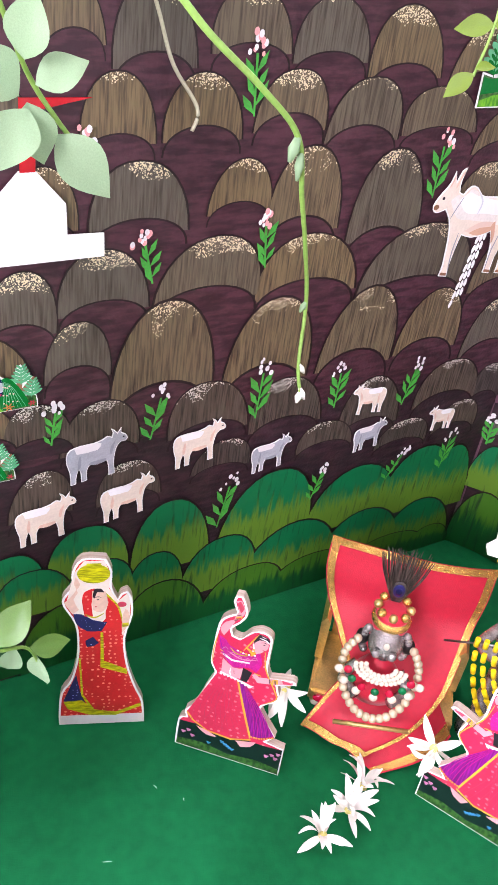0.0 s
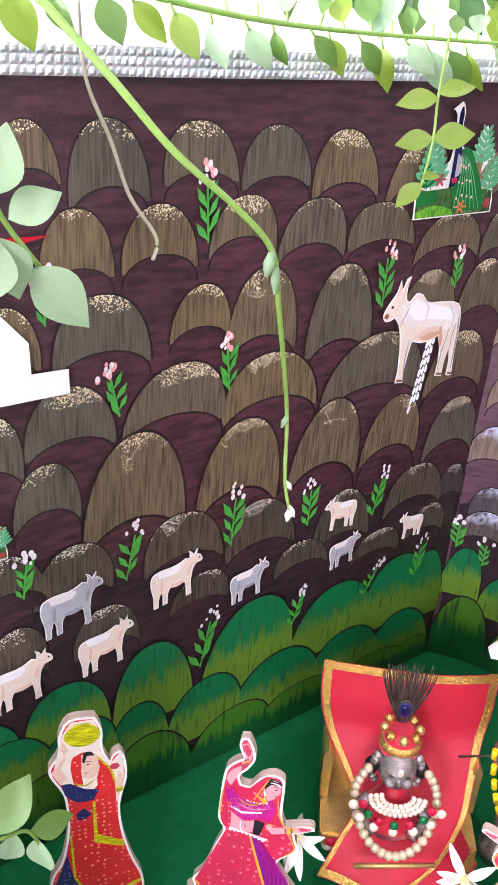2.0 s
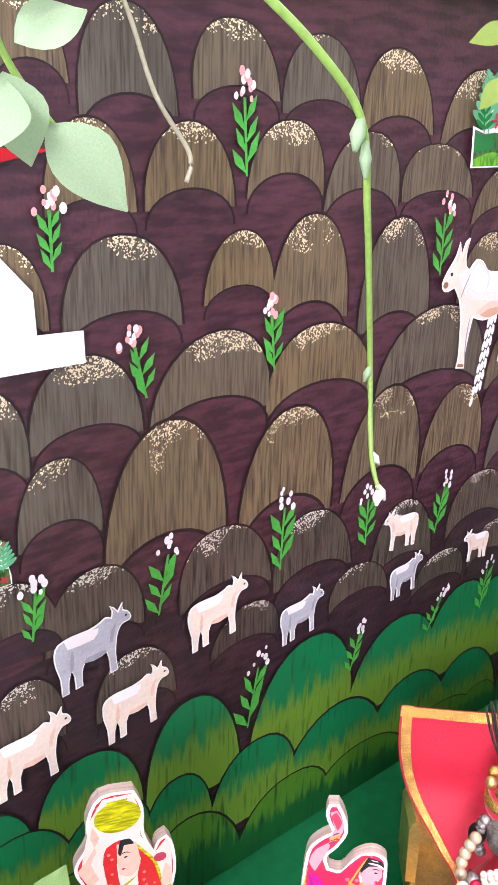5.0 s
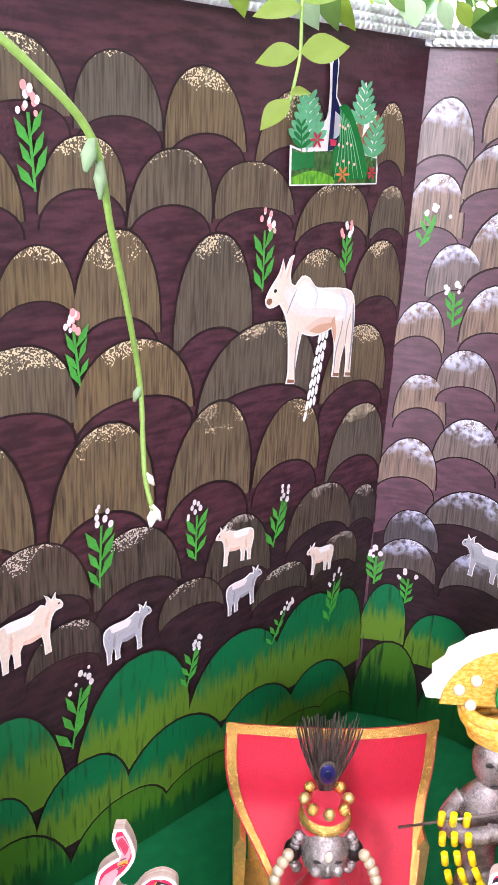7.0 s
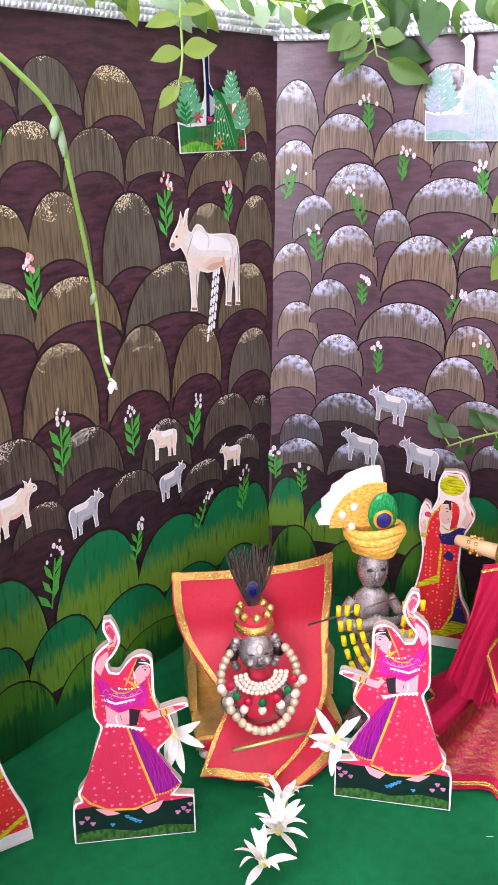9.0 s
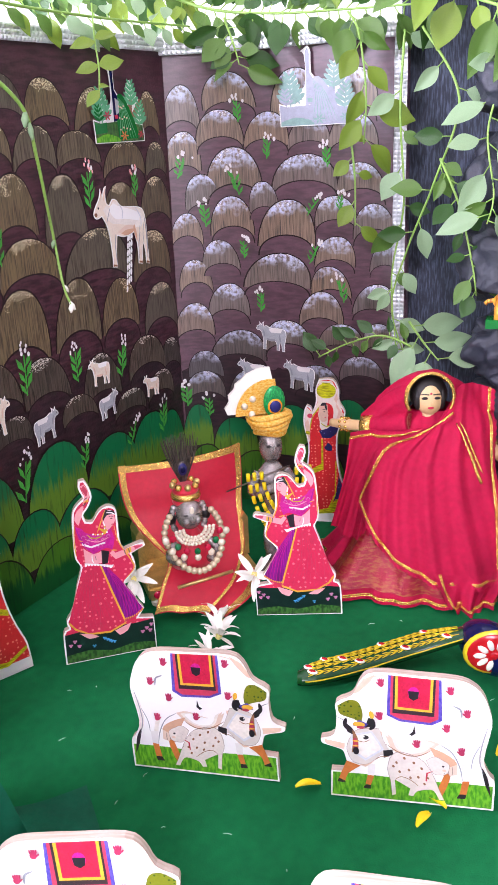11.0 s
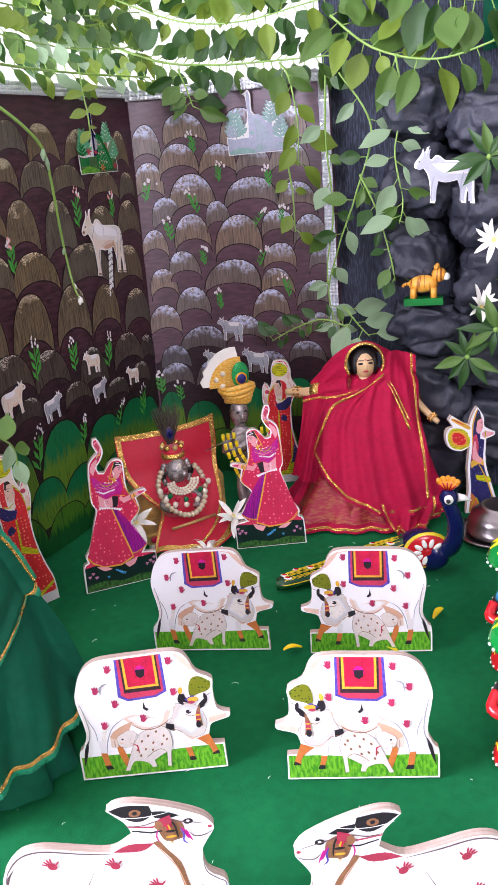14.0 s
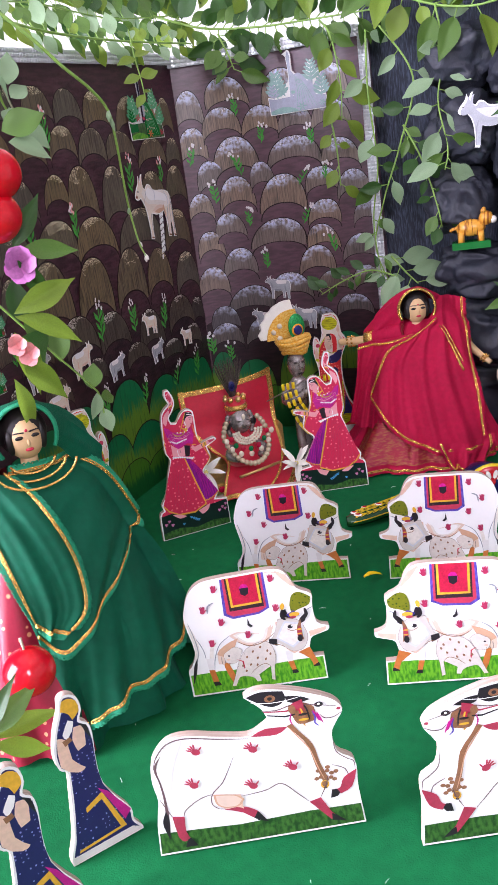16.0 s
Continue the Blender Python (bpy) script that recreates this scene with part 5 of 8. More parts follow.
BULL = [(-455, 225), (-435, 180), (-390, 172), (-330, 190), (-270, 110), (-237, 0), (-225, -120), (-218, -250), (-232, -330), (-150, -342), (-150, -250), (-130, -120), (-105, -20), (0, -50), (120, -40), (190, -20), (230, -130), (236, -250), (226, -352), (302, -367), (312, -240), (345, -140), (368, -250), (364, -372), (427, -382), (422, -200), (427, 0), (415, 130), (370, 210), (250, 242), (80, 255), (0, 272), (-60, 330), (-130, 346), (-185, 292), (-230, 312), (-238, 400), (-212, 478), (-252, 462), (-287, 380), (-312, 462), (-338, 385), (-382, 330), (-422, 285)]
cutout("bull_card", [(BULL, "", 2), (inset(BULL, 9), "cream_cow", 2), ([(-300, 250), (-240, 290), (-180, 270), (-120, 320), (-50, 300), (20, 250), (200, 236), (360, 190), (400, 90), (300, 20), (120, 60), (-60, 90), (-200, 120)], "p_warm", 4), ([(-210, 250), (-130, 300), (-40, 270), (180, 215), (340, 160), (300, 90), (60, 130), (-120, 150)], "gloss_white", 4), (stroke([(-40, 300), (20, 220), (0, 130)], 14), "p_cool", 0), (stroke([(250, 230), (330, 120), (320, 0)], 16), "p_cool", 0),
        ([(-90, 10), (60, -30), (190, -5), (220, 50), (60, 66)], "p_blush", 4), ([(-40, -10), (60, -36), (180, -12), (190, 20), (60, 20)], "p_tan", 4), (stroke([(-262, 120), (-226, 190), (-180, 268)], 9), "p_dim", 0), ([(210, 60), (240, -60), (225, -120), (195, -30), (180, 30)], "p_tan", 3),
        (stroke([(395, 130), (412, -50), (400, -330)], 16), "p_dim", 0), (stroke([(240, -340), (250, -180), (290, -40), (300, 40)], 10), "p_dim", 0), (stroke([(-150, -330), (-160, -150), (-140, 0)], 10), "p_dim", 0), (stroke([(345, -140), (350, -40), (380, 60)], 10), "p_dim", 0),
        ([(-224, -322), (-158, -332), (-158, -312), (-222, -300)], "p_brown", 0), ([(232, -345), (298, -358), (298, -336), (236, -325)], "p_brown", 0), ([(368, -364), (422, -374), (422, -352), (370, -342)], "p_brown", 0),
        (disc((-375, 275), 14, 12, 8), "p_dark", 0), (disc((-425, 215), 26, 20, 9), "p_brown", 0), (stroke([(-312, 445), (-322, 390), (-340, 350)], 14), "p_peach", 0), (stroke([(-232, 450), (-262, 390), (-280, 340)], 14), "p_peach", 0)],
       0.0006, on_wall(wall_a, -0.1325, 0.333, 0.0043) @ Matrix.Diagonal((0.92, 1, 0.97, 1)), "white humped bull cut from printed card on brown hills", "bull card", side="paper", face="paper")
milk = holder("milk_stream", on_wall(wall_a, -0.126, 0.303, 0.0046), "stream of small white painted dashes below the bull", "painted stream")
for k in range(22):
    bm = bmesh.new()
    s, lane = (k // 3) / 7, k % 3 - 1
    slab(bm, disc((0.004 - 0.009 * s + lane * 0.0032, 0.024 - 0.05 * s + lane * 0.0012), 0.0013, 0.0034, 8, -0.15 + lane * 0.1), 0.0004, 0, 0)
    part("dash", bm, M["milk"], milk)

PEACOCK = [(-380, 0), (-390, 290), (-300, 260), (-310, 480), (-250, 620), (-190, 600), (-160, 430), (-100, 480), (-85, 600), (-95, 850), (-140, 900), (-60, 960), (-25, 880), (-25, 640), (60, 560), (150, 520), (170, 700), (230, 760), (270, 620), (380, 480), (370, 300), (400, 120), (400, 0)]


def peacock_card(place, u, v, s, label, off=0.0044, pale=False):
    """Printed peacock among plants; pale swaps in print colours washed out by window glare."""
    sc = lambda pts: [(a * s, b * s * 0.77) for a, b in pts]
    key = (lambda k: {"p_lawn": "p_glare", "p_mint": "p_glare_green", "enamel_green": "p_glare", "enamel_blue": "p_glare", "p_olive": "p_glare", "p_brown": "p_glare", "p_red": "p_glare_green", "p_orange": "p_glare_green", "p_grass": "p_glare_green"}.get(k, "p_glare")) if pale else (lambda k: k)
    rough = [
        ([(-370, 10), (-380, 270), (-290, 240), (80, 260), (380, 200), (390, 10)], "p_lawn", 0), ([(-370, 10), (-370, 60), (-200, 110), (-20, 60), (0, 10)], "p_grass", 3), ([(-372, 250), (-290, 232), (-190, 250), (-190, 130), (-370, 110)], "enamel_green", 2),
        ([(180, 300), (360, 540), (375, 470), (260, 250)], "p_brown", 2), ([(120, 300), (200, 560), (240, 550), (220, 300)], "p_brown", 2)]
    rough += leaf_sprig(-255, 240, 370, 6, "p_mint", -10) + leaf_sprig(215, 420, 300, 5, "p_mint", 10) + leaf_sprig(330, 180, 290, 5, "p_mint", 20) + leaf_sprig(-300, 240, 200, 4, "enamel_green", -20)
    rough += [
        ([(-20, 40), (-40, 300), (-20, 560), (60, 590), (150, 470), (230, 300), (290, 120), (280, 40)], "enamel_green", 3), ([(-84, 250), (-75, 600), (-85, 860), (-60, 930), (-40, 860), (-42, 640), (10, 540), (0, 300)], "enamel_blue", 2),
        ([(-40, 540), (20, 500), (10, 370), (-40, 340)], "grey_cow", 2), ([(-70, 340), (-10, 330), (-15, 290), (-60, 290)], "p_red", 2)]
    for k in range(7):
        rough.append((stroke([(0 + 14 * k, 560 - 14 * k), (20 + 22 * k, 330), (-10 + 44 * k, 50)], 7), "p_mint", 0))
    for k in range(12):
        rough.append((disc((10 + 24 * (k % 4) + 40 * (k // 4) * (k % 4) / 3, 440 - 130 * (k // 4) - 12 * (k % 3)), 11, 13, 8), "p_peach", 0))
    for (a, b, r), col in (((-180, 330, 60), "p_red"), ((60, 80, 64), "p_orange"), ((330, 90, 50), "p_red")):
        for e in range(6):
            rough.append((disc((a + r * 0.55 * math.cos(e * 1.05), b + r * 0.6 * math.sin(e * 1.05)), r * 0.5, r * 0.16, 7, e * 1.05), col, 0))
    return cutout("peacock_card", [(sc(PEACOCK), "", 2)] + [(sc(p), key(k), c) for p, k, c in rough],
        0.0006, on_wall(place, u, v, off), label, "peacock card", "peacock cards", side="paper", face="paper")


peacock_card(wall_a, -0.124, 0.4185, 0.98, "peacock among plants cut from printed card, dark board")
peacock_card(wall_b, -0.166, 0.424, 1.0, "peacock among plants on printed card, window glare in its pale colours", pale=True)
peacock_card(wall_a, -0.467, 0.252, 0.52, "small peacock cut from printed card on painted hills")
peacock_card(wall_a, -0.482, 0.199, 0.50, "small peacock cut from printed card on painted hills")

temple = holder("temple_card", on_wall(wall_a, -0.4415, 0.345, 0.0044), "white card temple with red flag on painted hills", "temple card")
bm = bmesh.new()
slab(bm, [(-0.045, 0), (0.0355, 0), (0.0352, 0.0138), (0.0144, 0.0145), (0.0139, 0.032), (-0.0015, 0.050), (-0.0105, 0.0505), (-0.026, 0.034), (-0.026, 0.015), (-0.045, 0.014)], 0.0008, 0, 0)
part("temple", bm, M["paper"], temple)
bm = bmesh.new()
slab(bm, [(-0.010, 0.050), (-0.002, 0.050), (-0.0008, 0.080), (0.028, 0.0855), (-0.009, 0.0862)], 0.0006, 0, 0, -0.0006)
part("flag", bm, M["enamel_red"], temple, "plain red paper flag")


# ---- shaped things ----
def ball(bm, c, r, mi=0, u=14, v=9, scale=(1, 1, 1), turn=None):
    m = Matrix.Translation(c) @ (turn or Matrix()) @ Matrix.Diagonal((*scale, 1))
    ret = bmesh.ops.create_uvsphere(bm, u_segments=u, v_segments=v, radius=r, matrix=m)
    for f in {f for w in ret["verts"] for f in w.link_faces}:
        f.material_index = mi
        f.smooth = True


def tube(bm, pts, radius, mi=0, seg=7, close=True):
    """A round cord through points; radius is one number or one for each point."""
    pts = [Vector(p) for p in pts]
    rings = []
    for i, p in enumerate(pts):
        d = (pts[min(i + 1, len(pts) - 1)] - pts[max(i - 1, 0)]).normalized()
        a = d.cross(Vector((0.13, 0.21, 0.97)))
        if a.length < 0.05:
            a = d.cross(Vector((1, 0, 0)))
        a.normalize()
        b = d.cross(a)
        r = radius[i] if isinstance(radius, (list, tuple)) else radius
        rings.append([bm.verts.new(p + r * (math.cos(t) * a + math.sin(t) * b)) for t in (2 * math.pi * k / seg for k in range(seg))])
    for q, w in zip(rings, rings[1:]):
        for k in range(seg):
            f = bm.faces.new((q[k], q[(k + 1) % seg], w[(k + 1) % seg], w[k]))
            f.material_index, f.smooth = mi, True
    if close:
        for q in (rings[0][::-1], rings[-1]):
            bm.faces.new(q).material_index = mi


def lathe(bm, profile, mi=0, seg=24, c=(0, 0, 0), scale=(1, 1)):
    rings = [[bm.verts.new((c[0] + r * scale[0] * math.cos(t), c[1] + r * scale[1] * math.sin(t), c[2] + z)) for t in (2 * math.pi * k / seg for k in range(seg))] for r, z in profile]
    for q, w in zip(rings, rings[1:]):
        for k in range(seg):
            f = bm.faces.new((q[k], q[(k + 1) % seg], w[(k + 1) % seg], w[k]))
            f.material_index, f.smooth = mi, True
    bm.faces.new(rings[0][::-1]).material_index = mi
    bm.faces.new(rings[-1]).material_index = mi


def surface(bm, fn, nu, nv, mi=0, wrap=False):
    """A sheet from fn(s, t), both 0 to 1."""
    g = [[bm.verts.new(fn(i / nu, j / nv)) for j in range(nv + 1)] for i in range(nu if wrap else nu + 1)]
    for i in range(nu):
        for j in range(nv):
            q = g[(i + 1) % len(g)]
            f = bm.faces.new((g[i][j], q[j], q[j + 1], g[i][j + 1]))
            f.material_index, f.smooth = mi, True


# ---- draped dolls ----
def spaced(ctrl, n):
    """n + 1 points evenly spaced along a smooth path in a plane."""
    pts = curve_points([(x, 0, z) for x, z in ctrl], 10)
    run = [0.0]
    for p, q in zip(pts, pts[1:]):
        run.append(run[-1] + (q - p).length)
    out, j = [], 0
    for k in range(n + 1):
        d = run[-1] * k / n
        while j < len(run) - 2 and run[j + 1] < d:
            j += 1
        f = (d - run[j]) / max(1e-9, run[j + 1] - run[j])
        out.append(pts[j].lerp(pts[j + 1], min(1.0, f)))
    return out


def sequin(bm, c, r, mi):
    """A tiny eight-sided bead."""
    v = [bm.verts.new(c + Vector(d) * r) for d in ((1, 0, 0), (0, 1, 0), (-1, 0, 0), (0, -1, 0), (0, 0, 1), (0, 0, -1))]
    for i in range(4):
        j = (i + 1) % 4
        bm.faces.new((v[i], v[j], v[4])).material_index = mi
        bm.faces.new((v[j], v[i], v[5])).material_index = mi


class Wrap:
    """Cloth laid round a flared body: folded skirt plus free panels with laced edges."""

    def __init__(self, h, base, seed, flare=0.0):
        r = random.Random(seed)
        self.bm, self.h, self.base, self.flare = bmesh.new(), h, base, flare
        self.ph = [r.uniform(0, 6.28) for _ in range(6)]

    def girth(self, z):
        k = z / self.h
        prof = ((0.0, 1.0), (0.12, 0.93), (0.3, 0.80), (0.5, 0.64), (0.66, 0.52), (0.78, 0.40), (0.86, 0.20), (1.0, 0.10), (2.0, 0.1))
        for (z0, r0), (z1, r1) in zip(prof, prof[1:]):
            if k <= z1:
                return self.base * (r0 + (r1 - r0) * (k - z0) / (z1 - z0))

    def skirt_point(self, a, z, extra=0.0):
        k, ph = z / self.h, self.ph
        fold = (1 - 0.7 * k) * (0.085 * math.sin(6 * a + ph[0] + 2.6 * k) + 0.07 * math.sin(11 * a + ph[1] - 3 * k) + 0.035 * math.sin(21 * a + ph[2] + 4 * k))
        q = self.girth(z) * (1 + fold) * (1 + self.flare * max(0.0, -math.sin(a)) * max(0.0, 1 - 2.2 * k) ** 2) + extra
        return Vector((q * math.sin(a), -q * 0.82 * math.cos(a), z))

    def skirt(self, a0, a1, z0, z1, mi, extra=0.0):
        n = max(8, int(90 * abs(a1 - a0) / 6.28))
        surface(self.bm, lambda s, t: self.skirt_point(a0 + (a1 - a0) * s, z0 + (z1 - z0) * t, extra), n, 14, mi)

    def lace(self, pts, cord, scallop, out, size=0.0009, wave=0.0022):
        """Sequined gold cords with a flat scalloped lace band outside them."""
        bm = self.bm
        tube(bm, pts, size * 0.8, cord, 6)
        tube(bm, [p + 0.0019 * o for p, o in zip(pts, out)], size * 0.8, cord, 5)
        run, since = 0.0, 1.0
        last = None
        for k, (p, o) in enumerate(zip(pts, out)):
            d = (pts[min(k + 1, len(pts) - 1)] - pts[max(k - 1, 0)]).normalized()
            if k:
                run += (p - pts[k - 1]).length
                since += (p - pts[k - 1]).length
            if since > 0.0024:
                since = 0.0
                sequin(bm, p + 0.0009 * o - Vector((0, 0.0006, 0)), 0.0012, cord)
            deep = 0.0034 + wave * abs(math.sin(math.pi * run / 0.0056))
            lift = Vector((0, -0.0007, 0))
            now = [bm.verts.new(p + 0.0008 * o), bm.verts.new(p + (0.0008 + deep * 0.5) * o + lift), bm.verts.new(p + (0.0008 + deep) * o)]
            if last:
                for j in (0, 1):
                    f = bm.faces.new((last[j], now[j], now[j + 1], last[j + 1]))
                    f.material_index = scallop
            last = now
        tube(bm, [p + (0.0008 + 0.0034 + wave * abs(math.sin(2.2 * k))) * o for k, (p, o) in enumerate(zip(pts, out))], size * 0.6, scallop, 5)

    def panel(self, top, bottom, left, right, mi, lift, laced="", folds=5, amp=0.0035, cord=2, scallop=3, skew=0.0):
        """Free cloth between four edges given as (x, z); top and bottom run left to right, left and right run down."""
        nu, nv = 44, 36
        T, B, L, R = spaced(top, nu), spaced(bottom, nu), spaced(left, nv), spaced(right, nv)
        c00, c10, c01, c11 = T[0], T[-1], B[0], B[-1]
        ph = self.ph

        def at_uv(i, j, more=0.0):
            u, v = i / nu, j / nv
            p = (1 - v) * T[i] + v * B[i] + (1 - u) * L[j] + u * R[j] - ((1 - u) * (1 - v) * c00 + u * (1 - v) * c10 + (1 - u) * v * c01 + u * v * c11)
            g = self.girth(max(0.0, p.z))
            deep = (0.82 * g + lift) * math.sqrt(max(0.05, 1 - (p.x / (g + 0.022)) ** 2))
            crease = math.sin(6.28 * folds * (u + skew * v) + ph[3]) + 0.55 * math.sin(6.28 * folds * 1.9 * (u + skew * v) + ph[4] + 2 * v)
            return Vector((p.x, -deep - more - amp * (0.25 + v) * crease, max(p.z, 0.003)))

        g = [[self.bm.verts.new(at_uv(i, j)) for j in range(nv + 1)] for i in range(nu + 1)]
        for i in range(nu):
            for j in range(nv):
                f = self.bm.faces.new((g[i][j], g[i + 1][j], g[i + 1][j + 1], g[i][j + 1]))
                f.material_index, f.smooth = mi, True
        edges = {"t": [(i, 0) for i in range(nu + 1)], "b": [(i, nv) for i in range(nu + 1)], "l": [(0, j) for j in range(nv + 1)], "r": [(nu, j) for j in range(nv + 1)]}
        for key in laced:
            ij = edges[key]
            pts = [at_uv(i, j, 0.0012) for i, j in ij]
            inner = [at_uv(min(max(i, 3), nu - 3) if key in "lr" else i, min(max(j, 3), nv - 3) if key in "tb" else j) for i, j in ij]
            fine, out = [], []
            for (p, q), (a, b) in zip(zip(pts, pts[1:]), zip(inner, inner[1:])):
                for e in (0, 1 / 3, 2 / 3):
                    fine.append(p.lerp(q, e))
                    out.append((p.lerp(q, e) - a.lerp(b, e)).normalized())
            self.lace(fine, cord, scallop, out)

    def head(self, c, r):
        bm = self.bm
        ball(bm, c, r, 4, 24, 16, (0.88, 0.92, 1.12))
        ball(bm, c + Vector((0, r * 0.30, r * 0.16)), r * 1.14, 5, 22, 14, (1.02, 0.95, 1.06))
        for sx in (-1, 1):
            ball(bm, c + Vector((sx * r * 0.74, -r * 0.28, -r * 0.05)), r * 0.40, 5, 12, 8, (0.6, 0.9, 1.7))
            ball(bm, c + Vector((sx * r * 0.36, -r * 0.84, r * 0.16)), r * 0.13, 5, 10, 6, (1.7, 0.6, 0.7))
            tube(bm, [c + Vector((sx * r * q, -r * (0.90 - 0.30 * q * q), r * (0.42 - 0.12 * abs(q - 0.4)))) for q in (0.12, 0.3, 0.45, 0.6)], r * 0.035, 5, 5)
        ball(bm, c + Vector((0, -r * 0.93, -r * 0.12)), r * 0.10, 4, 8, 6, (0.8, 0.8, 1.6))
        ball(bm, c + Vector((0, -r * 0.83, -r * 0.46)), r * 0.13, 6, 10, 6, (1.6, 0.6, 0.7))
        ball(bm, c + Vector((0, -r * 0.88, r * 0.46)), r * 0.07, 6, 8, 6, (1, 0.5, 1))
        tube(bm, [c + Vector((0, 0, -r * 0.8)), c + Vector((0, 0.004, -r * 1.8))], r * 0.42, 4, 10)

    def hood(self, c, r, wide=0.06, drop=0.055, back=0.03, cord=2):
        def at_st(s, t):
            a = math.radians(-122 + 244 * s)
            rim = c + Vector((1.42 * r * math.sin(a), -0.002 - 0.3 * r, 1.5 * r * math.cos(a) + 0.1 * r))
            mid = c + Vector((2.1 * r * math.sin(a), 0.006, 2.0 * r * math.cos(a) + 0.1 * r))
            end = c + Vector((wide * math.sin(a), back, -drop + 0.05 * math.cos(a)))
            p = (1 - t) ** 2 * rim + 2 * t * (1 - t) * mid + t * t * end
            w = t * 0.0018
            return p + Vector((w * math.sin(13 * a + self.ph[0]), w * math.cos(11 * a + self.ph[5]), w * math.sin(9 * a)))

        surface(self.bm, at_st, 60, 16, 0)
        for e, q in ((0.0, 0.0014), (0.06, 0.0009)):
            tube(self.bm, [at_st(k / 40, e) + Vector((0, -0.0006, 0)) for k in range(41)], q, cord, 6)

    def arm(self, sh, tip, r, sleeve=0.5):
        path = curve_points((sh, (sh + tip) / 2 + Vector((0, -0.002, -0.003)), tip), 8)
        tube(self.bm, path, [r - 0.55 * r * k / 16 for k in range(17)], 4, 10)
        n = int(16 * sleeve)
        tube(self.bm, path[:n + 1], [r * 1.35 - 0.15 * r * k / n for k in range(n + 1)], 0, 12)
        tube(self.bm, [path[n - 1], path[n], path[min(16, n + 1)]], r * 1.28, 2, 12)
        for k in (12, 13):
            for e in range(8):
                ang = math.pi * e / 4
                d = (tip - sh).normalized()
                u = d.cross(Vector((0, 1, 0))).normalized()
                ball(self.bm, path[k] + r * 0.72 * (math.cos(ang) * u + math.sin(ang) * d.cross(u)), 0.0016, 2, 6, 4)

    def finish(self, m, cloth, under, lace, label):
        ob = solid("cloth_doll", self.bm, [M[cloth], M[under], M["gold_trim"], M[lace], M["skin"], M["hair"], M["p_red"]], label, "doll")
        ob.matrix_world = m
        return ob


# crimson doll: brocade skirt spread on the cloth, panel pinned at the shoulder
m = pose(-0.090, -0.325, 0, 0, 0, -62)
w = Wrap(0.205, 0.086, 4, 0.42)
w.skirt(-math.pi, math.pi, 0.004, 0.172, 0)
w.skirt(-1.25, 0.1, 0.012, 0.066, 1, 0.002)
hem = [w.skirt_point(-2.2 + 4.4 * k / 150, 0.007, 0.002) for k in range(151)]
w.lace(hem, 2, 0, [Vector((0, -0.3, -0.9))] * 151, 0.0010, 0.0010)
w.panel([(0.012, 0.174), (0.020, 0.196), (0.048, 0.190)], [(-0.072, 0.089), (-0.054, 0.057), (-0.026, 0.037), (0.003, 0.027), (0.050, 0.025)],
        [(0.012, 0.174), (-0.017, 0.158), (-0.044, 0.145), (-0.058, 0.125), (-0.072, 0.089)], [(0.048, 0.190), (0.047, 0.160), (0.046, 0.125), (0.049, 0.065), (0.050, 0.025)], 0, 0.010, "lbr", 4, 0.0026, skew=-0.35)
w.panel([(-0.080, 0.146), (-0.050, 0.150), (-0.018, 0.158)], [(-0.100, 0.060), (-0.085, 0.052), (-0.066, 0.060)], [(-0.080, 0.146), (-0.086, 0.110), (-0.100, 0.060)], [(-0.018, 0.158), (-0.050, 0.120), (-0.066, 0.060)], 0, 0.002, "t", 3, 0.003)
w.panel([(-0.004, 0.036), (0.028, 0.032), (0.056, 0.034)], [(0.008, 0.005), (0.026, 0.0035), (0.050, 0.010)], [(-0.004, 0.036), (0.000, 0.022), (0.008, 0.005)], [(0.056, 0.034), (0.055, 0.022), (0.050, 0.010)], 0, 0.012, "lbr", 2, 0.0035, skew=0.2)
tube(w.bm, [w.skirt_point(0.32 + 0.02 * k, 0.166 - 0.0042 * k, 0.016) for k in range(14)], [0.0006 + 0.00012 * k for k in range(14)], 2, 6)
tube(w.bm, [w.skirt_point(0.40 + 0.02 * k, 0.166 - 0.0042 * k, 0.016) for k in range(12)], [0.0006 + 0.00010 * k for k in range(12)], 2, 6)
hc = Vector((-0.008, -0.016, 0.186))
w.head(hc, 0.0148)
w.hood(hc, 0.0148, 0.062, 0.042, 0.026)
inv = m.inverted()
w.arm(Vector((-0.024, -0.016, 0.162)), inv @ Vector((-0.105, -0.225, 0.148)), 0.0088, 0.5)
w.arm(Vector((0.040, 0.0, 0.150)), inv @ Vector((-0.085, -0.404, 0.112)), 0.0062, 0.35)
w.finish(m, "sari", "brocade", "sari", "doll draped in crimson sari with gold lace hem")

# green doll: red printed skirt, crossed green panels with wavy lace
m = pose(-0.650, -0.172, 0, 0, 0, -38)
w = Wrap(0.232, 0.092, 9, 0.0)
w.skirt(-math.pi, 0.05, 0.004, 0.196, 1)
w.skirt(0.0, math.pi, 0.004, 0.196, 0, 0.003)
w.panel([(-0.020, 0.108), (0.030, 0.116), (0.080, 0.140)], [(-0.003, 0.024), (0.027, 0.034), (0.074, 0.039), (0.112, 0.046)],
        [(-0.020, 0.108), (-0.014, 0.070), (-0.003, 0.024)], [(0.080, 0.140), (0.098, 0.100), (0.112, 0.046)], 0, 0.010, "b", 3, 0.0032, skew=0.25)
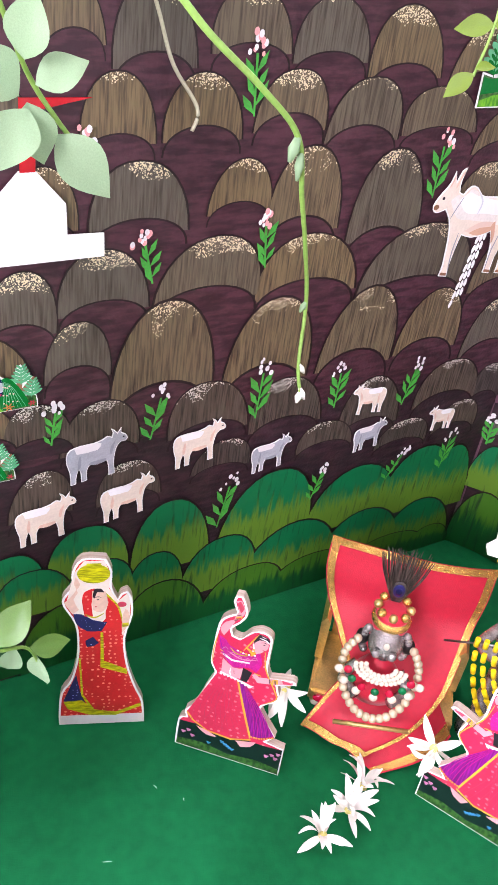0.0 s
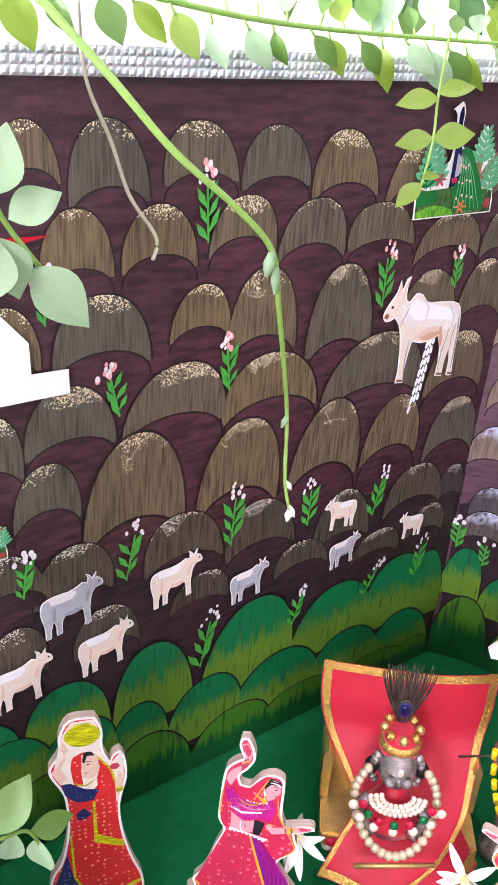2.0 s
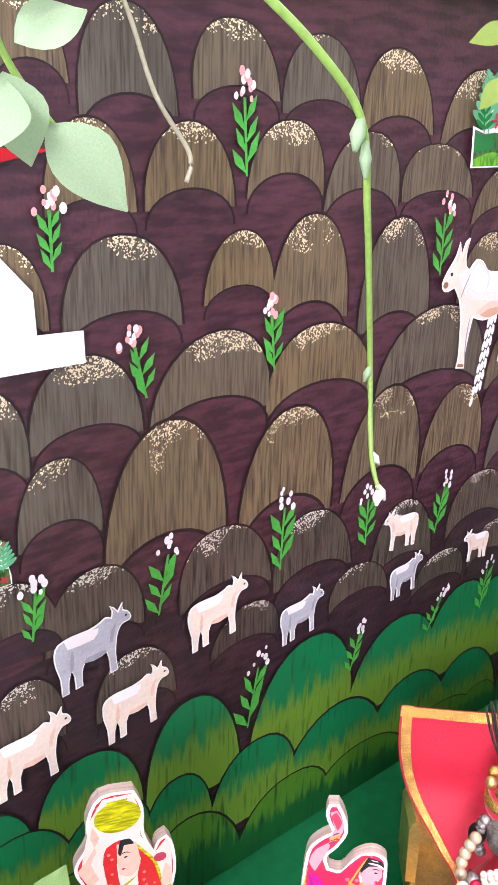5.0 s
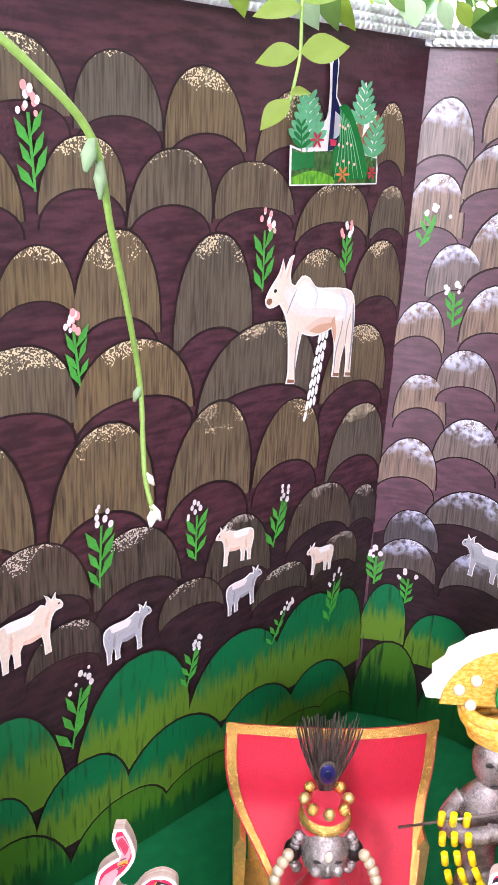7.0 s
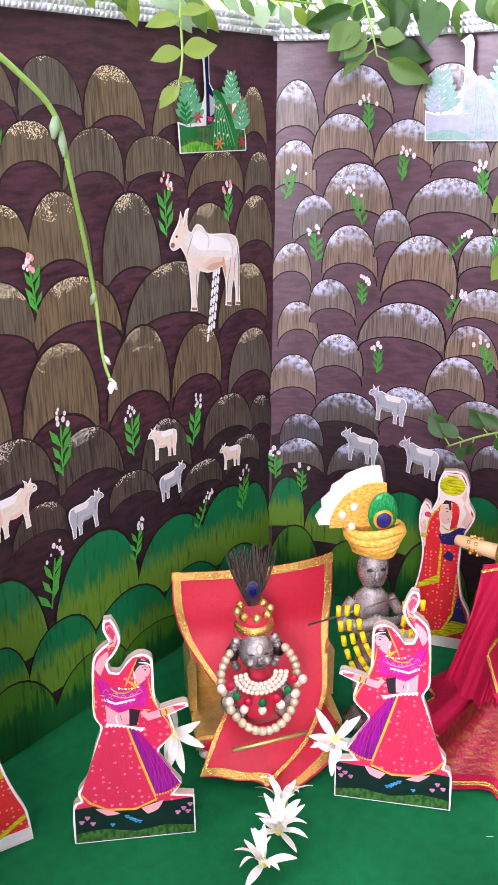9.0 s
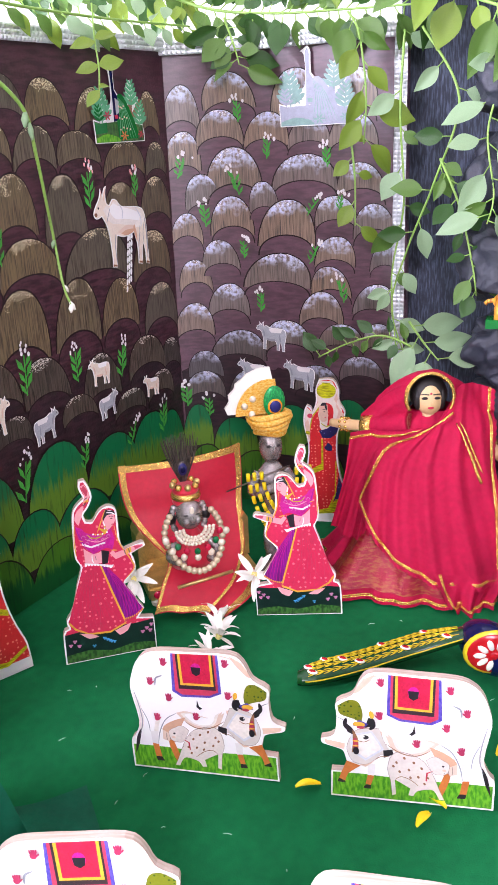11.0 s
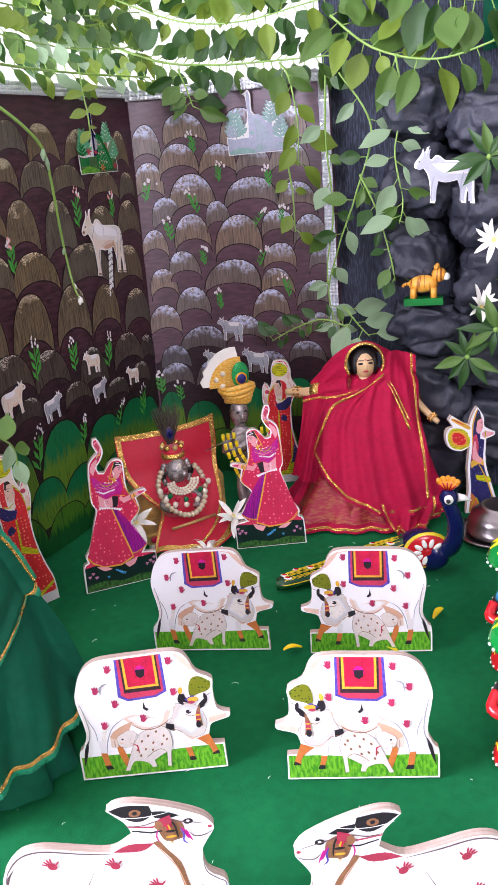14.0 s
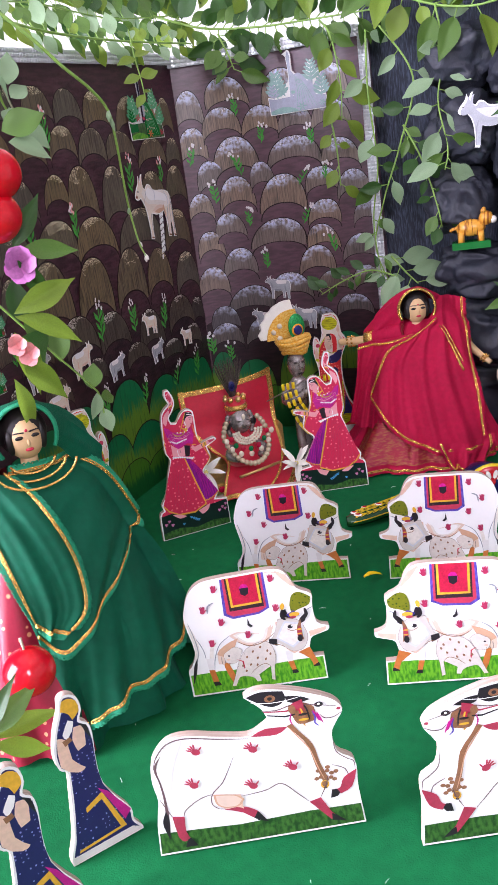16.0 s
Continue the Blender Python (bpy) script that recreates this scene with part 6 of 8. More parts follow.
w.panel([(-0.006, 0.206), (0.016, 0.204), (0.044, 0.198), (0.066, 0.180), (0.083, 0.141)], [(-0.018, 0.102), (-0.002, 0.086), (0.034, 0.108), (0.068, 0.132)],
        [(-0.006, 0.206), (-0.012, 0.160), (-0.018, 0.102)], [(0.083, 0.141), (0.080, 0.136), (0.068, 0.132)], 0, 0.020, "tbr", 2, 0.0022, skew=0.3)
w.panel([(-0.044, 0.206), (-0.030, 0.212), (-0.008, 0.208)], [(-0.018, 0.112), (-0.010, 0.106), (0.002, 0.102)],
        [(-0.044, 0.206), (-0.030, 0.178), (-0.024, 0.150), (-0.018, 0.112)], [(-0.008, 0.208), (0.006, 0.186), (0.018, 0.148), (0.017, 0.114), (0.002, 0.102)], 0, 0.027, "rbl", 2, 0.0018, skew=-0.2)
# a loose tail of the cloth trailing on the table
surface(w.bm, lambda s, t: Vector((0.055 + 0.10 * t, -0.030 + 0.075 * s + 0.02 * t, 0.003 + 0.052 * (1 - t) ** 2 * (1 - 0.4 * s) + 0.007 * abs(math.sin(5 * s + 2 * t)) * (1 - t))), 24, 16, 0)
hc = Vector((0.012, -0.022, 0.227))
w.head(hc, 0.0150)
w.hood(hc, 0.0150, 0.058, 0.040, 0.022, 3)
for k in range(3):
    tube(w.bm, [hc + Vector(((0.016 + 0.006 * k) * math.sin(a), -0.012 - 0.006 * k - 0.004 * math.cos(a), -0.014 - (0.009 + 0.004 * k) * math.cos(a))) for a in (-1.4 + 2.8 * j / 20 for j in range(21))], 0.0010, 2, 6)
w.finish(m, "green", "red_block", "teal_lace", "doll draped in green sari with gold and green lace")

# ---- red-draped throne with the seated idol ----
SEAT = pose(-0.194, -0.103, 0, 0, 0, -41)   # local -y looks out of the corner
throne = holder("throne", SEAT, "small gold foil throne with bead feet under red cloth", "throne")
bm = bmesh.new()
slab(bm, rounded([(-0.046, 0.012), (-0.046, 0.085), (-0.03, 0.105), (0, 0.117), (0.03, 0.105), (0.046, 0.085), (0.046, 0.012)], 4), 0.006, 0, 0, -0.002)
part("backrest", bm, M["gold"], throne)
bm = bmesh.new()
box(bm, (-0.055, -0.062, 0.008), (0.055, 0.002, 0.022))
bmesh.ops.bevel(bm, geom=bm.edges[:], offset=0.002, segments=2, affect="EDGES")
part("seat", bm, M["gold"], throne)
for sx in (-1, 1):
    bm = bmesh.new()
    slab(bm, [(-0.003, 0.022), (0.003, 0.022), (0.0035, 0.062), (0.0, 0.068), (-0.0035, 0.062)], 0.030, 0, 0, -0.03)
    o = part("armrest", bm, M["gold"], throne)
    o.location = (sx * 0.053, 0, 0)
    for sy in (-0.056, -0.006):
        bm = bmesh.new()
        ball(bm, (sx * 0.048, sy, 0.0045), 0.0048)
        part("foot", bm, M["pearl"], throne, "white bead foot")
    for k, key in enumerate(("ruby", "emerald", "ruby")):
        bm = bmesh.new()
        ball(bm, (sx * (0.022 + 0.012 * k), -0.063, 0.015), 0.005, 0, 10, 6, (1, 0.4, 0.8))
        part("stone", bm, M[key], throne)


CLOTH_L = curve_points(((-0.0625, -0.002, 0.126), (-0.0625, -0.008, 0.098), (-0.056, -0.012, 0.072), (-0.041, -0.030, 0.052), (-0.032, -0.052, 0.043), (-0.044, -0.073, 0.029), (-0.0555, -0.086, 0.009)), 8)
CLOTH_R = curve_points(((0.0605, -0.003, 0.131), (0.060, -0.008, 0.100), (0.056, -0.014, 0.074), (0.050, -0.034, 0.053), (0.042, -0.056, 0.036), (0.022, -0.082, 0.019), (-0.010, -0.101, 0.0045)), 8)


def drape(s, t):
    """Cloth over the backrest, gathered across the seat, one corner turned out in front."""
    k = min(int(t * 48), 47)
    f = t * 48 - k
    p = CLOTH_L[k].lerp(CLOTH_L[k + 1], f).lerp(CLOTH_R[k].lerp(CLOTH_R[k + 1], f), s)
    belly = 4 * s * (1 - s)
    p.y += -0.002 * belly * max(0.0, 1 - 2 * t) + 0.0014 * math.sin(6 * s + 9 * t)
    p.z += -0.004 * belly * max(0.0, 1 - 3 * t) + 0.003 * belly * t + 0.0022 * math.sin(11 * s + 5 * t) * t * (1 - 0.6 * t)
    return Vector((p.x, p.y, max(p.z, 0.003)))


cloth = holder("throne_cloth", SEAT, "red satin cloth with gold border draped over the throne", "cloth")
bm = bmesh.new()
surface(bm, drape, 30, 48, 0)
part("cloth_sheet", bm, M["red_cloth"], cloth)
for name, line in (("side_border", lambda k, e: drape(0.0 + 0.055 * e, k)), ("side_border", lambda k, e: drape(1.0 - 0.055 * e, k)), ("top_border", lambda k, e: drape(k, 0.055 * e)), ("front_border", lambda k, e: drape(k, 1 - 0.05 * e))):
    bm = bmesh.new()
    surface(bm, lambda s, t: line(s, 0.15 + 0.85 * t) + Vector((0, -0.0012, 0.0012)), 48, 2, 0)
    part(name, bm, M["gold_trim"], cloth, "shiny gold lace border")

def corner(s, t):
    """The cloth's loose second corner beside the flap."""
    a = drape(1.0, 0.66 + 0.33 * s)
    return a + Vector((0.016 * t - 0.002, -0.010 * t + 0.002, -0.002 - (a.z - 0.005) * 0.75 * t))


bm = bmesh.new()
surface(bm, corner, 16, 8, 0)
part("loose_corner", bm, M["red_cloth"], cloth)
bm = bmesh.new()
surface(bm, lambda s, t: corner(s, 0.62 + 0.3 * t) + Vector((0, -0.001, 0.001)), 16, 2, 0)
part("corner_border", bm, M["gold_trim"], cloth, "shiny gold lace border")

bm = bmesh.new()
c = Vector((-0.010, -0.062, 0))
lathe(bm, [(0.0, 0.040), (0.020, 0.041), (0.022, 0.050), (0.016, 0.062), (0.011, 0.070), (0.006, 0.078)], 3, 20, c, (1, 0.8))
ball(bm, c + Vector((0, 0.000, 0.092)), 0.0138, 0, 20, 14, (0.92, 0.9, 1.12))
for q in range(14):
    e = math.pi * (0.15 + 0.7 * (q % 7) / 6)
    ball(bm, c + Vector(((1 if q < 7 else -1) * (0.012 + 0.004 * math.sin(e)), 0.003, 0.088 + 0.012 * math.cos(e))), 0.0032, 0, 8, 6)
ball(bm, c + Vector((0, -0.0125, 0.1)), 0.0024, 2, 8, 6, (1, 0.5, 1.5))
for sx in (-1, 1):
    ball(bm, c + Vector((sx * 0.0050, -0.0110, 0.0950)), 0.0018, 1, 8, 6, (1.5, 0.5, 0.45))
    ball(bm, c + Vector((sx * 0.0056, -0.0100, 0.0890)), 0.0036, 0, 10, 7)
ball(bm, c + Vector((0, -0.0112, 0.0855)), 0.0018, 1, 8, 6, (1.5, 0.4, 0.3))
ball(bm, c + Vector((0, -0.0124, 0.091)), 0.0022, 0, 8, 6, (0.8, 1, 1.5))
for sx in (-1, 1):
    ball(bm, c + Vector((sx * 0.0165, 0.004, 0.088)), 0.0062, 1, 12, 8, (0.8, 0.8, 1.1))
    tube(bm, curve_points((c + Vector((sx * 0.015, 0, 0.064)), c + Vector((sx * 0.023, -0.008, 0.055)), c + Vector((sx * 0.012, -0.020, 0.052))), 6), 0.0045, 0, 8)
idol = solid("seated_idol", bm, [M["pewter"], M["hair"], M["pearl"], M["red_cloth"]], "small seated dark silver idol on the red cloth", "idol", smooth=True)
idol.matrix_world = SEAT

crown = holder("crown", SEAT @ Matrix.Translation((0, 0.010, 0.009)), "red and gold beaded crown on the seated idol", "crown")
for name, r, z, key in (("band", 0.0125, 0.094, "red_cloth"), ("rim", 0.0136, 0.099, "gold_trim"), ("cap", 0.0118, 0.104, "red_cloth")):
    bm = bmesh.new()
    lathe(bm, [(r, -0.002), (r * 1.06, 0), (r, 0.003), (r * 0.6, 0.006)], 0, 20, c + Vector((0, -0.002, z)))
    part(name, bm, M[key], crown)
for k in range(8):
    a = 2 * math.pi * k / 8
    bm = bmesh.new()
    ball(bm, c + Vector((0.0115 * math.cos(a), -0.002 + 0.0115 * math.sin(a), 0.110)), 0.0034, 0, 8, 6)
    part("bead", bm, M["gold_trim"] if k % 2 else M["gold"], crown)

plume = holder("peacock_feather", SEAT @ Matrix.Translation((0, 0.006, 0.008)), "dark peacock feather tip standing behind the crown", "feather")
rf = random.Random(3)
bm = bmesh.new()
for k in range(46):
    a = (k / 45 - 0.5) * 1.0
    root, tip = c + Vector((0.004 * a, 0.008, 0.110)), c + Vector((0.042 * math.sin(a) * 0.9, 0.010 + rf.uniform(-0.004, 0.004), 0.110 + (0.046 + rf.uniform(-0.004, 0.002)) * math.cos(a * 0.6)))
    mid = (root + tip) / 2 + Vector((0.006 * a, -0.001, 0.004))
    tube(bm, curve_points((root, mid, tip), 4), [0.0007, 0.0006, 0.0006, 0.0005, 0.0005, 0.0005, 0.0004, 0.0003, 0.0002], 0, 4)
tagged(part("barb_tuft", bm, M["feather"], plume), kind="stuff")
for r, key, dy in ((0.0062, "feather", 0.0), (0.0048, "eye_blue", -0.001), (0.0026, "enamel_blue", -0.002)):
    bm = bmesh.new()
    ball(bm, c + Vector((0, 0.006 + dy, 0.124)), r, 0, 14, 8, (0.9, 0.2, 1.3))
    part("feather_eye", bm, M[key], plume)

pearls = holder("pearl_necklace", SEAT, "long pearl necklace looped round the seated idol", "necklace")
bm = bmesh.new()
ball(bm, (0, 0, 0), 0.0033, 0, 10, 7)
bead_mesh = mesh_of(bm, "pearl", [M["champagne"]])
bead_mesh.polygons.foreach_set("use_smooth", [True] * len(bead_mesh.polygons))
for k in range(26):
    a = math.pi * (0.80 + 1.40 * k / 25)
    o = new("pearl", bead_mesh)
    o.parent = pearls
    lo = max(0.0, -math.sin(a))
    o.location = c + Vector(((0.027 - 0.004 * max(0.0, math.sin(a))) * math.cos(a), -0.010 - 0.024 * lo + 0.008 * max(0.0, math.sin(a)), 0.079 + 0.026 * math.sin(a) - 0.004 * lo))
collar = holder("jewelled_collar", SEAT @ Matrix.Translation((0, 0.003, 0.011)), "white collar with red and green stones and pearl drops", "necklace")
for q, n in ((0.0105, 11), (0.0140, 14), (0.0175, 17)):
    for k in range(n):
        a = math.pi * (1.0 + k / (n - 1))
        bm = bmesh.new()
        ball(bm, c + Vector((q * math.cos(a), -0.018 - 0.22 * q, 0.073 + 0.85 * q * math.sin(a))), 0.0019, 0, 8, 6)
        part("bead", bm, M["pearl"], collar)
for k in range(7):
    a = math.pi * (1.06 + 0.88 * k / 6)
    for name, r, q, key in (("stone", 0.0031, 0.0225, ("ruby", "emerald")[k % 2]), ("drop", 0.0033, 0.0290, "pearl")):
        bm = bmesh.new()
        ball(bm, c + Vector((q * math.cos(a), -0.0255, 0.073 + q * 0.92 * math.sin(a))), r, 0, 10, 7, (1, 0.7, 1.1))
        part(name, bm, M[key], collar)
bm = bmesh.new()
tube(bm, [c + Vector((-0.024, -0.036, 0.038)), c + Vector((0.030, -0.030, 0.040))], 0.0017, 0, 8)
fl = solid("toy_flute", bm, M["gold"], "thin gold flute lying across the idol's lap", "flute")
fl.matrix_world = SEAT

# ---- standing idol with turban ----
STAND = pose(-0.163, -0.188, 0, 0, 0, -45)
bm = bmesh.new()
lathe(bm, [(0.022, 0), (0.022, 0.008), (0.016, 0.012), (0.012, 0.02), (0.013, 0.045), (0.012, 0.062), (0.0105, 0.078), (0.0165, 0.094), (0.017, 0.104), (0.010, 0.111), (0.006, 0.114)], 0, 18, (0, 0, 0), (1, 0.75))
ball(bm, (0, -0.001, 0.128), 0.0145, 0, 18, 12, (0.92, 0.9, 1.12))
ball(bm, (0, -0.0145, 0.127), 0.003, 0, 8, 6, (0.8, 1, 1.5))
for sx in (-1, 1):
    ball(bm, (sx * 0.0055, -0.0125, 0.131), 0.002, 1, 8, 6, (1.5, 0.5, 0.7))
ball(bm, (0, -0.0128, 0.1185), 0.0026, 1, 8, 6, (1.4, 0.4, 0.35))
for sx in (-1, 1):
    tube(bm, curve_points(((sx * 0.016, 0, 0.104), (sx * 0.026, -0.004, 0.090), (sx * 0.014, -0.018, 0.092), (sx * -0.004, -0.022, 0.098)), 6), 0.0052, 0, 8)
    tube(bm, curve_points(((sx * 0.006, -0.004, 0.06), (sx * 0.010, -0.012, 0.035), (sx * -0.004, -0.014, 0.012)), 6), 0.0068, 0, 8)
idol2 = solid("standing_idol", bm, [M["pewter"], M["hair"]], "dark silver standing idol playing the flute beside dancers", "idol", smooth=True)
idol2.matrix_world = STAND @ Matrix.Diagonal((0.84, 0.9, 1.08, 1))
bm = bmesh.new()
tube(bm, [(-0.050, -0.020, 0.106), (0.012, -0.022, 0.124)], 0.0008, 0, 7)
fl2 = solid("metal_flute", bm, M["steel"], "thin grey metal flute held by the standing idol", "flute")
fl2.matrix_world = STAND
turban = holder("turban", STAND @ Matrix.Translation((0, 0, 0.044)) @ Matrix.Diagonal((0.8, 0.8, 0.8, 1)), "yellow beaded turban with white fan and peacock eye", "turban")
for k in range(5):
    bm = bmesh.new()
    rr, z = 0.0165 + 0.0026 * k - (0.0035 if k == 4 else 0), 0.138 + 0.0052 * k
    tube(bm, [Vector((rr * math.cos(a), rr * 0.9 * math.sin(a) - 0.001, z + 0.002 * math.sin(a * 2 + k))) for a in (2 * math.pi * j / 24 for j in range(25))], 0.0042, 0, 8)
    part("fold", bm, M["yellow_cloth"], turban)
fan_pts = [(0.014, 0.160)] + [(-0.002 - 0.052 * math.cos(a) * (0.92 + 0.08 * (j % 2)), 0.160 + 0.055 * math.sin(a)) for j, a in enumerate(0.05 + 1.62 * i / 11 for i in range(12))]
bm = bmesh.new()
slab(bm, fan_pts, 0.004, 0, 0, -0.001)
part("fan", bm, M["petal"], turban, "white pleated fan")
bm = bmesh.new()
slab(bm, [(0.012, 0.160)] + [(0.001 - 0.042 * math.cos(a), 0.158 + 0.043 * math.sin(a)) for a in (0.05 + 1.7 * i / 9 for i in range(10))], 0.002, 0, 0, -0.0035)
part("fan_heart", bm, M["yellow_cloth"], turban)
for r, key, y, dz in ((0.0155, "eye_green", -0.012, 0.0), (0.0105, "enamel_orange", -0.0145, -0.005), (0.0080, "eye_blue", -0.0165, -0.005)):
    bm = bmesh.new()
    ball(bm, (0.004, y, 0.176 + dz), r, 0, 16, 9, (0.85, 0.2, 1.25 if dz == 0 else 0.9))
    part("peacock_eye", bm, M[key], turban)
for p in ((-0.030, -0.004, 0.172), (-0.020, -0.005, 0.180), (-0.022, -0.006, 0.162)):
    bm = bmesh.new()
    ball(bm, p, 0.004, 0, 10, 7)
    part("bead", bm, M["pearl"], turban)
garland = holder("bead_garland", STAND @ Matrix.Translation((0, -0.014, 0.012)), "yellow tube beads strung over the standing idol", "garland")
bm = bmesh.new()
tube(bm, [(0, 0, -0.0036), (0, 0, 0.0036)], 0.0019, 0, 8)
tube_bead = mesh_of(bm, "bead", [M["yellow_bead"]])
for loop, (w, low) in enumerate(((0.030, 0.046), (0.024, 0.060), (0.017, 0.072))):
    n = 19 - 3 * loop
    for k in range(n):
        s = k / (n - 1)
        a = math.pi * (1 + s)
        p = Vector((w * math.cos(a) * (1 - 0.15 * math.sin(math.pi * s)), -0.013 - 0.014 * math.sin(math.pi * s), 0.108 + (0.108 - low) * math.sin(a)))
        q = Vector((w * -math.sin(a), 0, (0.108 - low) * math.cos(a))).to_track_quat("Z", "Y")
        o = new("bead", tube_bead)
        o.parent, o.location, o.rotation_mode, o.rotation_quaternion = garland, p, "QUATERNION", q


# ---- flowers ----
def petal_mesh(length, width, curl):
    bm = bmesh.new()
    surface(bm, lambda s, t: Vector(((2 * s - 1) * width * math.sin(math.pi * min(0.98, t * 0.92 + 0.06)) ** 0.7, length * t, curl * length * (math.sin(2.4 * t) - 0.4 * t) + 0.12 * width * (2 * s - 1) ** 2)), 4, 8, 0)
    me = mesh_of(bm, "petal", [M["petal"]])
    return me


PETALS = [petal_mesh(0.021, 0.0027, c) for c in (0.1, 0.28, 0.45)]


def blossom(m, n, label, seed, size=1.0):
    """A white many-petalled blossom with a pale tube."""
    r = random.Random(seed)
    top = holder("white_blossom", m, label, "blossom", "white blossoms")
    for k in range(n):
        o = new("petal", PETALS[k % 3])
        o.parent = top
        s = size * r.uniform(0.8, 1.15)
        o.matrix_local = Matrix.Translation((0, 0, 0.004 * size)) @ pose(0, 0, 0, 0, 0, 360 * k / n + r.uniform(-14, 14)) @ pose(0, 0.001, 0, r.uniform(2, 58), r.uniform(-22, 22), 0) @ Matrix.Diagonal((s, s, s, 1))
    bm = bmesh.new()
    ball(bm, (0, 0, 0.0045 * size), 0.0034 * size, 0, 10, 7)
    part("heart", bm, M["petal_heart"], top)
    return top


ON_CLOTH = "fresh white tuberose blossom lying on the green cloth"
blossom(pose(-0.296, -0.203, 0.004, 8, -10, 20), 15, ON_CLOTH, 1, 1.0)
blossom(pose(-0.280, -0.196, 0.008, 14, 12, 100), 13, ON_CLOTH, 2, 0.95)
blossom(pose(-0.322, -0.212, 0.003, 6, 4, 200), 12, ON_CLOTH, 3, 0.95)
blossom(pose(-0.305, -0.122, 0.052, 70, 0, -50), 10, "fresh white tuberose blossom tucked against the gold throne", 4, 1.15)
blossom(pose(-0.222, -0.198, 0.030, 60, 10, -60), 11, "fresh white tuberose blossom leaning beside the pink dancer", 5, 1.1)
rp = random.Random(8)
for x, y in ((-0.404, -0.434), (-0.396, -0.442), (-0.413, -0.360), (-0.332, -0.457)):
    bm = bmesh.new()
    surface(bm, lambda s, t: Vector(((2 * s - 1) * 0.0035 * math.sin(math.pi * (0.1 + 0.8 * t)), 0.018 * t, 0.002 + 0.004 * math.sin(2.5 * t) + 0.0015 * (2 * s - 1) ** 2)), 4, 6, 0)
    o = solid("fallen_petal", bm, M["yellow_bead"], "loose yellow flower petal on the green cloth", "petal", "loose petals", smooth=True)
    o.matrix_world = pose(x, y, 0, 0, 0, rp.uniform(0, 360))

# ---- enamelled peacock and bowls ----
ENAMELS = [M["enamel_blue"], M["enamel_red"], M["enamel_white"], M["enamel_orange"], M["enamel_gold"], M["hair"], M["enamel_pine"]]
figurine = holder("peacock_figurine", pose(0, 0, 0), "glossy enamelled peacock with long tail on green cloth", "peacock figurine")
bm = bmesh.new()
P0 = Vector((-0.236, -0.424, 0))
ball(bm, P0 + Vector((0, 0, 0.024)), 0.024, 0, 20, 12, (0.75, 1.25, 0.9), pose(0, 0, 0, 0, 0, -26).to_3x3().to_4x4())
part("body", bm, ENAMELS, figurine)
bm = bmesh.new()
for d, sgn in ((Vector((-0.90, -0.43, 0)), 1),):
    pc = P0 + Vector((0, 0, 0.031)) + d * 0.017
    side = Vector((0.43, -0.90, 0))
    rot = Matrix((side, Vector((0, 0, 1)), d)).transposed().to_4x4()
    ball(bm, pc, 0.021, 4, 20, 8, (1.15, 0.95, 0.2), rot)
    ball(bm, pc + d * 0.0012, 0.0195, 1, 20, 8, (1.12, 0.92, 0.2), rot)
    for k in range(10):
        a = 2 * math.pi * k / 10
        q = pc + d * 0.005 + side * 0.0115 * math.cos(a) + Vector((0, 0, 0.0095 * math.sin(a)))
        spin = Matrix.Rotation(a, 4, "Z")
        ball(bm, q, 0.0052, 2, 8, 6, (1.0, 0.5, 0.25), rot @ spin)
    ball(bm, pc + d * 0.005, 0.004, 1, 8, 6, (1, 1, 0.4), rot)
part("wing", bm, ENAMELS, figurine, "red wing with white petals")
bm = bmesh.new()
neck = curve_points((P0 + Vector((-0.004, -0.014, 0.028)), P0 + Vector((-0.008, -0.030, 0.036)), P0 + Vector((-0.014, -0.036, 0.062)), P0 + Vector((-0.020, -0.030, 0.088))), 8)
tube(bm, neck, [0.0135 - 0.0068 * (k / 24) ** 0.5 for k in range(25)], 0, 12)
head = P0 + Vector((-0.020, -0.031, 0.092))
ball(bm, head, 0.0092, 0, 14, 10)
ball(bm, head + Vector((-0.008, -0.002, 0.001)), 0.0046, 2, 10, 8)
ball(bm, head + Vector((-0.012, -0.0025, 0.001)), 0.0022, 5, 8, 6)
tube(bm, [head + Vector((0.002, -0.008, 0)), head + Vector((0.005, -0.014, -0.001)), head + Vector((0.007, -0.020, -0.004))], [0.0045, 0.003, 0.0008], 2, 8)
part("neck", bm, ENAMELS, figurine)
bm = bmesh.new()
for k in range(5):
    a = (k - 2) * 0.36
    tube(bm, [head + Vector((0, 0, 0.008)), head + Vector((-0.001, 0.0125 * math.sin(a), 0.008 + 0.0105 * math.cos(a)))], [0.0024, 0.0030], 3, 7)
    ball(bm, head + Vector((-0.001, 0.0135 * math.sin(a), 0.008 + 0.0120 * math.cos(a))), 0.0031, 3, 8, 6)
    tube(bm, [head + Vector((-0.0035, 0.004 * math.sin(a), 0.009)), head + Vector((-0.0045, 0.0125 * math.sin(a), 0.007 + 0.010 * math.cos(a)))], 0.0007, 1, 5)
part("crest", bm, ENAMELS, figurine, "orange crest")
bm = bmesh.new()
tail = curve_points((P0 + Vector((0.002, 0.020, 0.030)), P0 + Vector((-0.012, 0.055, 0.018)), P0 + Vector((-0.046, 0.093, 0.010)), P0 + Vector((-0.084, 0.130, 0.008))), 8)
across = Vector((0.90, 0.43, 0))
half = [0.0135 * min(1.0, 0.55 + 0.06 * k) * (1 - max(0.0, (k - 19) / 7) ** 2) for k in range(25)]
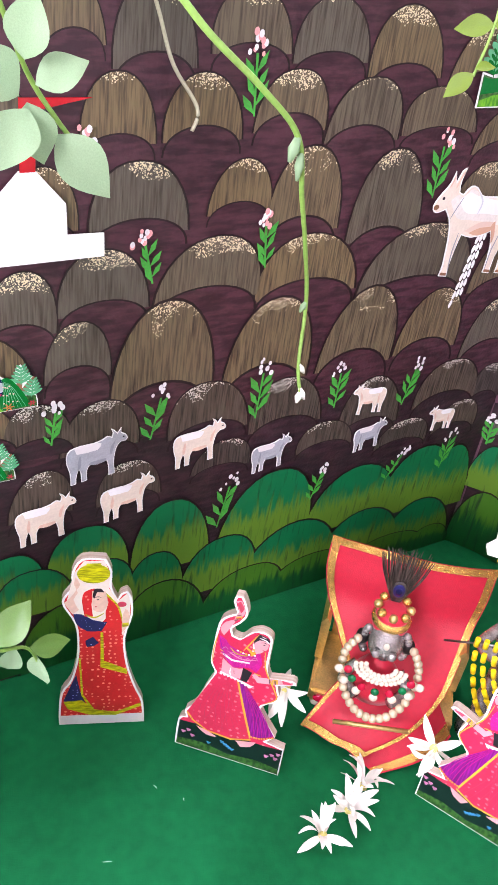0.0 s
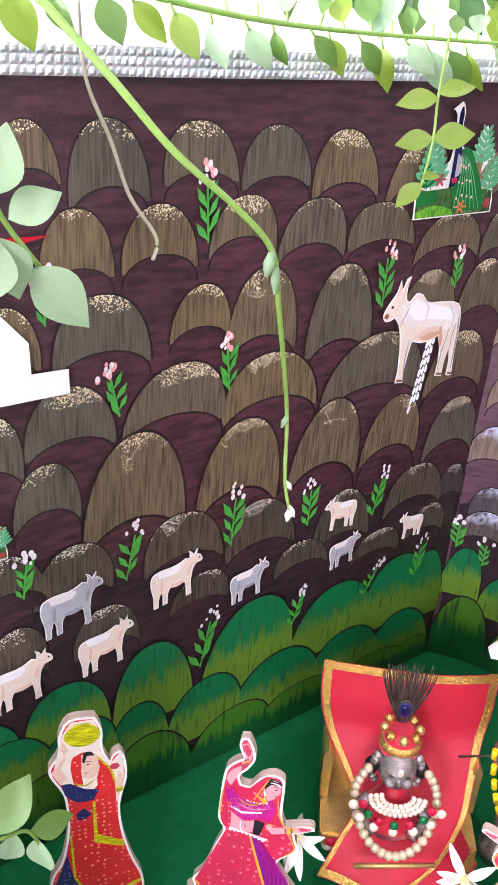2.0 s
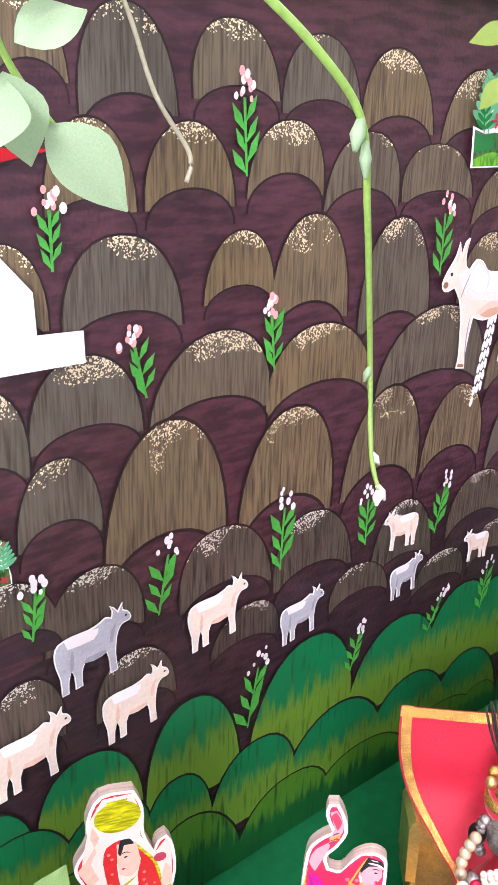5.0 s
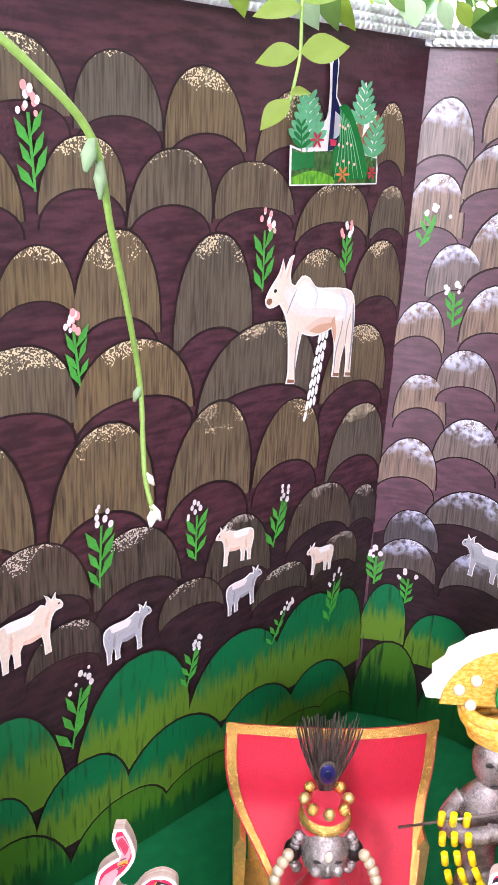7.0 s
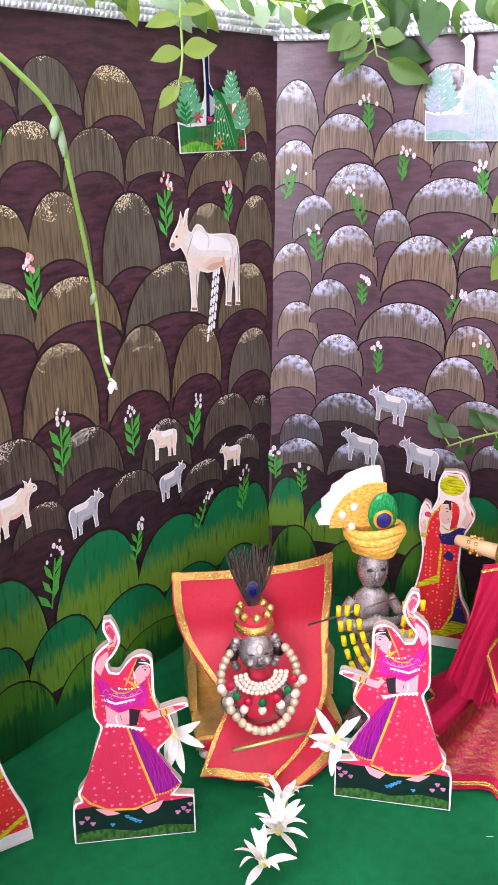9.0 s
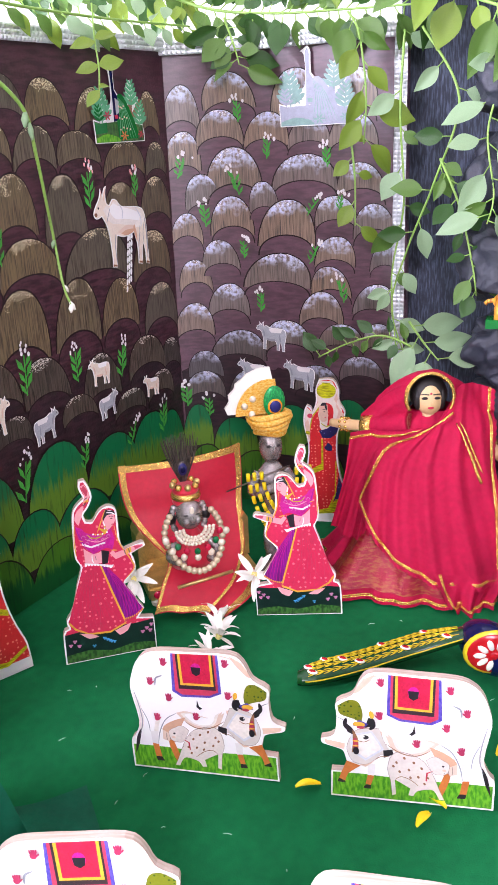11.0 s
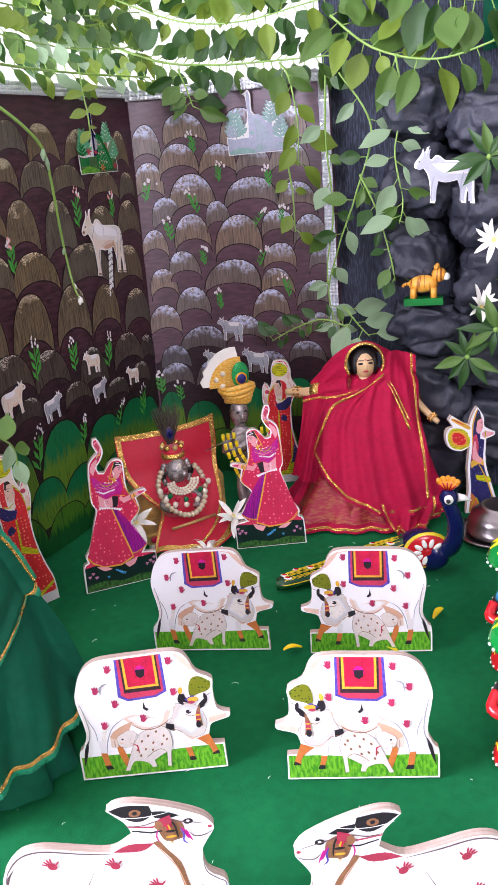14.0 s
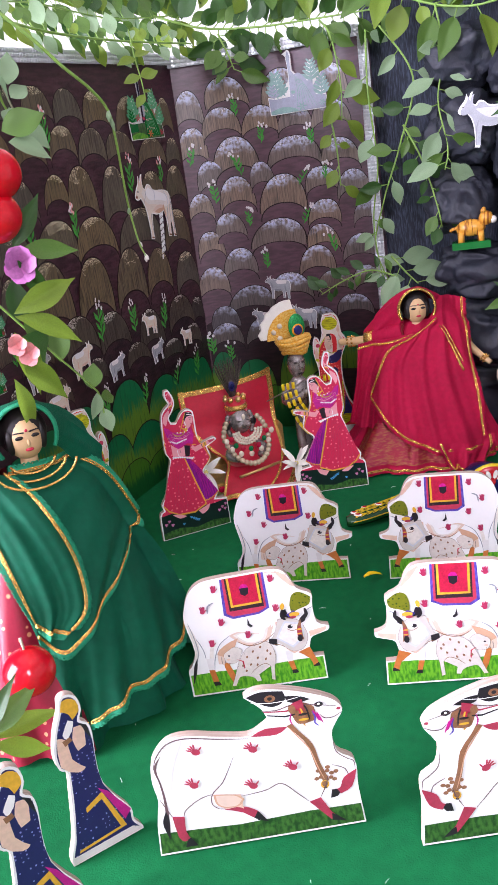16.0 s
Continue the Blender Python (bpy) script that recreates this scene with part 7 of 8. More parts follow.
for i in range(24):
    ring = []
    for k in (i, i + 1):
        ring.append([bm.verts.new(tail[k] + across * half[k] * math.cos(2 * math.pi * j / 14) + Vector((0, 0, 0.0075 * math.sin(2 * math.pi * j / 14) * (half[k] / 0.0135) ** 0.5))) for j in range(14)])
    for j in range(14):
        f = bm.faces.new((ring[0][j], ring[0][(j + 1) % 14], ring[1][(j + 1) % 14], ring[1][j]))
        f.material_index, f.smooth = 6, True


def on_tail(k, u, up=0.0):
    i = min(int(k), 23)
    p, q = tail[i].lerp(tail[i + 1], k - i), half[i] + (half[i + 1] - half[i]) * (k - i)
    return p + across * q * u + Vector((0, 0, 0.0075 * math.sqrt(max(0.0, 1 - u * u)) * (q / 0.0135) ** 0.5 + up))


for u in (-0.62, -0.2, 0.2, 0.62):
    tube(bm, [on_tail(k * 0.5 + 2, u, 0.0002) for k in range(41)], 0.00035, 4, 5)
for k in range(3, 22):
    for u in (-0.62, -0.2, 0.2, 0.62):
        for e in (-1, 1):
            tube(bm, [on_tail(k, u, 0.0003), on_tail(k + 0.6, u + 0.10 * e, 0.0004), on_tail(k + 1.1, u + 0.13 * e, 0.0002)], [0.0004, 0.00055, 0.0002], 4, 5)
for k, u in ((4, -0.5), (7, 0.45), (10, -0.55), (13, 0.5), (16, -0.5), (18, 0.1), (20, 0.6), (21.5, -0.45), (22, 0.15)):
    for rr, key, up in ((0.0036, 2, 0.0), (0.0024, 1, 0.0007)):
        ball(bm, on_tail(k, u, up), rr, key, 12, 7, (0.8, 1.3, 0.35))
tube(bm, [on_tail(k * 0.5 + 1, 0.98) for k in range(44)], 0.0006, 4, 5)
tube(bm, [on_tail(k * 0.5 + 1, -0.98) for k in range(44)], 0.0006, 4, 5)
part("tail", bm, ENAMELS, figurine, "green enamel tail with yellow feather strokes")

bowl = holder("covered_bowl", pose(-0.135, -0.482, 0), "small polished steel bowl upturned on a steel plate", "bowl")
bm = bmesh.new()
lathe(bm, [(0.030, 0.002), (0.040, 0.003), (0.047, 0.006), (0.048, 0.008), (0.040, 0.006), (0.020, 0.005)], 0, 32)
part("plate", bm, M["steel"], bowl)
bm = bmesh.new()
lathe(bm, [(0.036, 0.007), (0.037, 0.010), (0.035, 0.012), (0.034, 0.022), (0.030, 0.030), (0.022, 0.034), (0.021, 0.038), (0.016, 0.0375), (0.010, 0.036)], 0, 32)
part("upturned_bowl", bm, M["steel"], bowl)

# ---- turbaned drummers, tiger, rocks ----
MUSICIAN = [M["enamel_red"], M["enamel_sky"], M["flesh"], M["hair"], M["enamel_green"], M["enamel_white"], M["yellow_bead"], M["enamel_orange"]]
for x, y in ((-0.503, -0.561), (-0.384, -0.537)):
    bm = bmesh.new()
    lathe(bm, [(0.0165, 0), (0.0185, 0.003), (0.0180, 0.010), (0.0135, 0.022), (0.0150, 0.034), (0.0170, 0.046), (0.0180, 0.056)], 0, 22)
    lathe(bm, [(0.0150, 0.0385), (0.0162, 0.040), (0.0164, 0.042)], 3, 22)
    lathe(bm, [(0.0182, 0.055), (0.0186, 0.058), (0.0150, 0.064)], 3, 22)
    lathe(bm, [(0.0152, 0.0635), (0.0130, 0.068), (0.0070, 0.073)], 1, 22)
    ball(bm, (0, 0, 0.083), 0.0125, 2, 16, 11)
    ball(bm, (0, 0.002, 0.089), 0.0136, 3, 16, 10, (1.02, 1.02, 0.8))
    lathe(bm, [(0.0140, 0.092), (0.0200, 0.095), (0.0212, 0.101), (0.0180, 0.109), (0.0100, 0.114), (0.0030, 0.1155)], 4, 26)
    for k in range(18):
        a = 2 * math.pi * k / 18
        ball(bm, (0.0205 * math.cos(a), 0.0205 * math.sin(a), 0.0965), 0.0013, 5, 6, 5)
        ball(bm, (0.0186 * math.cos(a), 0.0186 * math.sin(a), 0.0575), 0.0012, 5, 6, 5)
        ball(bm, (0.0182 * math.cos(a), 0.0182 * math.sin(a), 0.0045), 0.0012, 5, 6, 5)
    for k in range(10):
        a = 2 * math.pi * k / 10
        d = Vector((math.cos(a), math.sin(a), 0))
        tube(bm, [d * 0.003 + Vector((0, 0, 0.1158)), d * 0.011 + Vector((0, 0, 0.1140)), d * 0.0185 + Vector((0, 0, 0.1085))], [0.0006, 0.0020, 0.0005], 6, 6)
    for k in range(6):
        a = 2 * math.pi * k / 6
        d, e = Vector((math.cos(a), math.sin(a), 0)), Vector((-math.sin(a), math.cos(a), 0))
        c0 = d * 0.0168 + Vector((0, 0, 0.048))
        tube(bm, [c0 + 0.0042 * (e * math.cos(q) + Vector((0, 0, 1)) * math.sin(q)) for q in (2 * math.pi * j / 12 for j in range(13))], 0.0007, 7, 5)
        ball(bm, c0, 0.0020, 6, 7, 5)
        c1 = d * 0.0158 + Vector((0, 0, 0.014))
        tube(bm, [c1 + 0.0032 * (e * math.cos(q) + Vector((0, 0, 1)) * math.sin(q)) for q in (2 * math.pi * j / 12 for j in range(13))], 0.0006, 6, 5)
    for sx in (-1, 1):
        tube(bm, curve_points(((sx * 0.016, -0.004, 0.062), (sx * 0.021, -0.012, 0.054), (sx * 0.010, -0.020, 0.052)), 5), 0.0042, 0, 8)
        ball(bm, (sx * 0.009, -0.0205, 0.052), 0.0038, 2, 8, 6)
        ball(bm, (sx * 0.0048, -0.0112, 0.0845), 0.0016, 3, 8, 6, (1.3, 0.6, 0.8))
    tube(bm, [(-0.016, -0.021, 0.046), (-0.011, -0.022, 0.046), (0.011, -0.022, 0.046), (0.016, -0.021, 0.046)], [0.005, 0.0075, 0.0075, 0.005], 7, 12)
    o = solid("musician_figurine", bm, MUSICIAN, "painted clay musician in red with green turban", "figurine", "painted musicians", smooth=True)
    o.matrix_world = pose(x, y, 0, 0, 0, -70)

bm = bmesh.new()
box(bm, (-0.027, -0.012, 0), (0.027, 0.012, 0.010), 1)
ball(bm, (0.0, 0, 0.029), 0.0145, 0, 16, 10, (1.45, 0.75, 0.85))
ball(bm, (0.022, -0.002, 0.041), 0.0105, 0, 14, 9)
ball(bm, (0.032, -0.004, 0.038), 0.0055, 2, 10, 7)
for x in (-0.014, 0.014):
    for y in (-0.006, 0.006):
        tube(bm, [(x, y, 0.009), (x, y, 0.024)], 0.0048, 0, 8)
for y in (-0.007, 0.007):
    ball(bm, (0.019, y, 0.052), 0.004, 0, 8, 6)
tube(bm, [(-0.016, 0, 0.031), (-0.026, 0, 0.029), (-0.029, 0, 0.026)], 0.0025, 0, 7)
o = solid("tiger_figurine", bm, [M["tiger"], M["enamel_green"], M["enamel_white"]], "orange striped tiger figurine on a green block", "tiger figurine")
o.matrix_world = pose(-0.060, -0.384, 0.244, 0, 0, -79) @ Matrix.Diagonal((0.8, 0.8, 0.8, 1))

bm = bmesh.new()
surface(bm, lambda s, t: Vector((0.012 + 0.003 * math.sin(9 * s + 3 * t) + 0.0015 * math.sin(31 * s), -0.25 - 1.0 * s, 0.0 + 0.95 * t)), 60, 30, 0)
surface(bm, lambda s, t: Vector((0.016 + 0.003 * math.sin(9 * s + 3 * t), -0.25 - 1.0 * s, 0.0 + 0.95 * t)), 60, 30, 0)
solid("wall_cloth", bm, M["black_cloth"], "black cotton cloth hung as a backdrop", "backdrop cloth", kind="structure")


def rock(y, z, w, h, d, seed):
    """Crumpled black paper moulded into a boulder with creased facets."""
    bm = bmesh.new()
    bmesh.ops.create_icosphere(bm, subdivisions=5, radius=1.0)
    off = Vector((seed * 3.1, seed * 1.7, 0))
    for v in bm.verts:
        p = v.co.copy()
        n1 = noise.noise(p * 1.5 + off) * 0.3
        cre = abs(noise.noise(p * 2.2 + off)) * 0.26 + abs(noise.noise(p * 5 + off)) * 0.10 + abs(noise.noise(p * 11 + off)) * 0.03
        k = 1 + n1 - cre
        q = Vector((math.copysign(abs(p.x) ** 0.8, p.x), math.copysign(abs(p.y) ** 0.75, p.y), math.copysign(abs(p.z) ** 0.75, p.z)))
        v.co = Vector((q.x * d, q.y * w, q.z * h)) * k
    o = solid("paper_rock", bm, M["black_paper"], "boulder of crumpled black paper against black cloth", "paper rock", "black paper rocks", smooth=True)
    o.location = (-0.012, y, z)


for k, (y, z, w, h, d) in enumerate((
    (-0.375, 0.452, 0.045, 0.035, 0.045), (-0.375, 0.375, 0.05, 0.042, 0.046), (-0.365, 0.298, 0.045, 0.040, 0.05), (-0.385, 0.213, 0.055, 0.036, 0.055), (-0.375, 0.135, 0.06, 0.045, 0.05), (-0.39, 0.05, 0.06, 0.05, 0.04),
    (-0.455, 0.435, 0.05, 0.04, 0.05), (-0.46, 0.345, 0.055, 0.045, 0.055), (-0.455, 0.26, 0.05, 0.042, 0.058), (-0.465, 0.175, 0.055, 0.045, 0.055), (-0.46, 0.085, 0.055, 0.048, 0.05),
    (-0.545, 0.40, 0.05, 0.05, 0.05), (-0.55, 0.30, 0.05, 0.05, 0.055), (-0.55, 0.20, 0.055, 0.05, 0.055), (-0.55, 0.09, 0.055, 0.05, 0.05))):
    rock(y, z, w, h, d, k + 1)

cutout("bull_card", [([(a * 0.72, b * 0.72) for a, b in BULL], "", 2), ([(a * 0.66, b * 0.66) for a, b in BULL], "grey_cow", 2), ([(-140, 165), (60, 160), (260, 130), (240, 40), (0, 60)], "p_cool", 4), (stroke([(160, -240), (170, -60), (200, 60)], 14), "p_dim", 0), (stroke([(-150, -220), (-140, -60), (-110, 40)], 12), "p_dim", 0), (disc((-268, 198), 9, 8, 8), "p_dark", 0)],
       0.0006, pose(-0.066, -0.412, 0.379, 0, 0, -86), "grey cow cut from printed card on black rocks", "cow card", side="paper", face="paper")
blossom(pose(-0.078, -0.467, 0.314, 0, -80, 0), 11, "white blossom pinned on the black paper rocks", 11, 1.15)
blossom(pose(-0.080, -0.449, 0.242, 0, -70, 40), 11, "white blossom pinned on the black paper rocks", 12, 1.15)


# ---- leaves and creepers ----
def leaf_mesh(length, width, fold, bend, key, tip=1.0):
    bm = bmesh.new()

    def fn(s, t):
        q = 2 * s - 1
        w = width * (math.sin(math.pi * t ** (0.85 if tip > 0.9 else 0.6)) ** tip if 0 < t < 1 else 0.02)
        return Vector((q * w, length * t, fold * abs(q) * w - bend * length * t * t + 0.04 * width * math.sin(9 * t + 3 * q)))

    surface(bm, fn, 6, 9, 0)
    me = mesh_of(bm, "leaf", [M[key]])
    return me


ROUND = {key: [leaf_mesh(1, w, f, b, key) for w, f, b in ((0.29, 0.25, 0.12), (0.25, 0.4, 0.25), (0.33, 0.15, -0.05))] for key in ("leaf", "leaf_pale", "leaf_deep", "leaf_lime")}
LONG = {key: [leaf_mesh(1, w, f, b, key, 1.3) for w, f, b in ((0.17, 0.5, 0.2), (0.14, 0.4, 0.35))] for key in ("leaf", "leaf_deep", "leaf_lime")}
VIEW = Vector((-0.8, -0.5, 0.25))


def put_leaf(parent, at, along, size, r, keys, shapes=None, face=VIEW, loose=0.55):
    """One leaf at a stem point, its blade turned loosely towards the light."""
    y = Vector(along).normalized()
    n = (face + Vector((r.uniform(-1, 1), r.uniform(-1, 1), r.uniform(-1, 1))) * loose).normalized()
    x = y.cross(n)
    if x.length < 0.1:
        x = y.cross(Vector((0, 0, 1)))
    x.normalize()
    z = x.cross(y)
    o = new("leaf", r.choice((shapes or ROUND)[r.choice(keys)]))
    o.parent = parent
    m = Matrix((x, y, z)).transposed().to_4x4()
    o.matrix_local = Matrix.Translation(at) @ m @ Matrix.Diagonal((size, size, size, 1))
    return o


def creeper(name, ctrl, n, size, seed, label, keys=("leaf", "leaf_pale", "leaf_deep"), stem=0.0011, spread=1.0, stem_key="stem", droop=0.35, category="creeper", face=VIEW, group="leafy creepers"):
    r = random.Random(seed)
    top = holder(name, Matrix(), label, category, group)
    path = curve_points(ctrl, 10)
    bm = bmesh.new()
    tube(bm, path, [stem * (1.2 - 0.6 * k / len(path)) for k in range(len(path))], 0, 6)
    part("stem", bm, M[stem_key], top)
    for k in range(n):
        f = (k + r.random() * 0.8) / n * (len(path) - 1.01)
        i = int(f)
        p = path[i].lerp(path[i + 1], f - i)
        d = (path[i + 1] - path[i]).normalized()
        side = d.cross(face).normalized() * (1 if k % 2 else -1)
        along = side * spread + d * r.uniform(0.1, 0.8) + Vector((0, 0, -droop * r.random())) + Vector((r.uniform(-1, 1), r.uniform(-1, 1), r.uniform(-1, 1))) * 0.35
        s = size * r.uniform(0.65, 1.25)
        base = p + along.normalized() * s * 0.25
        put_leaf(top, base, along, s, r, keys, face=face)
        bm = bmesh.new()
        tube(bm, [p, base + along.normalized() * s * 0.05], stem * 0.5, 0, 4)
        part("leaf_stalk", bm, M[stem_key], top)
    return top


# the bare shoot that hangs before the dark board
shoot = holder("hanging_shoot", Matrix(), "bare green creeper shoot with pale buds hanging down", "creeper")
path = curve_points(((-0.452, -0.070, 0.545), (-0.425, -0.095, 0.510), (-0.404, -0.108, 0.484), (-0.380, -0.117, 0.463), (-0.3605, -0.119, 0.443), (-0.352, -0.116, 0.415), (-0.340, -0.108, 0.385), (-0.330, -0.102, 0.352), (-0.3325, -0.108, 0.318), (-0.332, -0.113, 0.303)), 8)
bm = bmesh.new()
tube(bm, path, [0.0017 - 0.0008 * k / len(path) for k in range(len(path))], 0, 8)
part("stem", bm, M["stem"], shoot)
for k, r, d in ((32, 0.0028, (-0.004, -0.002, -0.010)), (34, 0.0022, (-0.002, -0.003, -0.012)), (56, 0.0018, (-0.003, 0, -0.006)), (64, 0.0018, (0.004, -0.001, -0.006)), (70, 0.0020, (0.003, -0.002, -0.007)), (72, 0.0022, (-0.002, -0.001, -0.006))):
    bm = bmesh.new()
    p = path[min(k, len(path) - 1)]
    tube(bm, [p, p + Vector(d) * 0.5, p + Vector(d)], [r * 0.5, r, r * 0.3], 0, 7)
    part("bud", bm, M["petal" if k > 60 else "leaf_pale"], shoot, "pale unopened bud")
bm = bmesh.new()
tube(bm, curve_points(((-0.405, -0.030, 0.535), (-0.400, -0.026, 0.503), (-0.387, -0.024, 0.476), (-0.378, -0.026, 0.450), (-0.364, -0.028, 0.429), (-0.367, -0.030, 0.418)), 8), 0.0010, 0, 6)
solid("dry_tendril", bm, M["dry_stem"], "thin pale curling tendril before the dark board", "tendril")

# leafy sprays near the dark board
rl = random.Random(21)
spray = holder("leaf_spray", Matrix(), "drooping spray of pale round leaves beside the temple card", "leaf spray", "leafy creepers")
bm = bmesh.new()
sp = curve_points(((-0.500, -0.110, 0.545), (-0.482, -0.100, 0.495), (-0.467, -0.085, 0.462), (-0.456, -0.086, 0.444), (-0.447, -0.090, 0.432)), 8)
tube(bm, sp, 0.0011, 0, 6)
part("stem", bm, M["stem"], spray)
WIDE = {"leaf_pale": [leaf_mesh(1, w, q, e, "leaf_pale") for w, q, e in ((0.36, 0.15, 0.1), (0.33, 0.2, 0.15))], "leaf": ROUND["leaf"]}
for at, along, s, key in (((-0.472, -0.1, 0.47), (0.002, -0.005, 0.024), 0.0251, "leaf_pale"), ((-0.467, -0.096, 0.46), (0.019, -0.004, 0.01), 0.0223, "leaf_pale"), ((-0.47, -0.094, 0.453), (0.005, -0.004, -0.023), 0.0244, "leaf_pale"), ((-0.458, -0.093, 0.44), (0.017, -0.015, -0.021), 0.0315, "leaf_pale"), ((-0.475, -0.1, 0.457), (-0.015, -0.008, 0.02), 0.0268, "leaf_pale"), ((-0.47, -0.096, 0.451), (-0.018, -0.014, -0.017), 0.029, "leaf_pale"), ((-0.492, -0.106, 0.512), (-0.8, 0, 0.3), 0.034, "leaf"), ((-0.488, -0.102, 0.505), (0.5, 0.1, 0.9), 0.034, "leaf_pale")):
    put_leaf(spray, at, along, s, rl, (key,), WIDE, face=Vector((-0.35, -0.75, 0.55)), loose=0.15)
twig = holder("leaf_spray", Matrix(), "small lime green twig hanging before the peacock card", "leaf spray", "leafy creepers")
bm = bmesh.new()
tube(bm, curve_points(((-0.205, -0.060, 0.530), (-0.218, -0.070, 0.500), (-0.226, -0.078, 0.479), (-0.243, -0.090, 0.459)), 8), 0.0008, 0, 6)
part("stem", bm, M["stem"], twig)
for at, along, s in (((-0.219, -0.071, 0.499), (-0.6, 0.4, -0.1), 0.030), ((-0.218, -0.070, 0.501), (0.7, -0.4, 0.25), 0.028), ((-0.226, -0.078, 0.480), (-0.6, 0.5, -0.15), 0.027), ((-0.226, -0.078, 0.480), (0.65, -0.4, 0.1), 0.030), ((-0.243, -0.090, 0.460), (-0.55, 0.2, -0.5), 0.024), ((-0.242, -0.089, 0.462), (0.35, -0.1, 0.1), 0.016)):
    put_leaf(twig, at, along, s * 0.74, rl, ("leaf_lime",), face=Vector((-0.5, -0.65, 0.5)), loose=0.25)
low = holder("leaf_spray", Matrix(), "pale round leaves on a thin stem beside the dolls", "leaf spray", "leafy creepers")
bm = bmesh.new()
tube(bm, curve_points(((-0.600, -0.130, 0.330), (-0.560, -0.150, 0.270), (-0.520, -0.155, 0.225), (-0.496, -0.146, 0.205), (-0.488, -0.140, 0.180)), 8), 0.0009, 0, 6)
part("stem", bm, M["stem"], low)
for at, along, s, key in (((-0.510, -0.150, 0.216), (0.5, 0.2, 0.45), 0.027, "leaf"), ((-0.502, -0.148, 0.210), (-0.2, 0.1, -0.9), 0.025, "leaf_pale"), ((-0.494, -0.145, 0.203), (0.8, 0, -0.2), 0.023, "leaf"), ((-0.490, -0.142, 0.192), (0.1, -0.1, -1), 0.025, "leaf_pale"), ((-0.545, -0.152, 0.250), (0.3, 0.1, 0.9), 0.036, "leaf"), ((-0.575, -0.143, 0.290), (0.4, 0.1, 0.8), 0.040, "leaf_deep"), ((-0.560, -0.150, 0.272), (-0.3, 0, 0.9), 0.030, "leaf")):
    put_leaf(low, at, along, s, rl, (key,), face=Vector((-0.5, -0.6, 0.5)), loose=0.3)

# creepers along the top edges
TOPS = "green leafy creeper trailing along the board's top"
creeper("creeper", ((-0.62, -0.030, 0.53), (-0.46, -0.028, 0.545), (-0.30, -0.026, 0.530), (-0.16, -0.026, 0.526), (-0.03, -0.040, 0.525)), 62, 0.024, 31, TOPS, ("leaf", "leaf_lime", "leaf_pale"), stem=0.0016, droop=0.0)
creeper("creeper", ((-0.60, 0.030, 0.575), (-0.42, 0.020, 0.560), (-0.26, 0.025, 0.570), (-0.12, 0.015, 0.560), (0.00, -0.010, 0.565)), 66, 0.029, 32, TOPS, ("leaf", "leaf_lime", "leaf_deep"), droop=0.1)
creeper("creeper", ((-0.58, 0.070, 0.615), (-0.40, 0.060, 0.600), (-0.22, 0.060, 0.610), (-0.06, 0.050, 0.605), (0.03, 0.0, 0.61)), 60, 0.033, 33, TOPS, ("leaf", "leaf_lime"), droop=0.1)
creeper("creeper", ((-0.03, 0.06, 0.590), (-0.015, -0.04, 0.545), (-0.012, -0.12, 0.530), (-0.010, -0.20, 0.525), (-0.02, -0.29, 0.520)), 56, 0.030, 34, TOPS, ("leaf", "leaf_deep", "leaf"), stem=0.0015, droop=0.2)
creeper("creeper", ((0.00, 0.05, 0.640), (0.01, -0.06, 0.590), (0.005, -0.15, 0.575), (-0.005, -0.24, 0.580), (-0.03, -0.34, 0.585)), 58, 0.036, 35, TOPS, ("leaf", "leaf_lime", "leaf_deep"), droop=0.2)
creeper("creeper", ((0.03, 0.04, 0.690), (0.02, -0.10, 0.640), (0.01, -0.20, 0.630), (-0.01, -0.32, 0.640)), 46, 0.040, 36, TOPS, ("leaf", "leaf_lime"), droop=0.2)
creeper("creeper", ((-0.66, 0.045, 0.600), (-0.48, 0.040, 0.575), (-0.33, 0.045, 0.600), (-0.18, 0.040, 0.580), (-0.02, 0.020, 0.595)), 74, 0.030, 61, TOPS, ("leaf", "leaf_deep", "leaf_deep", "leaf_pale"), droop=0.4, spread=0.8)
creeper("creeper", ((-0.62, 0.090, 0.660), (-0.42, 0.085, 0.635), (-0.24, 0.090, 0.660), (-0.08, 0.080, 0.640), (0.05, 0.02, 0.655)), 70, 0.036, 62, TOPS, ("leaf", "leaf_deep", "leaf"), droop=0.4, spread=0.8)
creeper("creeper", ((-0.15, 0.10, 0.700), (0.00, 0.08, 0.670), (0.05, -0.06, 0.690), (0.04, -0.20, 0.670), (0.00, -0.34, 0.690)), 60, 0.038, 63, TOPS, ("leaf", "leaf_deep", "leaf"), droop=0.4, spread=0.8)
creeper("creeper", ((-0.020, -0.075, 0.530), (-0.026, -0.088, 0.505), (-0.028, -0.095, 0.485)), 11, 0.030, 37, "dark leafy tuft hanging over the east board", ("leaf_deep", "leaf_deep", "leaf"))
HANG = "leafy creeper strand hanging over the black cloth"
creeper("creeper", ((-0.03, -0.215, 0.520), (-0.045, -0.232, 0.500), (-0.048, -0.240, 0.450), (-0.045, -0.236, 0.405)), 9, 0.036, 38, "limp creeper strand hanging over the east board", ("leaf_lime", "leaf", "leaf_lime"), droop=1.0)
creeper("creeper", ((-0.03, -0.280, 0.560), (-0.035, -0.330, 0.520), (-0.045, -0.400, 0.500), (-0.060, -0.470, 0.510), (-0.07, -0.54, 0.53)), 26, 0.042, 39, HANG, ("leaf_lime", "leaf", "leaf"), stem=0.0014)
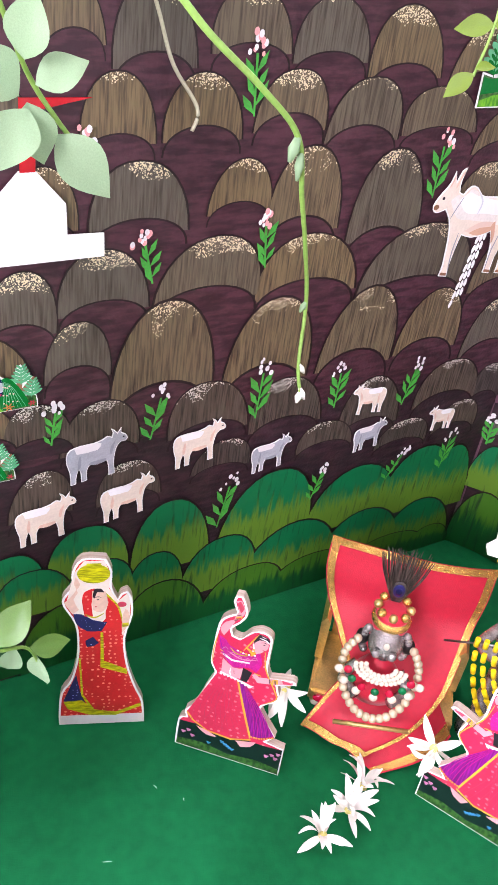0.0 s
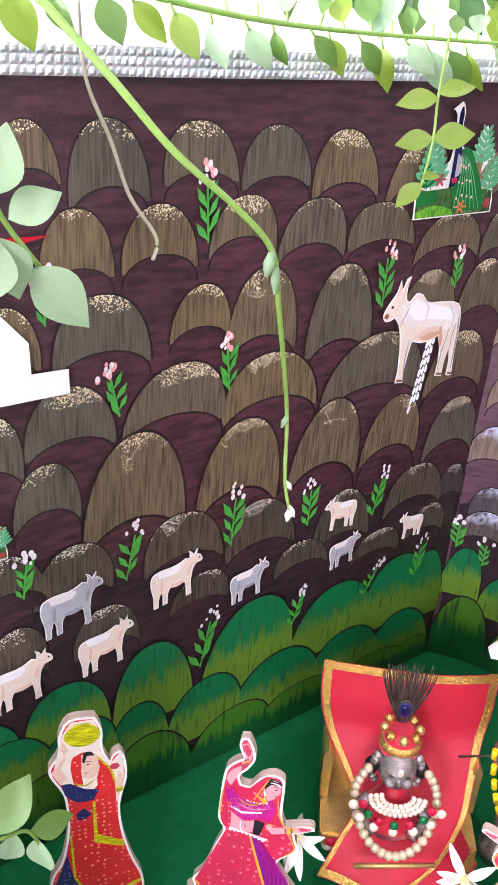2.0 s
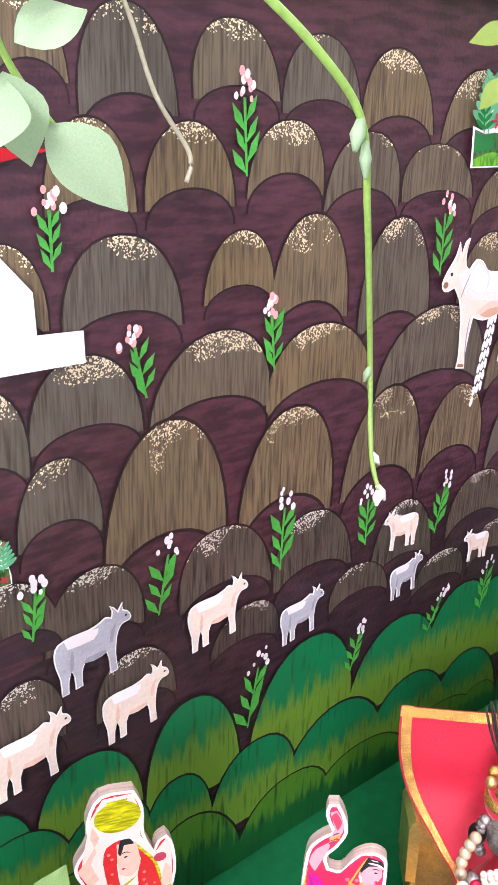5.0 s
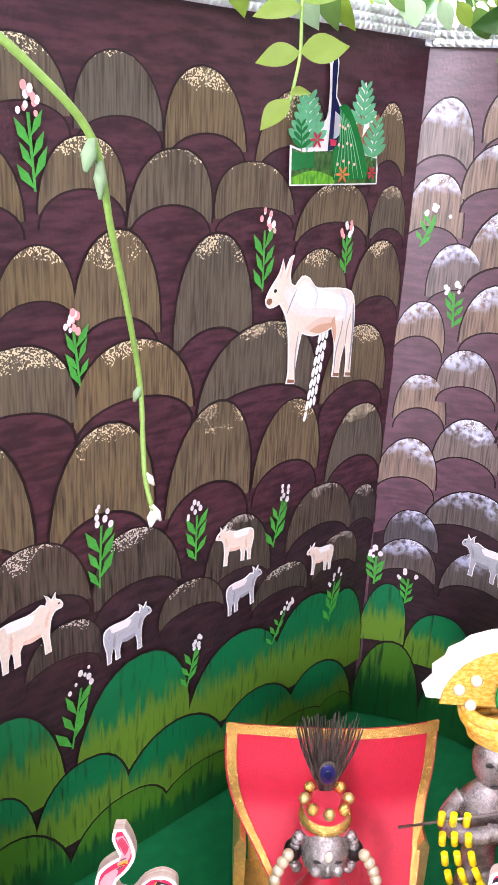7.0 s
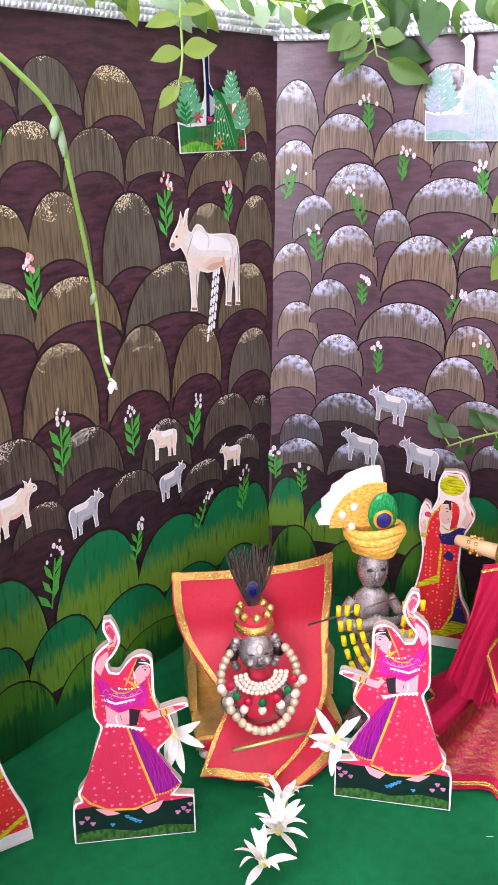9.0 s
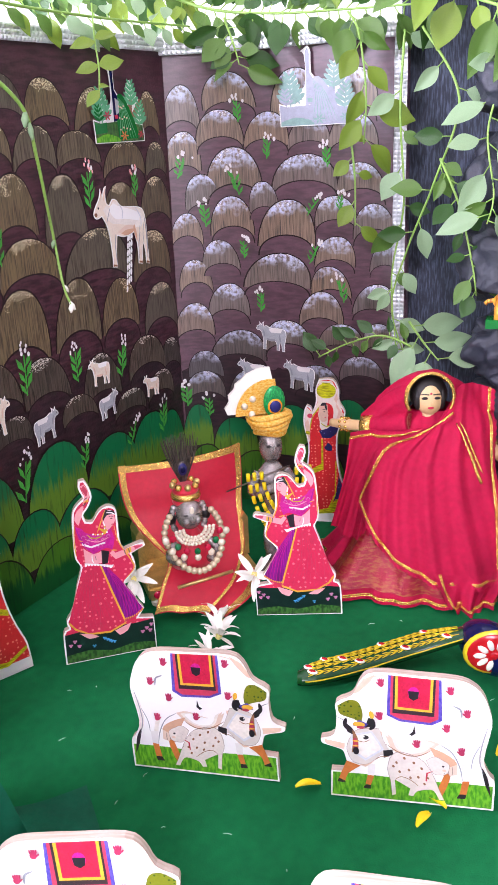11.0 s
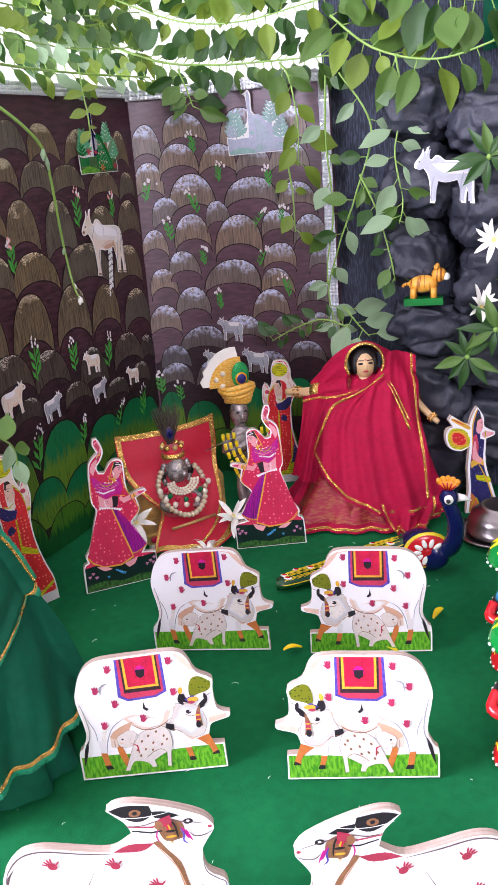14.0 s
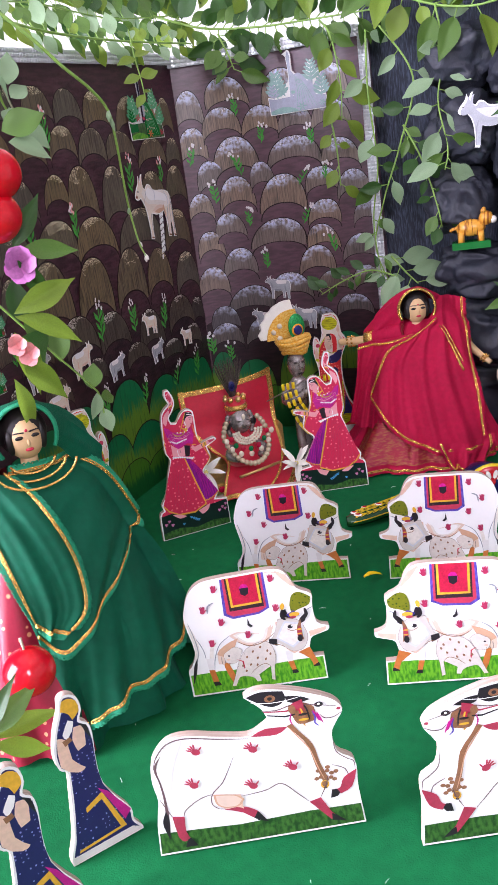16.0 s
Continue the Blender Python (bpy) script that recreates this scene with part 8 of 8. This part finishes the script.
creeper("creeper", ((-0.02, -0.350, 0.600), (-0.03, -0.410, 0.560), (-0.045, -0.470, 0.550), (-0.06, -0.54, 0.570)), 26, 0.046, 40, HANG, ("leaf", "leaf_lime", "leaf_deep"), stem=0.0014)
creeper("creeper", ((-0.04, -0.355, 0.510), (-0.045, -0.362, 0.460), (-0.055, -0.355, 0.410), (-0.065, -0.365, 0.360), (-0.065, -0.360, 0.335)), 15, 0.034, 41, HANG, ("leaf_pale", "leaf_pale", "leaf"), droop=0.9)
creeper("creeper", ((-0.04, -0.290, 0.500), (-0.042, -0.325, 0.440), (-0.045, -0.305, 0.370), (-0.045, -0.280, 0.310), (-0.04, -0.262, 0.250), (-0.045, -0.285, 0.190)), 13, 0.028, 42, HANG, ("leaf", "leaf_deep", "leaf_pale"), droop=0.3)
creeper("creeper", ((-0.03, -0.270, 0.500), (-0.035, -0.268, 0.430), (-0.035, -0.272, 0.350), (-0.04, -0.262, 0.280), (-0.045, -0.270, 0.200)), 9, 0.026, 43, HANG, ("leaf", "leaf_pale", "leaf_deep"), droop=0.5)
creeper("creeper", ((-0.045, -0.310, 0.390), (-0.050, -0.330, 0.350), (-0.055, -0.345, 0.300), (-0.055, -0.350, 0.270)), 12, 0.026, 44, HANG, ("leaf_deep", "leaf", "leaf_deep"), droop=0.5)
creeper("creeper", ((-0.045, -0.285, 0.215), (-0.05, -0.255, 0.225), (-0.055, -0.220, 0.215), (-0.06, -0.190, 0.200)), 14, 0.020, 45, "small leafy creeper end across the east board", ("leaf", "leaf_deep"), droop=0.2)
creeper("creeper", ((-0.045, -0.282, 0.240), (-0.050, -0.300, 0.220), (-0.052, -0.315, 0.205)), 5, 0.040, 46, HANG, ("leaf_pale",), droop=0.2)
creeper("creeper", ((-0.03, -0.215, 0.42), (-0.035, -0.222, 0.375), (-0.04, -0.224, 0.330)), 5, 0.022, 47, "limp creeper strand hanging over the east board", ("leaf_lime",), droop=0.6)


def rosette(at, size, n, seed, tilt):
    """A whorl of long pointed leaves."""
    r = random.Random(seed)
    top = holder("leaf_rosette", Matrix(), "whorl of long dark green leaves on black rocks", "leaf whorl", "leaf whorls")
    bm = bmesh.new()
    c = Vector(at)
    ball(bm, c, 0.003, 0, 8, 6)
    part("bud", bm, M["stem"], top)
    for k in range(n):
        a = 2 * math.pi * k / n + r.uniform(-0.25, 0.25) + tilt
        d = Vector((-0.25, math.cos(a), math.sin(a)))
        put_leaf(top, c + d.normalized() * 0.002, d, size * r.uniform(0.8, 1.2), r, ("leaf", "leaf_deep", "leaf_deep"), LONG, Vector((-1, -0.2, 0.3)), 0.25)


rosette((-0.085, -0.462, 0.398), 0.036, 10, 51, 0.2)
rosette((-0.088, -0.438, 0.190), 0.036, 9, 52, 0.5)
rosette((-0.095, -0.470, 0.222), 0.034, 9, 53, 0.1)
rosette((-0.080, -0.520, 0.300), 0.050, 8, 54, 0.3)

# ---- the artificial bouquet beside the green doll ----
bouquet = holder("artificial_bouquet", Matrix(), "artificial branch with red fruit and pink blossoms", "artificial plant")
bm = bmesh.new()
tube(bm, curve_points(((-0.700, -0.130, 0.02), (-0.695, -0.150, 0.16), (-0.668, -0.175, 0.26), (-0.650, -0.195, 0.34), (-0.636, -0.205, 0.43), (-0.63, -0.2, 0.50)), 8), 0.0022, 0, 7)
part("stem", bm, M["leaf_deep"], bouquet)
for p, r in (((-0.640, -0.211, 0.400), 0.018), ((-0.644, -0.207, 0.374), 0.018), ((-0.697, -0.187, 0.218), 0.016)):
    bm = bmesh.new()
    ball(bm, p, r, 0, 20, 14, (1, 1, 0.95))
    part("fruit", bm, M["cherry"], bouquet, "glossy red fruit")
rb = random.Random(77)
for at, along, s, key, sh in (((-0.640, -0.212, 0.435), (0.4, 0.1, 0.6), 0.040, "leaf", ROUND), ((-0.634, -0.220, 0.425), (0.7, -0.5, 0.2), 0.030, "leaf", ROUND), ((-0.632, -0.222, 0.418), (0.75, -0.5, -0.3), 0.030, "leaf_pale", ROUND), ((-0.638, -0.212, 0.455), (0.1, 0.2, 0.9), 0.042, "leaf_pale", ROUND), ((-0.640, -0.214, 0.350), (0.8, -0.5, -0.05), 0.050, "leaf", LONG), ((-0.640, -0.214, 0.348), (0.4, -0.2, -0.9), 0.045, "leaf_deep", LONG), ((-0.640, -0.212, 0.352), (0.5, -0.3, 0.7), 0.045, "leaf_deep", LONG), ((-0.650, -0.210, 0.312), (0.8, -0.5, 0.3), 0.052, "leaf_lime", LONG), ((-0.650, -0.210, 0.310), (0.7, -0.5, -0.4), 0.055, "leaf_lime", LONG), ((-0.652, -0.208, 0.300), (0.2, -0.2, -1), 0.048, "leaf_lime", LONG), ((-0.656, -0.208, 0.285), (0.5, -0.4, -0.8), 0.050, "leaf_lime", LONG), ((-0.660, -0.206, 0.270), (0.1, -0.2, -0.9), 0.045, "leaf_lime", LONG), ((-0.630, -0.190, 0.290), (0.7, 0.2, -0.5), 0.055, "leaf_deep", ROUND)):
    put_leaf(bouquet, Vector(at), along, s, rb, (key,), sh, Vector((-0.6, -0.6, 0.3)), 0.3)
for c, n, s, key in (((-0.637, -0.212, 0.342), 7, 0.015, "lilac"), ((-0.650, -0.214, 0.285), 5, 0.010, "pink_paint"), ((-0.657, -0.212, 0.293), 5, 0.009, "pink_paint")):
    for k in range(n):
        a = 2 * math.pi * k / n
        bm = bmesh.new()
        d = Vector((-0.5 + 0.5 * math.cos(a), -0.5 - 0.4 * math.cos(a), math.sin(a))).normalized()
        side = d.cross(Vector((-0.7, -0.6, 0.2))).normalized()
        surface(bm, lambda u, t: Vector(c) + d * s * t + side * (2 * u - 1) * s * 0.45 * math.sin(math.pi * (0.12 + 0.75 * t)) + Vector((-0.7, -0.6, 0.2)) * s * 0.25 * math.sin(2 * t), 5, 6, 0)
        part("petal", bm, M[key], bouquet, "lilac cloth petal" if key == "lilac" else "pale pink petal")
bm = bmesh.new()
ball(bm, (-0.731, -0.225, 0.090), 0.0175, 0, 22, 14, (1, 1, 0.95))
tube(bm, [(-0.731, -0.225, 0.105), (-0.729, -0.222, 0.114)], 0.001, 1, 5)
ap = solid("toy_apple", bm, [M["cherry"], M["dry_stem"]], "small glossy red toy apple beside the green doll", "apple")
lily = holder("leaf_spray", Matrix(), "pale yellow-green pointed leaves before the navy figure", "leaf spray", "leafy creepers")
bm = bmesh.new()
tube(bm, [(-0.782, -0.205, 0.004), (-0.776, -0.214, 0.040), (-0.771, -0.220, 0.066)], 0.0014, 0, 6)
part("stem", bm, M["stem"], lily)
for at, along, s, key in (((-0.772, -0.219, 0.066), (0.8, -0.6, 0.1), 0.050, "leaf_lime"), ((-0.772, -0.219, 0.062), (0.8, -0.6, -0.6), 0.048, "leaf_lime"), ((-0.772, -0.219, 0.068), (0.6, -0.5, 0.55), 0.045, "leaf"), ((-0.772, -0.219, 0.070), (0.2, -0.4, 0.8), 0.040, "leaf_deep"), ((-0.772, -0.219, 0.066), (-0.5, 0.1, 0.5), 0.045, "leaf_lime")):
    put_leaf(lily, Vector(at), along, s, rb, (key,), LONG, Vector((-0.6, -0.5, 0.6)), 0.2)
bm = bmesh.new()
surface(bm, lambda s, t: Vector((0.002 + 0.012 * math.sin(5 * s), -0.44 - 0.5 * s, 0.505 + 0.06 * t + 0.012 * math.sin(7 * s))), 30, 6, 0)
surface(bm, lambda s, t: Vector((0.006 + 0.012 * math.sin(5 * s), -0.44 - 0.5 * s, 0.505 + 0.06 * t + 0.012 * math.sin(7 * s))), 30, 6, 0)
solid("green_swag", bm, M["green"], "dark green cloth swag pinned on the black cloth", "cloth swag", smooth=True)

# ---- lint on the cloth ----
bm = bmesh.new()
rn = random.Random(14)
for k in range(70):
    x, y, a, l = rn.uniform(-0.85, -0.1), rn.uniform(-0.6, -0.08), rn.uniform(0, 6.28), rn.uniform(0.0006, 0.003)
    d = Vector((math.cos(a), math.sin(a), 0)) * l
    tube(bm, [Vector((x, y, 0.0008)) - d, Vector((x, y, 0.0014)), Vector((x, y, 0.0008)) + d], 0.0002, 0, 4)
solid("lint", bm, M["petal"], "scattered pale lint and crumbs on green cloth", "lint", kind="stuff")
